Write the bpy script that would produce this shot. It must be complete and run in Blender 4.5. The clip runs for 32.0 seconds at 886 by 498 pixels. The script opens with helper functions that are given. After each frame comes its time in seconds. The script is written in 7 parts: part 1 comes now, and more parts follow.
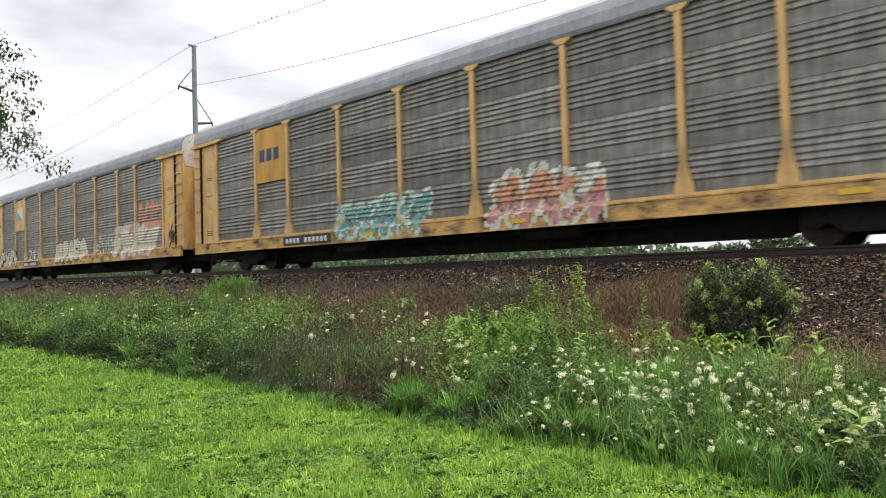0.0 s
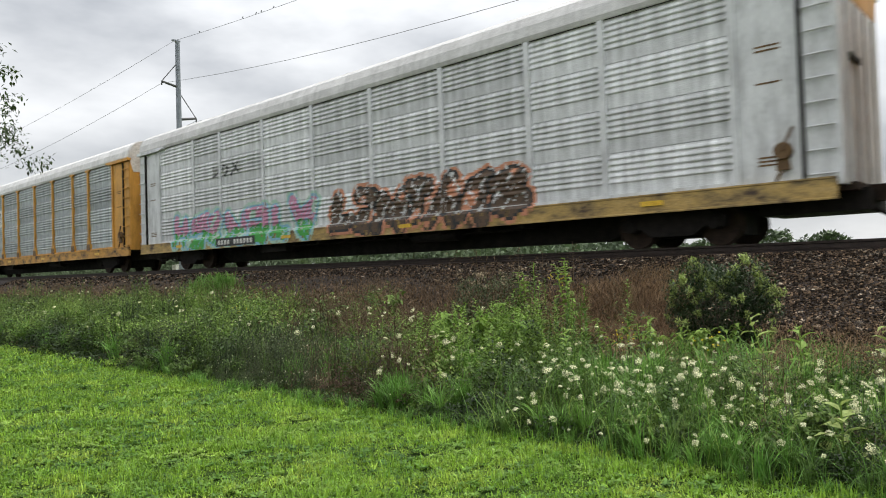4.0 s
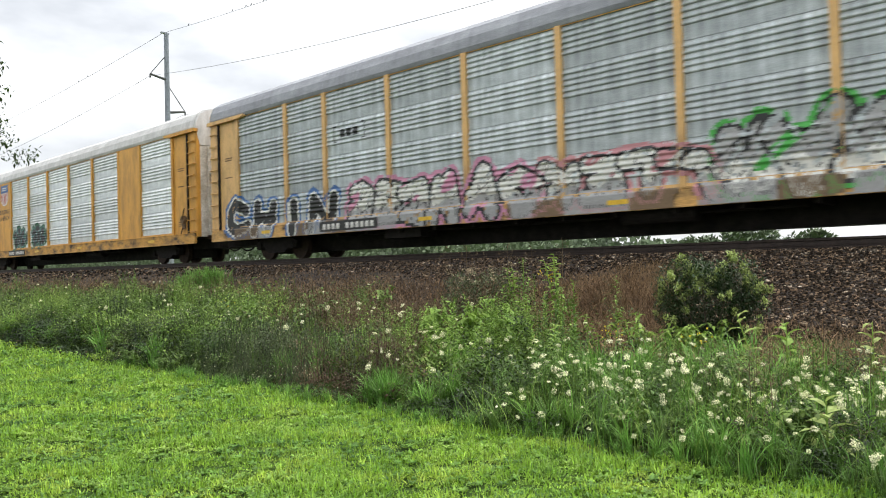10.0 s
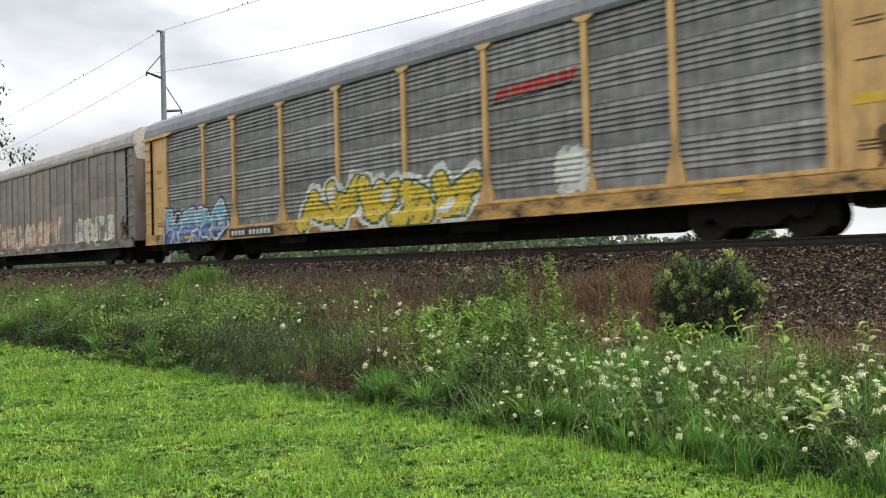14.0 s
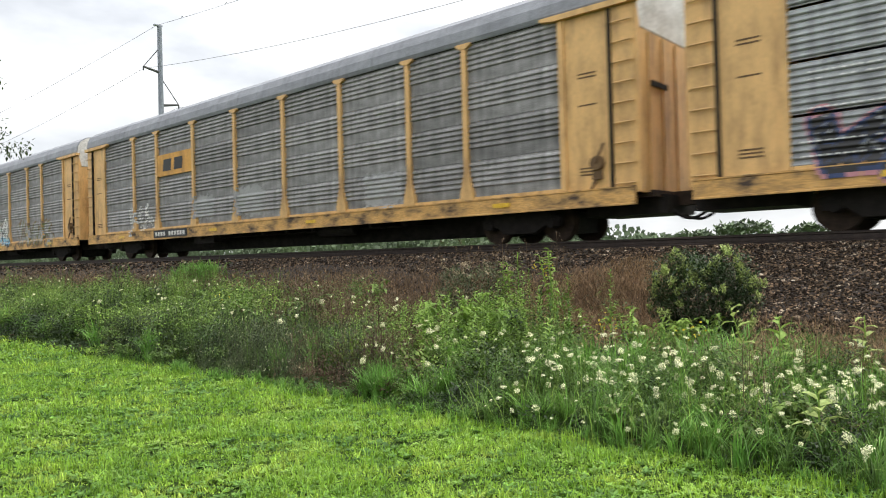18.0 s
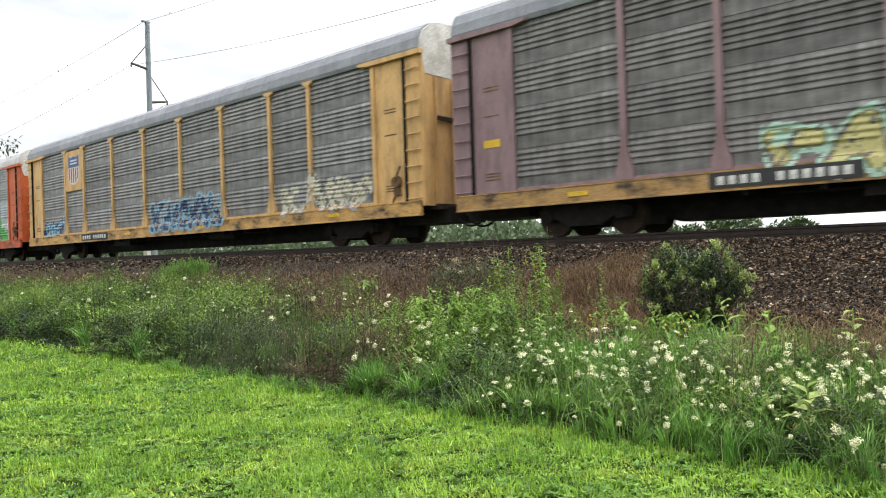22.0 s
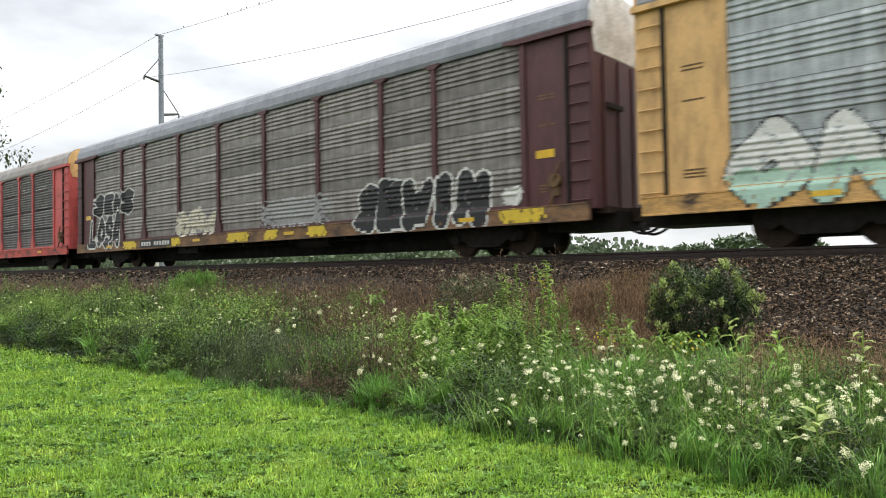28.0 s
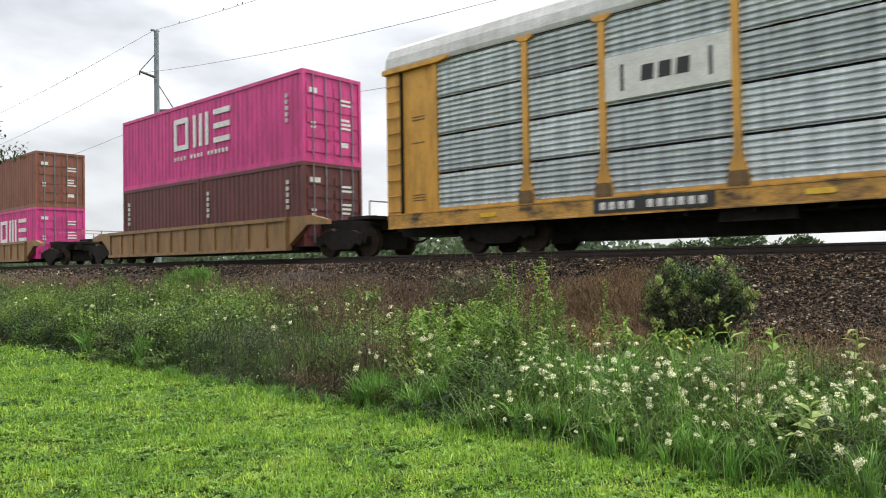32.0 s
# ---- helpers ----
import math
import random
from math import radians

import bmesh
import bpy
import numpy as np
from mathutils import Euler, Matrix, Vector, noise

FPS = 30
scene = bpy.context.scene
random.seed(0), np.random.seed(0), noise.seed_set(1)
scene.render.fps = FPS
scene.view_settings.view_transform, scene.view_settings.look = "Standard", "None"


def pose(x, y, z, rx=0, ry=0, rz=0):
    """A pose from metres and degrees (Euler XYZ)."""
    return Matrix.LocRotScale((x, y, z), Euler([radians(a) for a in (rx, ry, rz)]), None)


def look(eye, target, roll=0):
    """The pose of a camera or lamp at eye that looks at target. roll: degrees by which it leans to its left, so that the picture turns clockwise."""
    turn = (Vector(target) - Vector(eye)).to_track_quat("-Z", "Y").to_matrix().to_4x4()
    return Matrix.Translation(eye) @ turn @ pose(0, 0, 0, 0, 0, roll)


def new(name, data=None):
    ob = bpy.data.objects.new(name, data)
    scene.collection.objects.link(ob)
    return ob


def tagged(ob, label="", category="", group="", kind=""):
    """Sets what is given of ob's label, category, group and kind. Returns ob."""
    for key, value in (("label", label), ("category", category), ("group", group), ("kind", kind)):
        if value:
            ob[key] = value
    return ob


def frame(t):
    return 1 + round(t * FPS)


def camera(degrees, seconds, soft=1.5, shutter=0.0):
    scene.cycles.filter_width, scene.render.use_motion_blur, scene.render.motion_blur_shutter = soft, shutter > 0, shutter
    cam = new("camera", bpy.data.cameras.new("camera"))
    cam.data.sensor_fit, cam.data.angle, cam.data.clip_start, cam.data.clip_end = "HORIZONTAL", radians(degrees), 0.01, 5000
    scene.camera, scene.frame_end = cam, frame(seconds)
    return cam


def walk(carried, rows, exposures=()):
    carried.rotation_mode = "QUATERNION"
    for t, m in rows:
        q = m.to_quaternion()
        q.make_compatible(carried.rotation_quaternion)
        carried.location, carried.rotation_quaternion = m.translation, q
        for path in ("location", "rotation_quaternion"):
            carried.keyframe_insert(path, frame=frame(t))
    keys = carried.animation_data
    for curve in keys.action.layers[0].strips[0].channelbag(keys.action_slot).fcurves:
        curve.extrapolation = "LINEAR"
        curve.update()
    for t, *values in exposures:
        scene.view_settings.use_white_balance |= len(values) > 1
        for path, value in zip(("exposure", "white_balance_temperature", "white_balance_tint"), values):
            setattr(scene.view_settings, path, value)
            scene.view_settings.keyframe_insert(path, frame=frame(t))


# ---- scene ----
cam = camera(63.9, 32.0, soft=1.0, shutter=0.15)
PATH = [
    (0, pose(0, 0, 1.6, 91.84, 1.69, 43.84)), (0.5, pose(0, 0, 1.6, 91.89, 1.76, 43.77)), (1, pose(0, 0, 1.6, 91.99, 1.91, 43.81)),
    (1.5, pose(0, 0, 1.6, 92.02, 1.93, 43.71)), (2, pose(0, 0, 1.6, 91.90, 1.89, 43.51)), (2.5, pose(0, 0, 1.6, 91.71, 1.79, 43.22)),
    (3, pose(0, 0, 1.6, 91.62, 1.76, 42.98)), (3.5, pose(0, 0, 1.6, 91.59, 1.81, 42.84)), (5.5, pose(0, 0, 1.6, 91.15, 1.76, 42.41)),
    (6, pose(0, 0, 1.6, 91.18, 1.66, 42.36)), (6.5, pose(0, 0, 1.6, 91.26, 1.58, 42.29)), (7, pose(0, 0, 1.6, 91.30, 1.46, 42.26)),
    (7.5, pose(0, 0, 1.6, 91.30, 1.46, 42.21)), (8, pose(0, 0, 1.6, 91.30, 1.54, 42.09)), (8.5, pose(0, 0, 1.6, 91.33, 1.59, 42.03)),
    (9, pose(0, 0, 1.6, 91.30, 1.49, 42.03)), (9.5, pose(0, 0, 1.6, 91.20, 1.39, 42.00)), (10, pose(0, 0, 1.6, 91.11, 1.55, 41.88)),
    (10.5, pose(0, 0, 1.6, 91.17, 1.57, 41.83)), (11, pose(0, 0, 1.6, 91.20, 1.69, 41.78)), (11.5, pose(0, 0, 1.6, 91.17, 1.67, 41.85)),
    (12, pose(0, 0, 1.6, 90.95, 1.55, 41.83)), (12.5, pose(0, 0, 1.6, 90.82, 1.50, 41.76)), (13, pose(0, 0, 1.6, 90.81, 1.48, 41.71)),
    (13.5, pose(0, 0, 1.6, 90.92, 1.57, 41.64)), (14, pose(0, 0, 1.6, 90.99, 1.61, 41.64)), (14.5, pose(0, 0, 1.6, 90.91, 1.55, 41.66)),
    (16.5, pose(0, 0, 1.6, 91.04, 1.75, 41.58)), (17, pose(0, 0, 1.6, 90.95, 1.61, 41.59)), (17.5, pose(0, 0, 1.6, 90.75, 1.53, 41.55)),
    (18, pose(0, 0, 1.6, 90.60, 1.52, 41.45)), (18.5, pose(0, 0, 1.6, 90.62, 1.59, 41.27)), (19, pose(0, 0, 1.6, 90.67, 1.71, 41.16)),
    (19.5, pose(0, 0, 1.6, 90.66, 1.67, 41.21)), (20, pose(0, 0, 1.6, 90.54, 1.50, 41.32)), (20.5, pose(0, 0, 1.6, 90.40, 1.51, 41.47)),
    (21, pose(0, 0, 1.6, 90.35, 1.61, 41.40)), (21.5, pose(0, 0, 1.6, 90.30, 1.78, 41.08)), (22, pose(0, 0, 1.6, 90.26, 1.87, 40.73)),
    (22.5, pose(0, 0, 1.6, 90.24, 1.72, 40.72)), (23, pose(0, 0, 1.6, 90.29, 1.49, 40.98)), (23.5, pose(0, 0, 1.6, 90.52, 1.30, 41.15)),
    (24, pose(0, 0, 1.6, 90.79, 1.26, 41.19)), (24.5, pose(0, 0, 1.6, 90.98, 1.22, 41.18)), (25, pose(0, 0, 1.6, 91.14, 1.23, 41.19)),
    (25.5, pose(0, 0, 1.6, 91.17, 1.16, 41.24)), (27.5, pose(0, 0, 1.6, 91.51, 1.26, 41.33)), (28, pose(0, 0, 1.6, 91.51, 1.04, 41.31)),
    (28.5, pose(0, 0, 1.6, 91.42, 0.98, 41.32)), (29, pose(0, 0, 1.6, 91.41, 1.05, 41.19)), (29.5, pose(0, 0, 1.6, 91.46, 1.12, 40.97)),
    (30, pose(0, 0, 1.6, 91.46, 1.15, 40.88)), (30.5, pose(0, 0, 1.6, 91.39, 1.01, 40.91)), (31, pose(0, 0, 1.6, 91.23, 0.87, 40.96)),
    (31.5, pose(0, 0, 1.6, 91.14, 0.82, 41.01)), (32, pose(0, 0, 1.6, 91.24, 0.93, 41.00)),
]
EXPOSURE = [(0, 0.6), (1, 0.62), (2, 0.62), (3, 0.45), (5.5, 0.15), (6, 0.5), (8, 0.5), (9, 0.7), (10, 0.68), (11, 0.45), (12, 0.12), (13, 0.28), (14, 0.45), (17, 0.6), (19, 0.78), (21, 0.8), (22, 0.82), (23, 0.8), (24, 0.57), (25, 0.55), (28, 0.68), (29, 0.9), (30, 0.88), (31, 0.74), (32, 0.52)]
walk(cam, PATH, exposures=EXPOSURE)

# ---- sky and sun: a bright overcast day ----
world = bpy.data.worlds.new("overcast_sky")
scene.world = world
world.use_nodes = True
wn, wl = world.node_tree.nodes, world.node_tree.links
wn.clear()
w_out = wn.new("ShaderNodeOutputWorld")
w_bg = wn.new("ShaderNodeBackground")
w_sky = wn.new("ShaderNodeTexSky")
w_sky.sky_type = "NISHITA"
w_sky.sun_disc = False
w_sky.sun_elevation = radians(64)
w_sky.sun_rotation = radians(25)
w_co = wn.new("ShaderNodeTexCoord")
w_map = wn.new("ShaderNodeMapping")
w_map.inputs["Scale"].default_value = (1.0, 1.0, 2.6)
w_map.inputs["Location"].default_value = (0.2, 0.25, 0.0)
w_noise = wn.new("ShaderNodeTexNoise")
w_noise.inputs["Scale"].default_value = 2.2
w_noise.inputs["Detail"].default_value = 6
w_noise.inputs["Roughness"].default_value = 0.5
w_ramp = wn.new("ShaderNodeValToRGB")
w_ramp.color_ramp.elements[0].position = 0.34
w_ramp.color_ramp.elements[0].color = (4.4, 4.6, 4.9, 1)
w_ramp.color_ramp.elements[1].position = 0.64
w_ramp.color_ramp.elements[1].color = (10.8, 10.9, 11.0, 1)
w_mix = wn.new("ShaderNodeMix")
w_mix.data_type = "RGBA"
w_mix.inputs["Factor"].default_value = 0.93
wl.new(w_co.outputs["Generated"], w_map.inputs["Vector"])
wl.new(w_map.outputs["Vector"], w_noise.inputs["Vector"])
wl.new(w_noise.outputs["Fac"], w_ramp.inputs["Fac"])
wl.new(w_sky.outputs["Color"], w_mix.inputs["A"])
# an overcast sky: the zenith is brighter than the horizon
w_sep = wn.new("ShaderNodeSeparateXYZ")
w_rise = wn.new("ShaderNodeMapRange")
w_rise.interpolation_type = "SMOOTHSTEP"
w_rise.inputs["From Min"].default_value, w_rise.inputs["From Max"].default_value = 0.05, 0.7
w_rise.inputs["To Min"].default_value, w_rise.inputs["To Max"].default_value = 0.68, 1.22
w_shade = wn.new("ShaderNodeMix")
w_shade.data_type, w_shade.blend_type = "RGBA", "MULTIPLY"
w_shade.inputs["Factor"].default_value = 1.0
wl.new(w_co.outputs["Generated"], w_sep.inputs["Vector"])
wl.new(w_sep.outputs["Z"], w_rise.inputs["Value"])
wl.new(w_ramp.outputs["Color"], w_shade.inputs["A"])
wl.new(w_rise.outputs["Result"], w_shade.inputs["B"])
wl.new(w_shade.outputs["Result"], w_mix.inputs["B"])
wl.new(w_mix.outputs["Result"], w_bg.inputs["Color"])
w_bg.inputs["Strength"].default_value = 0.12
wl.new(w_bg.outputs["Background"], w_out.inputs["Surface"])

sun_data = bpy.data.lights.new("sun", "SUN")
sun_data.energy = 2.6
sun_data.angle = radians(35)
sun_data.color = (1.0, 0.96, 0.9)
sun = new("sun", sun_data)
sun.matrix_world = look((6, 13, 30), (0, 0, 0))


# ---- materials ----
def material(name, stops, scale=4.0, rough=0.7, metal=0.0, bump=0.1, bump_scale=None, stretch=(1, 1, 1),
             island=0.0, spread=0.0, fine=0.25, transmit=0.0, spec=0.5, skew=1.0):
    """stops: (position, colour) along a noise; island or spread: brightness range per loose piece or per object."""
    m = bpy.data.materials.new(name)
    m.use_nodes = True
    n, l = m.node_tree.nodes, m.node_tree.links
    b = n["Principled BSDF"]
    b.inputs["Roughness"].default_value = rough
    b.inputs["Metallic"].default_value = metal
    b.inputs["Specular IOR Level"].default_value = spec
    co = n.new("ShaderNodeTexCoord")
    mp = n.new("ShaderNodeMapping")
    mp.inputs["Scale"].default_value = stretch
    l.new(co.outputs["Object"], mp.inputs["Vector"])
    big = n.new("ShaderNodeTexNoise")
    big.inputs["Scale"].default_value = scale
    big.inputs["Detail"].default_value = 5
    big.inputs["Roughness"].default_value = 0.62
    l.new(mp.outputs["Vector"], big.inputs["Vector"])
    ramp = n.new("ShaderNodeValToRGB")
    els = ramp.color_ramp.elements
    while len(els) < len(stops):
        els.new(0.5)
    for e, (p, c) in zip(els, stops):
        e.position, e.color = p, (*c, 1)
    l.new(big.outputs["Fac"], ramp.inputs["Fac"])
    small = n.new("ShaderNodeTexNoise")
    small.inputs["Scale"].default_value = bump_scale or scale * 9
    small.inputs["Detail"].default_value = 3
    l.new(mp.outputs["Vector"], small.inputs["Vector"])
    hsv = n.new("ShaderNodeHueSaturation")
    rng = n.new("ShaderNodeMapRange")
    rng.inputs["From Min"].default_value, rng.inputs["From Max"].default_value = 0.3, 0.7
    rng.inputs["To Min"].default_value, rng.inputs["To Max"].default_value = 1 - fine, 1 + fine
    l.new(small.outputs["Fac"], rng.inputs["Value"])
    value = rng.outputs["Result"]
    for amount, node, out in ((island, "ShaderNodeNewGeometry", "Random Per Island"), (spread, "ShaderNodeObjectInfo", "Random")):
        if amount:
            src = n.new(node)
            r2 = n.new("ShaderNodeMapRange")
            r2.inputs["To Min"].default_value, r2.inputs["To Max"].default_value = 1 - amount, 1 + amount
            pw = n.new("ShaderNodeMath")
            pw.operation = "POWER"
            pw.inputs[1].default_value = skew
            l.new(src.outputs[out], pw.inputs[0])
            l.new(pw.outputs["Value"], r2.inputs["Value"])
            mul = n.new("ShaderNodeMath")
            mul.operation = "MULTIPLY"
            l.new(value, mul.inputs[0])
            l.new(r2.outputs["Result"], mul.inputs[1])
            value = mul.outputs["Value"]
    l.new(value, hsv.inputs["Value"])
    l.new(ramp.outputs["Color"], hsv.inputs["Color"])
    l.new(hsv.outputs["Color"], b.inputs["Base Color"])
    if bump:
        bp = n.new("ShaderNodeBump")
        bp.inputs["Strength"].default_value = bump
        bp.inputs["Distance"].default_value = 0.02
        l.new(small.outputs["Fac"], bp.inputs["Height"])
        l.new(bp.outputs["Normal"], b.inputs["Normal"])
    if transmit:
        tr = n.new("ShaderNodeBsdfTranslucent")
        l.new(hsv.outputs["Color"], tr.inputs["Color"])
        mx = n.new("ShaderNodeMixShader")
        mx.inputs["Fac"].default_value = transmit
        l.new(b.outputs["BSDF"], mx.inputs[1])
        l.new(tr.outputs["BSDF"], mx.inputs[2])
        l.new(mx.outputs["Shader"], n["Material Output"].inputs["Surface"])
    return m


def paint(name, c, rust=0.5, rough=0.55):
    """Weathered vehicle paint: faded patches, rust streaks running down."""
    d = tuple(v * 0.78 for v in c)
    r = (0.16, 0.075, 0.035)
    mixed = tuple(a * (1 - rust) + b * rust for a, b in zip(d, r))
    return material(name, [(0.3, mixed), (0.42, d), (0.55, c), (0.75, tuple(min(1, v * 1.1) for v in c))],
                    scale=1.7, rough=rough, bump=0.05, stretch=(1.6, 1.6, 0.45), fine=0.12, bump_scale=26)


def steel(name, dark, light, metal=0.25, rough=0.55, runs_from=0.64):
    """Galvanised sheet: wide dirty bands, fine vertical runs, each sheet a little different."""
    mid = tuple((a + b) / 2 for a, b in zip(dark, light))
    m = material(name, [(0.28, dark), (0.5, mid), (0.70, light)], scale=1.6, rough=rough, metal=metal, bump=0.06,
                 stretch=(0.7, 1, 1.8), spread=0.18, fine=0.16, bump_scale=24)
    n, l = m.node_tree.nodes, m.node_tree.links
    co = n.new("ShaderNodeTexCoord")
    mp = n.new("ShaderNodeMapping")
    mp.inputs["Scale"].default_value = (5.5, 1.0, 0.45)
    runs = n.new("ShaderNodeTexNoise")
    runs.inputs["Scale"].default_value = 1.6
    runs.inputs["Detail"].default_value = 4
    l.new(co.outputs["Object"], mp.inputs["Vector"])
    l.new(mp.outputs["Vector"], runs.inputs["Vector"])
    rg = n.new("ShaderNodeMapRange")
    rg.inputs["From Min"].default_value, rg.inputs["From Max"].default_value = 0.32, 0.62
    rg.inputs["To Min"].default_value, rg.inputs["To Max"].default_value = runs_from, 1.08
    l.new(runs.outputs["Fac"], rg.inputs["Value"])
    hue = next(x for x in n if x.type == "HUE_SAT")
    tint = n.new("ShaderNodeMix")
    tint.data_type, tint.blend_type = "RGBA", "MULTIPLY"
    tint.inputs["Factor"].default_value = 1.0
    l.new(hue.outputs["Color"], tint.inputs["A"])
    l.new(rg.outputs["Result"], tint.inputs["B"])
    l.new(tint.outputs["Result"], n["Principled BSDF"].inputs["Base Color"])
    return m


M = {}
M["yellow"] = paint("yellow_paint", (0.60, 0.30, 0.048), 0.36)
M["yellow_old"] = paint("faded_yellow_paint", (0.66, 0.40, 0.155), 0.5)
M["orange"] = paint("orange_paint", (0.55, 0.11, 0.03), 0.4)
M["red"] = paint("faded_red_paint", (0.54, 0.095, 0.085), 0.35)
M["maroon"] = paint("maroon_paint", (0.085, 0.028, 0.03), 0.25)
M["mauve"] = paint("faded_maroon_paint", (0.27, 0.17, 0.18), 0.3)
M["white_body"] = paint("off_white_paint", (0.66, 0.67, 0.68), 0.2)
M["grey_body"] = paint("warm_grey_paint", (0.25, 0.22, 0.2), 0.25)
for body in ("yellow", "yellow_old", "orange", "red", "maroon", "mauve", "white_body", "grey_body"):
    c = {"yellow": (0.50, 0.26, 0.05), "yellow_old": (0.56, 0.32, 0.10), "orange": (0.5, 0.10, 0.03), "red": (0.46, 0.07, 0.05), "maroon": (0.20, 0.105, 0.045),
         "mauve": (0.40, 0.23, 0.075), "white_body": (0.42, 0.28, 0.09), "grey_body": (0.22, 0.19, 0.17)}[body]
    M[body + "_sill"] = material(body + "_worn_sill_paint", [(0.33, (0.05, 0.03, 0.02)), (0.43, tuple(v * 0.5 + 0.02 for v in c)), (0.56, c), (0.74, tuple(v * 0.9 + 0.06 for v in c))],
                                 1.7, 0.7, bump=0.08, stretch=(1.0, 1.0, 2.2), bump_scale=14)
M["s_dark"] = steel("dark_weathered_sheet", (0.13, 0.127, 0.125), (0.345, 0.336, 0.33))
M["s_dusk"] = steel("dusky_weathered_sheet", (0.085, 0.08, 0.076), (0.25, 0.24, 0.23))
M["s_brown"] = steel("brown_weathered_sheet", (0.125, 0.115, 0.102), (0.315, 0.294, 0.264))
M["s_blue"] = steel("blue_grey_sheet", (0.25, 0.28, 0.285), (0.47, 0.505, 0.505))
M["s_pale"] = steel("pale_blue_grey_sheet", (0.33, 0.37, 0.385), (0.57, 0.61, 0.625))
M["s_soot"] = steel("sooty_sheet", (0.05, 0.045, 0.042), (0.19, 0.18, 0.17), runs_from=0.5)
M["s_mid"] = steel("mid_grey_sheet", (0.205, 0.216, 0.224), (0.44, 0.457, 0.468))
M["s_silver"] = steel("silver_sheet", (0.45, 0.49, 0.50), (0.78, 0.81, 0.80), metal=0.35, rough=0.38, runs_from=0.86)
M["s_white"] = steel("white_sheet", (0.56, 0.57, 0.58), (0.76, 0.77, 0.78), metal=0.0)
M["s_taupe"] = steel("taupe_weathered_sheet", (0.145, 0.133, 0.122), (0.335, 0.312, 0.285))
M["s_grey"] = steel("warm_grey_sheet", (0.20, 0.168, 0.14), (0.30, 0.255, 0.215), metal=0.0)
M["roof_tan"] = steel("tan_grey_roof_sheet", (0.22, 0.19, 0.17), (0.40, 0.37, 0.35), metal=0.0, runs_from=0.9)
M["roof_grey"] = steel("grey_roof_sheet", (0.15, 0.155, 0.175), (0.25, 0.26, 0.285), metal=0.0, runs_from=0.9)
M["roof_cream"] = steel("cream_roof_sheet", (0.44, 0.37, 0.30), (0.62, 0.54, 0.46), metal=0.0, runs_from=0.9)
M["roof_white"] = steel("white_roof_sheet", (0.45, 0.44, 0.43), (0.66, 0.65, 0.64), metal=0.0, runs_from=0.9)
M["black"] = material("black_underframe", [(0.3, (0.008, 0.007, 0.007)), (0.7, (0.026, 0.022, 0.02))], 5, 0.85, spec=0.2)
M["iron"] = material("rusty_iron", [(0.3, (0.016, 0.011, 0.009)), (0.7, (0.055, 0.035, 0.024))], 7, 0.8, spec=0.25)
M["foot"] = material("dirty_brown_foot", [(0.3, (0.07, 0.04, 0.02)), (0.7, (0.19, 0.11, 0.045))], 4, 0.8)
M["plate"] = material("black_plate", [(0.3, (0.015, 0.015, 0.016)), (0.7, (0.03, 0.03, 0.03))], 5, 0.6)
M["reflector"] = material("reflector_yellow", [(0.3, (0.6, 0.36, 0.02)), (0.7, (0.75, 0.48, 0.04))], 5, 0.4)
SPRAY = {"white": (0.66, 0.66, 0.62), "cream": (0.62, 0.58, 0.45), "black": (0.02, 0.02, 0.022), "teal": (0.13, 0.36, 0.36), "aqua": (0.25, 0.50, 0.52), "mint": (0.40, 0.58, 0.47),
         "green": (0.06, 0.36, 0.06), "dkgreen": (0.04, 0.12, 0.07), "pink": (0.55, 0.24, 0.36), "rose": (0.48, 0.22, 0.24), "salmon": (0.58, 0.25, 0.14),
         "lilac": (0.38, 0.28, 0.46), "blue": (0.05, 0.13, 0.33), "navy": (0.03, 0.05, 0.13), "sky": (0.22, 0.45, 0.60), "yellow": (0.70, 0.50, 0.04), "lemon": (0.58, 0.52, 0.22),
         "tan": (0.48, 0.34, 0.17), "brown": (0.10, 0.06, 0.035), "olive": (0.16, 0.17, 0.06), "red": (0.45, 0.05, 0.04), "umber": (0.17, 0.11, 0.06), "grey": (0.33, 0.33, 0.33), "turquoise": (0.25, 0.51, 0.58), "buff": (0.60, 0.43, 0.24), "mural_rose": (0.56, 0.30, 0.31), "mural_violet": (0.32, 0.22, 0.46)}
for spray_name, spray_c in SPRAY.items():
    M["sp_" + spray_name] = material("spray_" + spray_name, [(0.3, tuple(v * 0.8 for v in spray_c)), (0.6, spray_c)], 2.5, 0.6, bump=0.02, fine=0.14)
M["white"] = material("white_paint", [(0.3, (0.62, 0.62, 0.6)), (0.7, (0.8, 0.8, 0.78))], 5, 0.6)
M["dirty_white"] = material("dirty_white_paint", [(0.3, (0.4, 0.38, 0.34)), (0.6, (0.66, 0.65, 0.62))], 2, 0.6)
M["rail"] = material("rail_steel", [(0.3, (0.02, 0.014, 0.011)), (0.7, (0.05, 0.033, 0.026))], 8, 0.65, 0.2)
M["tie"] = material("creosoted_wood", [(0.3, (0.04, 0.03, 0.025)), (0.7, (0.10, 0.08, 0.065))], 6, 0.9, bump=0.4)
# bed colour kept very dark, painting in shade between the loose stones
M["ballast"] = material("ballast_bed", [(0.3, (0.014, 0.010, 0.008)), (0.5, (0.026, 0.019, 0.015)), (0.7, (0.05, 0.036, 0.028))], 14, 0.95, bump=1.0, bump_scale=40)
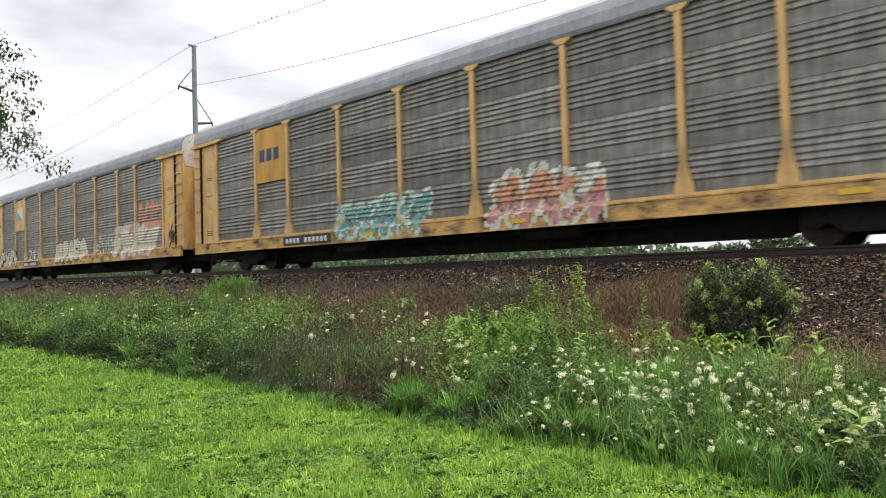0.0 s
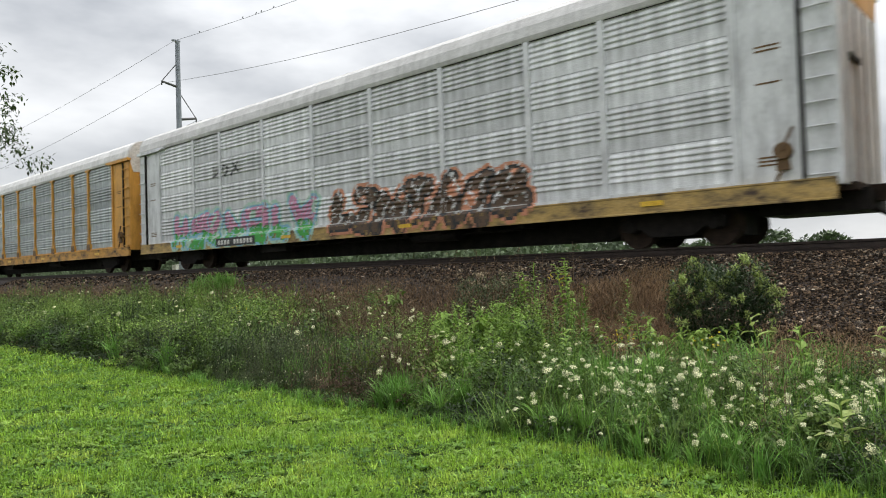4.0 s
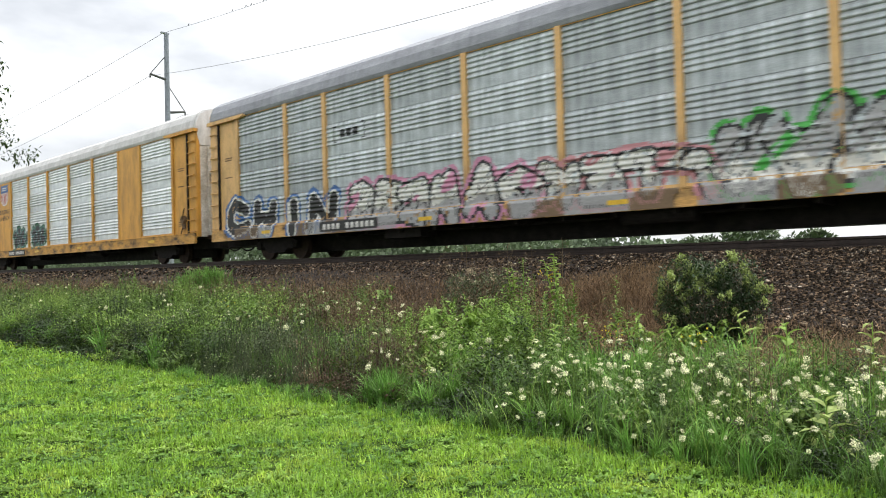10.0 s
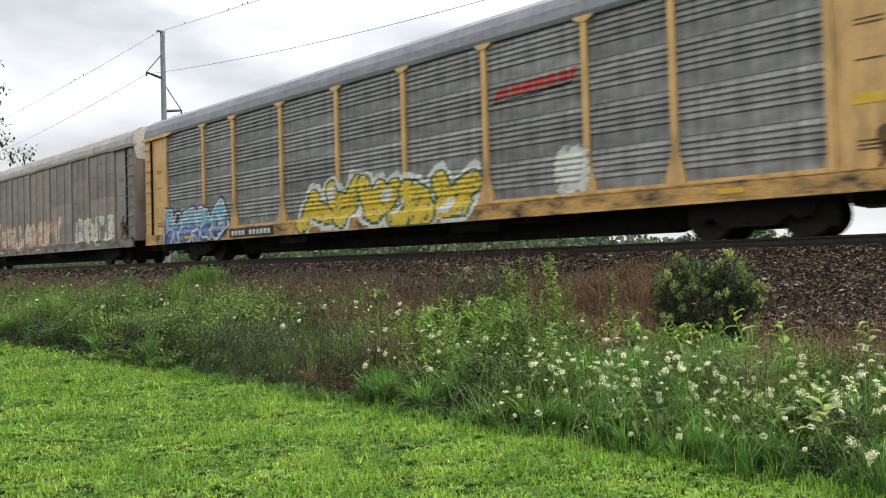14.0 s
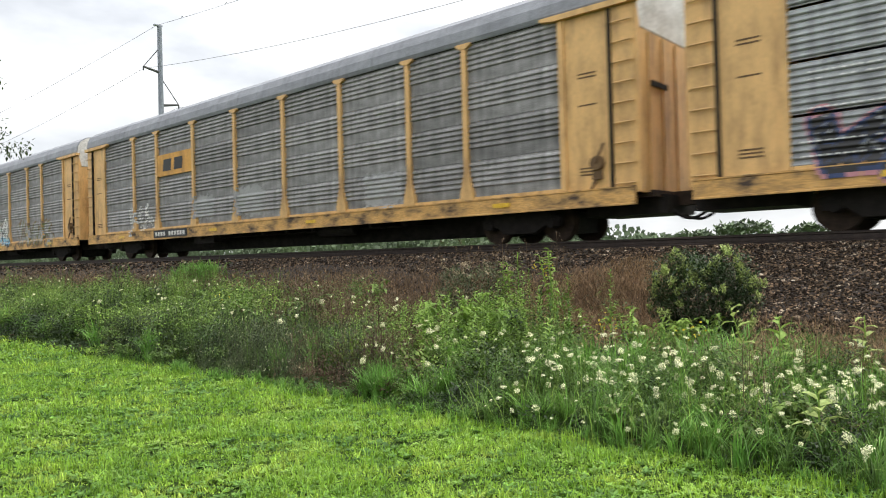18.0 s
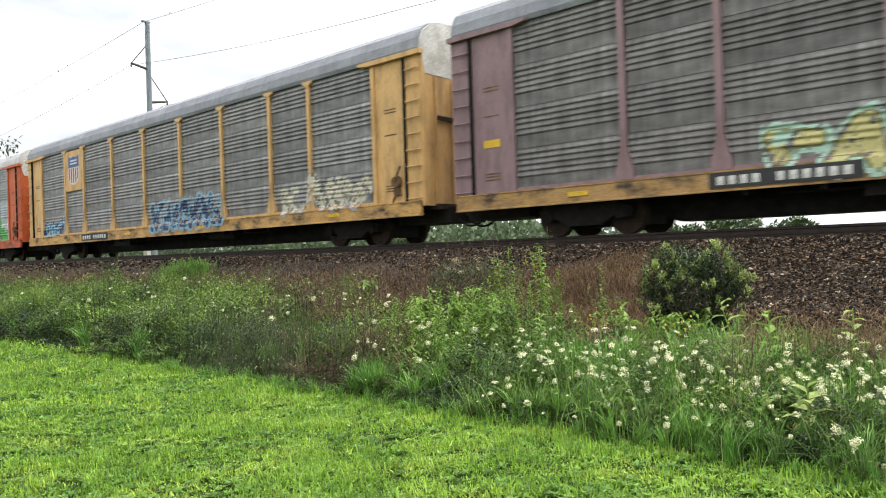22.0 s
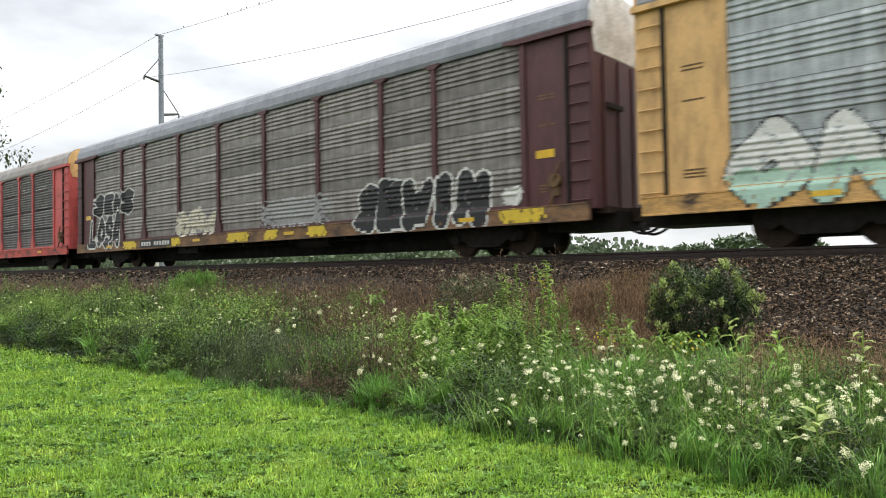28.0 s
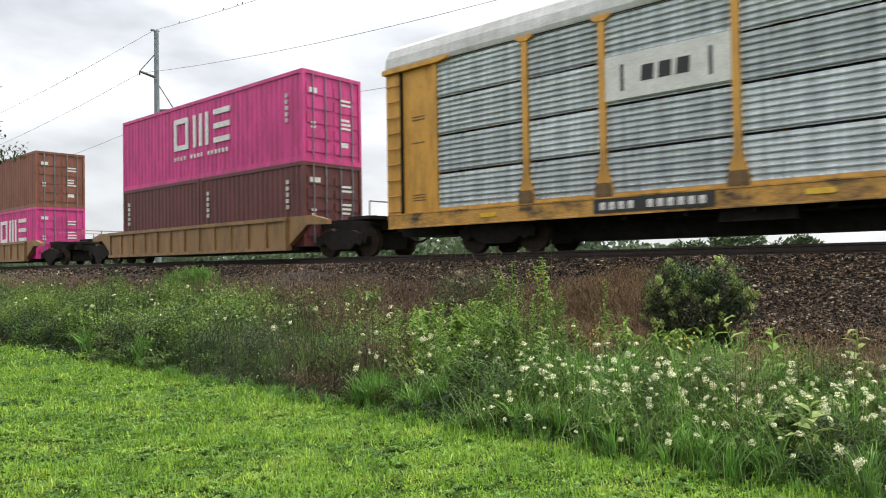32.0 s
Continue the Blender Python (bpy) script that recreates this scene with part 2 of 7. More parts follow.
M["stone"] = material("ballast_stone", [(0.3, (0.075, 0.049, 0.030)), (0.56, (0.17, 0.118, 0.076)), (0.72, (0.62, 0.54, 0.43))], 6.5, 0.95, island=0.93, skew=4.2, bump=0.3, bump_scale=30, spec=0.15)
# soil colour lowered so that it paints in shadows down among the blades
M["ground"] = material("grassy_soil", [(0.3, (0.018, 0.03, 0.008)), (0.5, (0.03, 0.055, 0.012)), (0.7, (0.05, 0.085, 0.016))], 1.2, 1.0, bump=0.6, bump_scale=40, spec=0.05)
M["grass"] = material("lawn_grass", [(0.32, (0.148, 0.285, 0.036)), (0.5, (0.272, 0.445, 0.0528)), (0.70, (0.436, 0.555, 0.0936))], 1.8, 0.6, island=0.4, bump=0, transmit=0.35, spec=0.3)
M["clover"] = material("clover_leaf", [(0.34, (0.0485, 0.12, 0.0234)), (0.5, (0.126, 0.25, 0.039)), (0.66, (0.242, 0.37, 0.065))], 1.4, 0.6, island=0.4, bump=0, transmit=0.3, spec=0.3)
M["weed_grass"] = material("long_grass_blade", [(0.3, (0.0833, 0.2, 0.033)), (0.7, (0.196, 0.37, 0.066))], 0.9, 0.55, island=0.4, bump=0, transmit=0.35, spec=0.35)
M["tip"] = material("pale_shoot_leaf", [(0.3, (0.24, 0.32, 0.08)), (0.7, (0.42, 0.50, 0.18))], 4, 0.55, island=0.3, bump=0, transmit=0.35, spec=0.3)
M["straw"] = material("straw", [(0.3, (0.19, 0.12, 0.06)), (0.7, (0.36, 0.25, 0.14))], 1.0, 0.8, island=0.35, bump=0, transmit=0.2, spec=0.2)
M["grey_leaf"] = material("grey_green_leaf", [(0.3, (0.0357, 0.0541, 0.0276)), (0.7, (0.131, 0.156, 0.0759))], 2.6, 0.7, island=0.5, bump=0, transmit=0.2, spec=0.2)
M["spire"] = material("goldenrod_leaf", [(0.3, (0.08, 0.17, 0.022)), (0.7, (0.25, 0.38, 0.066))], 2.2, 0.55, island=0.3, bump=0, transmit=0.3, spec=0.3)
M["weed_fresh"] = material("fresh_weed_leaf", [(0.3, (0.0475, 0.107, 0.0184)), (0.7, (0.123, 0.213, 0.046))], 1.3, 0.55, island=0.3, bump=0, transmit=0.3, spec=0.3)
M["bud"] = material("green_flower_bud", [(0.3, (0.22, 0.30, 0.11)), (0.7, (0.42, 0.48, 0.24))], 3, 0.7, island=0.3, bump=0, transmit=0.2, spec=0.2)
M["seed"] = material("buff_seed_head", [(0.3, (0.22, 0.17, 0.11)), (0.7, (0.38, 0.32, 0.22))], 5, 0.9, island=0.3, bump=0, spec=0.1)
M["weed_mid"] = material("mid_weed_leaf", [(0.3, (0.056, 0.108, 0.0216)), (0.5, (0.112, 0.184, 0.0351)), (0.7, (0.213, 0.302, 0.0675))], 1.6, 0.6, island=0.4, bump=0, transmit=0.3, spec=0.3)
# leaf green lowered well below its own tone to stand for shade
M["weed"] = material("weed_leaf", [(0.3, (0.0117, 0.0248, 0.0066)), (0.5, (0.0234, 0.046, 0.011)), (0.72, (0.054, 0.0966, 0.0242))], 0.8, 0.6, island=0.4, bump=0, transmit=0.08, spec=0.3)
M["weed_light"] = material("light_weed_leaf", [(0.3, (0.158, 0.26, 0.042)), (0.7, (0.306, 0.43, 0.096))], 1.5, 0.6, island=0.35, bump=0, transmit=0.35, spec=0.3)
M["rust_grass"] = material("rusty_dead_grass", [(0.3, (0.12, 0.078, 0.046)), (0.7, (0.28, 0.19, 0.115))], 1.2, 0.85, island=0.6, bump=0, transmit=0.2, spec=0.15)
M["dry"] = material("dry_weed", [(0.3, (0.042, 0.029, 0.019)), (0.7, (0.18, 0.13, 0.078))], 1.0, 0.8, island=0.4, bump=0, transmit=0.2, spec=0.2)
M["petal"] = material("white_petal", [(0.3, (0.578, 0.594, 0.336)), (0.7, (0.84, 0.816, 0.576))], 1.5, 0.7, island=0.3, bump=0, transmit=0.3, spec=0.2)
M["yellow_petal"] = material("yellow_petal", [(0.3, (0.6, 0.45, 0.03)), (0.7, (0.75, 0.6, 0.06))], 9, 0.7, island=0.2, bump=0, transmit=0.3, spec=0.2)
M["shrub"] = material("shrub_leaf", [(0.3, (0.0147, 0.0352, 0.0117)), (0.7, (0.0368, 0.0726, 0.0208))], 2, 0.5, island=0.4, bump=0, transmit=0.2, spec=0.4)
M["bark"] = material("bark", [(0.3, (0.05, 0.04, 0.03)), (0.7, (0.14, 0.11, 0.085))], 9, 0.95, bump=0.8)
M["tree_leaf"] = material("tree_leaf", [(0.3, (0.035, 0.06, 0.018)), (0.7, (0.07, 0.11, 0.03))], 1, 0.55, island=0.4, bump=0, transmit=0.3, spec=0.4)
# leaf green paled and greyed, with distance haze put into the colour
M["far_leaf"] = material("haze_paled_foliage", [(0.3, (0.075, 0.105, 0.06)), (0.7, (0.145, 0.19, 0.105))], 0.15, 0.9, island=0.35, bump=0)
M["field"] = material("field_grass", [(0.3, (0.06, 0.11, 0.02)), (0.7, (0.12, 0.19, 0.04))], 0.08, 0.95, bump=0.2, bump_scale=6)
M["pole"] = material("galvanised_pole", [(0.3, (0.17, 0.19, 0.22)), (0.7, (0.25, 0.27, 0.30))], 1.5, 0.6, 0.3)
M["wire"] = material("wire", [(0.3, (0.05, 0.05, 0.055)), (0.7, (0.08, 0.08, 0.08))], 3, 0.6)
M["pink"] = paint("magenta_paint", (0.62, 0.05, 0.24), 0.1)
M["box_brown"] = paint("brown_container_paint", (0.125, 0.034, 0.034), 0.25)
M["box_red"] = paint("red_brown_container_paint", (0.24, 0.085, 0.05), 0.25)
M["well"] = paint("ochre_paint", (0.27, 0.15, 0.06), 0.85)


# ---- mesh helpers ----
def mesh_of(name, verts, faces, mats, index=None, smooth=False):
    me = bpy.data.meshes.new(name)
    me.from_pydata([tuple(v) for v in verts], [], [tuple(f) for f in faces])
    for m in (mats if isinstance(mats, (list, tuple)) else [mats]):
        me.materials.append(m)
    if index is not None:
        me.polygons.foreach_set("material_index", list(index))
    if smooth:
        me.polygons.foreach_set("use_smooth", [True] * len(me.polygons))
    me.update()
    return me


def arrays_mesh(name, v, f, mats, index=None):
    """A mesh from an (n, 3) array of places and an (m, k) array of corners."""
    me = bpy.data.meshes.new(name)
    k = f.shape[1]
    me.vertices.add(len(v))
    me.vertices.foreach_set("co", np.ascontiguousarray(v, dtype=np.float32).ravel())
    me.loops.add(f.size)
    me.loops.foreach_set("vertex_index", np.ascontiguousarray(f, dtype=np.int32).ravel())
    me.polygons.add(len(f))
    me.polygons.foreach_set("loop_start", np.arange(0, f.size, k, dtype=np.int32))
    for m in (mats if isinstance(mats, (list, tuple)) else [mats]):
        me.materials.append(m)
    if index is not None:
        me.polygons.foreach_set("material_index", np.ascontiguousarray(index, dtype=np.int32))
    me.update(calc_edges=True)
    return me


class Shape:
    """Boxes, tubes and prisms gathered into one mesh."""

    def __init__(self):
        self.v, self.f = [], []

    def add(self, verts, faces):
        o = len(self.v)
        self.v += [tuple(p) for p in verts]
        self.f += [tuple(i + o for i in q) for q in faces]
        return self

    def box(self, x0, x1, y0, y1, z0, z1, c=0.0):
        """A box; c cuts its long edges along x at 45 degrees."""
        if c:
            ring = [(y0 + c, z0), (y1 - c, z0), (y1, z0 + c), (y1, z1 - c), (y1 - c, z1), (y0 + c, z1), (y0, z1 - c), (y0, z0 + c)]
            return self.along(ring, x0, x1)
        p = [(x, y, z) for x in (x0, x1) for y in (y0, y1) for z in (z0, z1)]
        return self.add(p, [(0, 1, 3, 2), (4, 6, 7, 5), (0, 4, 5, 1), (2, 3, 7, 6), (0, 2, 6, 4), (1, 5, 7, 3)])

    def along(self, ring, x0, x1):
        """A closed (y, z) outline drawn out from x0 to x1."""
        n = len(ring)
        p = [(x0, y, z) for y, z in ring] + [(x1, y, z) for y, z in ring]
        return self.add(p, [(i, (i + 1) % n, n + (i + 1) % n, n + i) for i in range(n)] + [tuple(range(n))[::-1], tuple(range(n, 2 * n))])

    def plan(self, ring, y0, y1):
        """A closed (x, z) outline drawn out from y0 to y1."""
        n = len(ring)
        p = [(x, y0, z) for x, z in ring] + [(x, y1, z) for x, z in ring]
        return self.add(p, [(i, (i + 1) % n, n + (i + 1) % n, n + i) for i in range(n)] + [tuple(range(n))[::-1], tuple(range(n, 2 * n))])

    def tube(self, a, b, r0, r1=None, n=8):
        a, b = Vector(a), Vector(b)
        r1 = r0 if r1 is None else r1
        q = (b - a).to_track_quat("Z", "Y")
        ring = [Vector((math.cos(2 * math.pi * i / n), math.sin(2 * math.pi * i / n), 0)) for i in range(n)]
        p = [a + q @ (d * r0) for d in ring] + [b + q @ (d * r1) for d in ring]
        return self.add(p, [(i, (i + 1) % n, n + (i + 1) % n, n + i) for i in range(n)] + [tuple(range(n))[::-1], tuple(range(n, 2 * n))])

    def mesh(self, name, mat, smooth=False):
        return mesh_of(name, self.v, self.f, mat, None, smooth)


def part(name, me, parent, label="", at=(0, 0, 0), turn=0.0):
    """One mesh object under a thing or under a part."""
    ob = new(name, me)
    ob.parent = parent
    ob.location = at
    ob.rotation_euler = (0, 0, radians(turn))
    if label:
        ob["label"] = label
    return ob


def scatter(tv, tf, pos, yaw, size, tilt=None, tilt_dir=None):
    """Many turned and scaled copies of one small template in a single pair of arrays."""
    tv, tf = np.asarray(tv, float), np.asarray(tf, int)
    n, k = len(pos), len(tv)
    size = np.asarray(size, float)
    if size.ndim == 1:
        size = np.repeat(size[:, None], 3, 1)
    p = tv[None] * size[:, None, :]
    if tilt is not None:
        c, s = np.cos(tilt)[:, None], np.sin(tilt)[:, None]
        y, z = p[..., 1] * c - p[..., 2] * s, p[..., 1] * s + p[..., 2] * c
        p = np.stack([p[..., 0], y, z], -1)
    c, s = np.cos(yaw)[:, None], np.sin(yaw)[:, None]
    x, y = p[..., 0] * c - p[..., 1] * s, p[..., 0] * s + p[..., 1] * c
    p = np.stack([x, y, p[..., 2]], -1) + np.asarray(pos)[:, None, :]
    f = tf[None] + (np.arange(n) * k)[:, None, None]
    return p.reshape(-1, 3), f.reshape(-1, tf.shape[1])


def joined(pieces):
    v, f, o = [], [], 0
    for pv, pf in pieces:
        v.append(pv)
        f.append(pf + o)
        o += len(pv)
    return np.concatenate(v), np.concatenate(f)


def wave(x, y, f, seed):
    """A smooth uneven field between about -1 and 1."""
    return (np.sin(f * x + 1.7 * np.sin(0.7 * f * y + seed)) + np.sin(1.3 * f * y + 2.1 * np.sin(0.6 * f * x + 2 * seed)) + np.sin(2.3 * f * (x - y) + 3 * seed)) / 3


rng = np.random.default_rng(7)

# ---- ground, lawn, embankment ----
RAIL = 1.87
TRACK_Y = 15.02
PROFILE = [(-3000, 0.0), (-60, 0.0), (-12, 0.0), (0, 0.0), (3, 0.0), (5.2, 0.0), (6.4, 0.05), (8.2, 0.22), (9.6, 0.42), (10.4, 0.62),
           (12.9, 1.50), (17.1, 1.50), (21.0, 0.1), (30, 0.0), (120, -0.2), (3000, -0.2)]


def ground_z(y):
    return np.interp(y, [p[0] for p in PROFILE], [p[1] for p in PROFILE])


def ground():
    xs = [-3000, -700, -200, -90, -50, -30, -20, -12, -6, -2, 2, 8, 20, 60, 200, 700, 3000]
    ys = sorted({p[0] for p in PROFILE} | {1.0, 2.0, 4.0, 7.3, 11.6})
    v = [(x, y, float(ground_z(y))) for x in xs for y in ys]
    n = len(ys)
    f = [(i * n + j, (i + 1) * n + j, (i + 1) * n + j + 1, i * n + j + 1) for i in range(len(xs) - 1) for j in range(n - 1)]
    mats = [M["ground"], M["field"]]
    idx = [1 if ys[q[0] % n] >= 17.1 else 0 for q in f]
    tagged(new("ground", mesh_of("ground", v, f, mats, idx, True)), "green grassy ground with mown lawn and field", "ground", kind="structure")
    s = Shape()
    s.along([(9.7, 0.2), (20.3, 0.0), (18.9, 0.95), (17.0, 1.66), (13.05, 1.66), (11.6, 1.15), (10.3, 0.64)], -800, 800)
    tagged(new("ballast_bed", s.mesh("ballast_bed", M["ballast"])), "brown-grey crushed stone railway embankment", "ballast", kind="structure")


ground()


def ballast_z(y):
    return np.interp(y, [9.7, 10.3, 11.6, 13.05, 17.0], [0.44, 0.64, 1.15, 1.66, 1.66])


def track():
    rail = [(-0.07, 0.0), (0.07, 0.0), (0.07, 0.02), (0.01, 0.04), (0.01, 0.12), (0.036, 0.135), (0.036, 0.17), (0.028, 0.178), (-0.028, 0.178),
            (-0.036, 0.17), (-0.036, 0.135), (-0.01, 0.12), (-0.01, 0.04), (-0.07, 0.02)]
    me = Shape().along([(y, z) for y, z in rail], -800, 800).mesh("rail", M["rail"])
    for side in (-0.755, 0.755):
        ob = tagged(new("rail", me), "dark steel rail on its wooden ties", "rail", "rails of the track", "structure")
        ob.location = (0, TRACK_Y + side, RAIL - 0.178)
    tie = Shape().box(-0.115, 0.115, -1.3, 1.3, -0.17, 0.0).v
    n = 240
    pos = np.stack([np.linspace(-95, 24.5, n), np.full(n, TRACK_Y), np.full(n, RAIL - 0.18)], -1)
    v, f = scatter(tie, [(0, 1, 3, 2), (4, 6, 7, 5), (0, 4, 5, 1), (2, 3, 7, 6), (0, 2, 6, 4), (1, 5, 7, 3)], pos, np.zeros(n), np.ones(n))
    tagged(new("railway_ties", arrays_mesh("railway_ties", v, f, M["tie"])), "dark creosoted wooden railway ties set in ballast", "ties", kind="stuff")


track()

# ---- the train ----
CAR = 27.75        # from coupler to coupler
HALF = 13.425       # half the body's length
POSTS = (-11.58, -8.83, -6.875, -4.125, -1.375, 1.375, 4.125, 6.875, 8.83, 11.58)
SILL_Z, EAVE_Z = 1.08, 4.90
SHEETS = 4
STEP = (EAVE_Z - SILL_Z) / SHEETS


# small unevenness of the run: seconds, metres
RUN_T = (0, 1, 2, 3, 5.5, 6, 7, 8, 9, 10, 11, 12, 13, 14, 17, 18, 19, 20, 21, 22, 23, 24, 25, 28, 29, 30, 31, 32)
RUN_D = (0.08, -0.36, 0.3, 0.05, 0.35, -0.75, 0.1, -0.25, 0.15, 0.13, 0.39, 0.5, -0.47, 0.3, 0.19, 0.36, 0.3, -0.53, 0.35, 0.4, 0.07, 0.28, 0.5, 0.43, 0.4, 0.17, 0.32, -0.1)


def train_x(t):
    """How far the rear edge of the first car has come after t seconds."""
    s = -26.66 + 20.474 * t - 0.0123 * t * t + float(np.interp(t, RUN_T, RUN_D))
    return s - 0.85 * (s + 25.4) / 28.6


def rib_profile(kind):
    """Height and outward depth of one sheet's corrugation."""
    if kind == "flat":
        return [(0.01, 0.0), (STEP - 0.01, 0.0)]
    gap = 0.026 if kind == "split" else 0.006
    pts = [(gap, 0.0)]
    for i in range(7 if kind == "split" else 5):
        z = 0.10 + 0.126 * i if kind == "split" else 0.35 + 0.128 * i
        deep = 1.0 if kind == "split" else 0.8
        pts += [(z - 0.046, 0.0), (z - 0.034, 0.034 * deep), (z - 0.014, 0.044 * deep), (z + 0.016, 0.032 * deep), (z + 0.05, 0.003)]
    return pts + [(STEP - gap, 0.0)]


RIBS = {k: rib_profile(k) for k in ("split", "band", "flat")}
MADE = {}


def kept(key, build):
    if key not in MADE:
        MADE[key] = build()
    return MADE[key]


def sheet_mesh(width, mat, kind):
    def build():
        w = width / 2 - 0.05
        r = RIBS[kind]
        ring = [(-d, z) for z, d in r] + [(0.025, r[-1][0]), (0.025, r[0][0])]
        s = Shape().along(ring, -w, w)
        if kind == "flat":
            for x in (-width / 6, width / 6):
                s.box(x - 0.03, x + 0.03, -0.03, 0.0, 0.0, STEP)
            for i in range(4):
                s.box(-0.25, 0.25, -0.015, 0.0, 0.5 + 0.07 * i, 0.53 + 0.07 * i)
        return s.mesh("sheet", M[mat])
    return kept(("sheet", width, mat, kind), build)


def post_mesh(mat, kind):
    def build():
        s = Shape()
        if kind != "flare":
            return s.box(-0.075, 0.075, -0.06 if kind == "thin" else -0.09, 0.03, 1.09, 4.92).mesh("post", M[mat])
        s.plan([(-0.07, 1.75), (-0.2, 1.25), (-0.2, 1.09), (0.2, 1.09), (0.2, 1.25), (0.07, 1.75)], -0.10, 0.03)
        s.box(-0.07, 0.07, -0.095, 0.03, 1.75, 4.83)
        s.plan([(-0.23, 4.93), (-0.23, 4.88), (-0.09, 4.80), (0.09, 4.80), (0.23, 4.88), (0.23, 4.93)], -0.11, 0.03)
        return s.mesh("post", M[mat])
    return kept(("post", mat, kind), build)


def foot_mesh():
    return kept("foot", lambda: Shape().plan([(-0.205, 1.09), (0.205, 1.09), (0.205, 1.25), (0.17, 1.38), (-0.17, 1.38), (-0.205, 1.25)], -0.106, -0.101).mesh("foot_plate", M["foot"]))


def roof_mesh(mat):
    def build():
        arc = [(-1.53, 4.93), (-1.56, 5.03), (-1.52, 5.28), (-1.40, 5.53), (-1.14, 5.71), (-0.65, 5.83), (0, 5.87)]
        ring = arc + [(-y, z) for y, z in arc[-2::-1]]
        inner = [(y * 0.97, z - 0.04) for y, z in ring][::-1]
        loop = ring + inner
        n, m = len(loop), len(ring)
        xs = [(-HALF + 0.12, 0)]
        for i in range(-9, 10):
            x = i * 1.375
            xs += [(x - 0.035, 0), (x - 0.02, 1), (x + 0.02, 1), (x + 0.035, 0)]
        xs.append((HALF - 0.12, 0))
        v = [(x, y * (1.005 if up and j < m else 1), z + (0.007 if up and j < m else 0)) for x, up in xs for j, (y, z) in enumerate(loop)]
        f = [(a * n + j, a * n + (j + 1) % n, (a + 1) * n + (j + 1) % n, (a + 1) * n + j) for a in range(len(xs) - 1) for j in range(n)]
        f += [tuple(range(n))[::-1], tuple(range((len(xs) - 1) * n, len(xs) * n))]
        return mesh_of("roof", v, f, M[mat])
    return kept(("roof", mat), build)


def end_mesh(mat):
    """End door: built for the car's front, turned round for its rear."""
    return kept(("end", mat), lambda: Shape().box(HALF - 0.16, HALF - 0.05, -1.36, 1.36, 0.95, 4.35).mesh("end_door", M[mat]))


def stiffener_mesh(mat):
    return kept(("stiff", mat), lambda: Shape().box(HALF - 0.05, HALF - 0.015, -0.03, 0.03, 1.0, 4.3).mesh("stiffener", M[mat]))


def end_post_mesh(mat):
    return kept(("end_post", mat), lambda: Shape().box(HALF - 0.4, HALF - 0.05, -1.5, -1.362, 0.95, 4.9).mesh("end_post", M[mat]))


def gable_mesh(mat):
    def build():
        arc = [(-1.36, 4.36), (-1.5, 4.9), (-1.53, 5.0), (-1.49, 5.26), (-1.37, 5.5), (-1.12, 5.68), (-0.64, 5.8), (0, 5.84)]
        ring = arc + [(-y, z) for y, z in arc[-2::-1]]
        return Shape().along(ring, HALF - 0.13, HALF - 0.04).mesh("end_gable", M[mat])
    return kept(("gable", mat), build)


def corner_mesh(mat):
    """Flat side panel next to the end."""
    return kept(("corner", mat), lambda: Shape().box(11.66, 12.74, -1.505, -1.455, 1.09, 4.84).mesh("corner_panel", M[mat]))


def edge_mesh(mat):
    return kept(("edge", mat), lambda: Shape().box(11.52, 11.66, -1.56, -1.45, 1.09, 4.88).mesh("edge_post", M[mat]))


# added black bar that stands in for the dark gap beside the panel
def gap_bar_mesh():
    return kept("gap_bar", lambda: Shape().box(12.735, 12.80, -1.575, -1.45, 1.0, 4.82).mesh("door_track", M["black"]))


def ladder_back_mesh(mat):
    def build():
        return Shape().plan([(12.80, 1.0), (13.32, 1.0), (13.32, 4.80), (12.80, 4.85)], -1.52, -1.43).mesh("ladder_panel", M[mat])
    return kept(("ladder_back", mat), build)


def rung_mesh(mat):
    def build():
        s = Shape()
        s.tube((12.84, -1.585, 0), (13.28, -1.585, 0), 0.022, n=6)
        for x in (12.85, 13.27):
            s.tube((x, -1.585, 0), (x, -1.515, 0), 0.012, n=6)
        return s.mesh("rung", M[mat])
    return kept(("rung", mat), build)


def plate_mesh():
    def build():
        bar = Shape().box(0, 0.13, -1.617, -1.612, 0.81, 0.97).mesh("white_bar", M["dirty_white"])
        return Shape().box(-7.1, -4.55, -1.612, -1.60, 0.75, 1.04).mesh("black_plate", M["plate"]), bar
    return kept("plates", build)


def reflector_mesh():
    return kept("reflector", lambda: Shape().box(-0.24, 0.24, -1.613, -1.60, 0.84, 0.94).mesh("reflector", M["reflector"]))


def brake_mesh():
    """A rusty brake lever with its hub and chain guard on the side of the end."""
    def build():
        s = Shape().tube((12.42, -1.62, 1.62), (12.42, -1.50, 1.62), 0.15, 0.17, 14)
        s.plan([(12.30, 1.28), (12.54, 1.28), (12.50, 1.60), (12.34, 1.60)], -1.57, -1.50)
        s.tube((12.42, -1.63, 1.62), (12.62, -1.63, 2.02), 0.028, n=6)
        s.tube((12.42, -1.60, 1.3), (12.30, -1.60, 1.08), 0.03, n=6)
        return s.mesh("brake_lever", M["foot"])
    return kept("brake", build)


def handle_mesh():
    return kept("handle", lambda: Shape().box(HALF - 0.05, HALF + 0.01, -0.95, -0.2, 0.0, 0.11).mesh("door_handle", M["black"]))


def label_mesh():
    return kept("label", lambda: Shape().box(-0.24, 0.24, -1.514, -1.505, -0.09, 0.09).mesh("yellow_label", M["reflector"]))


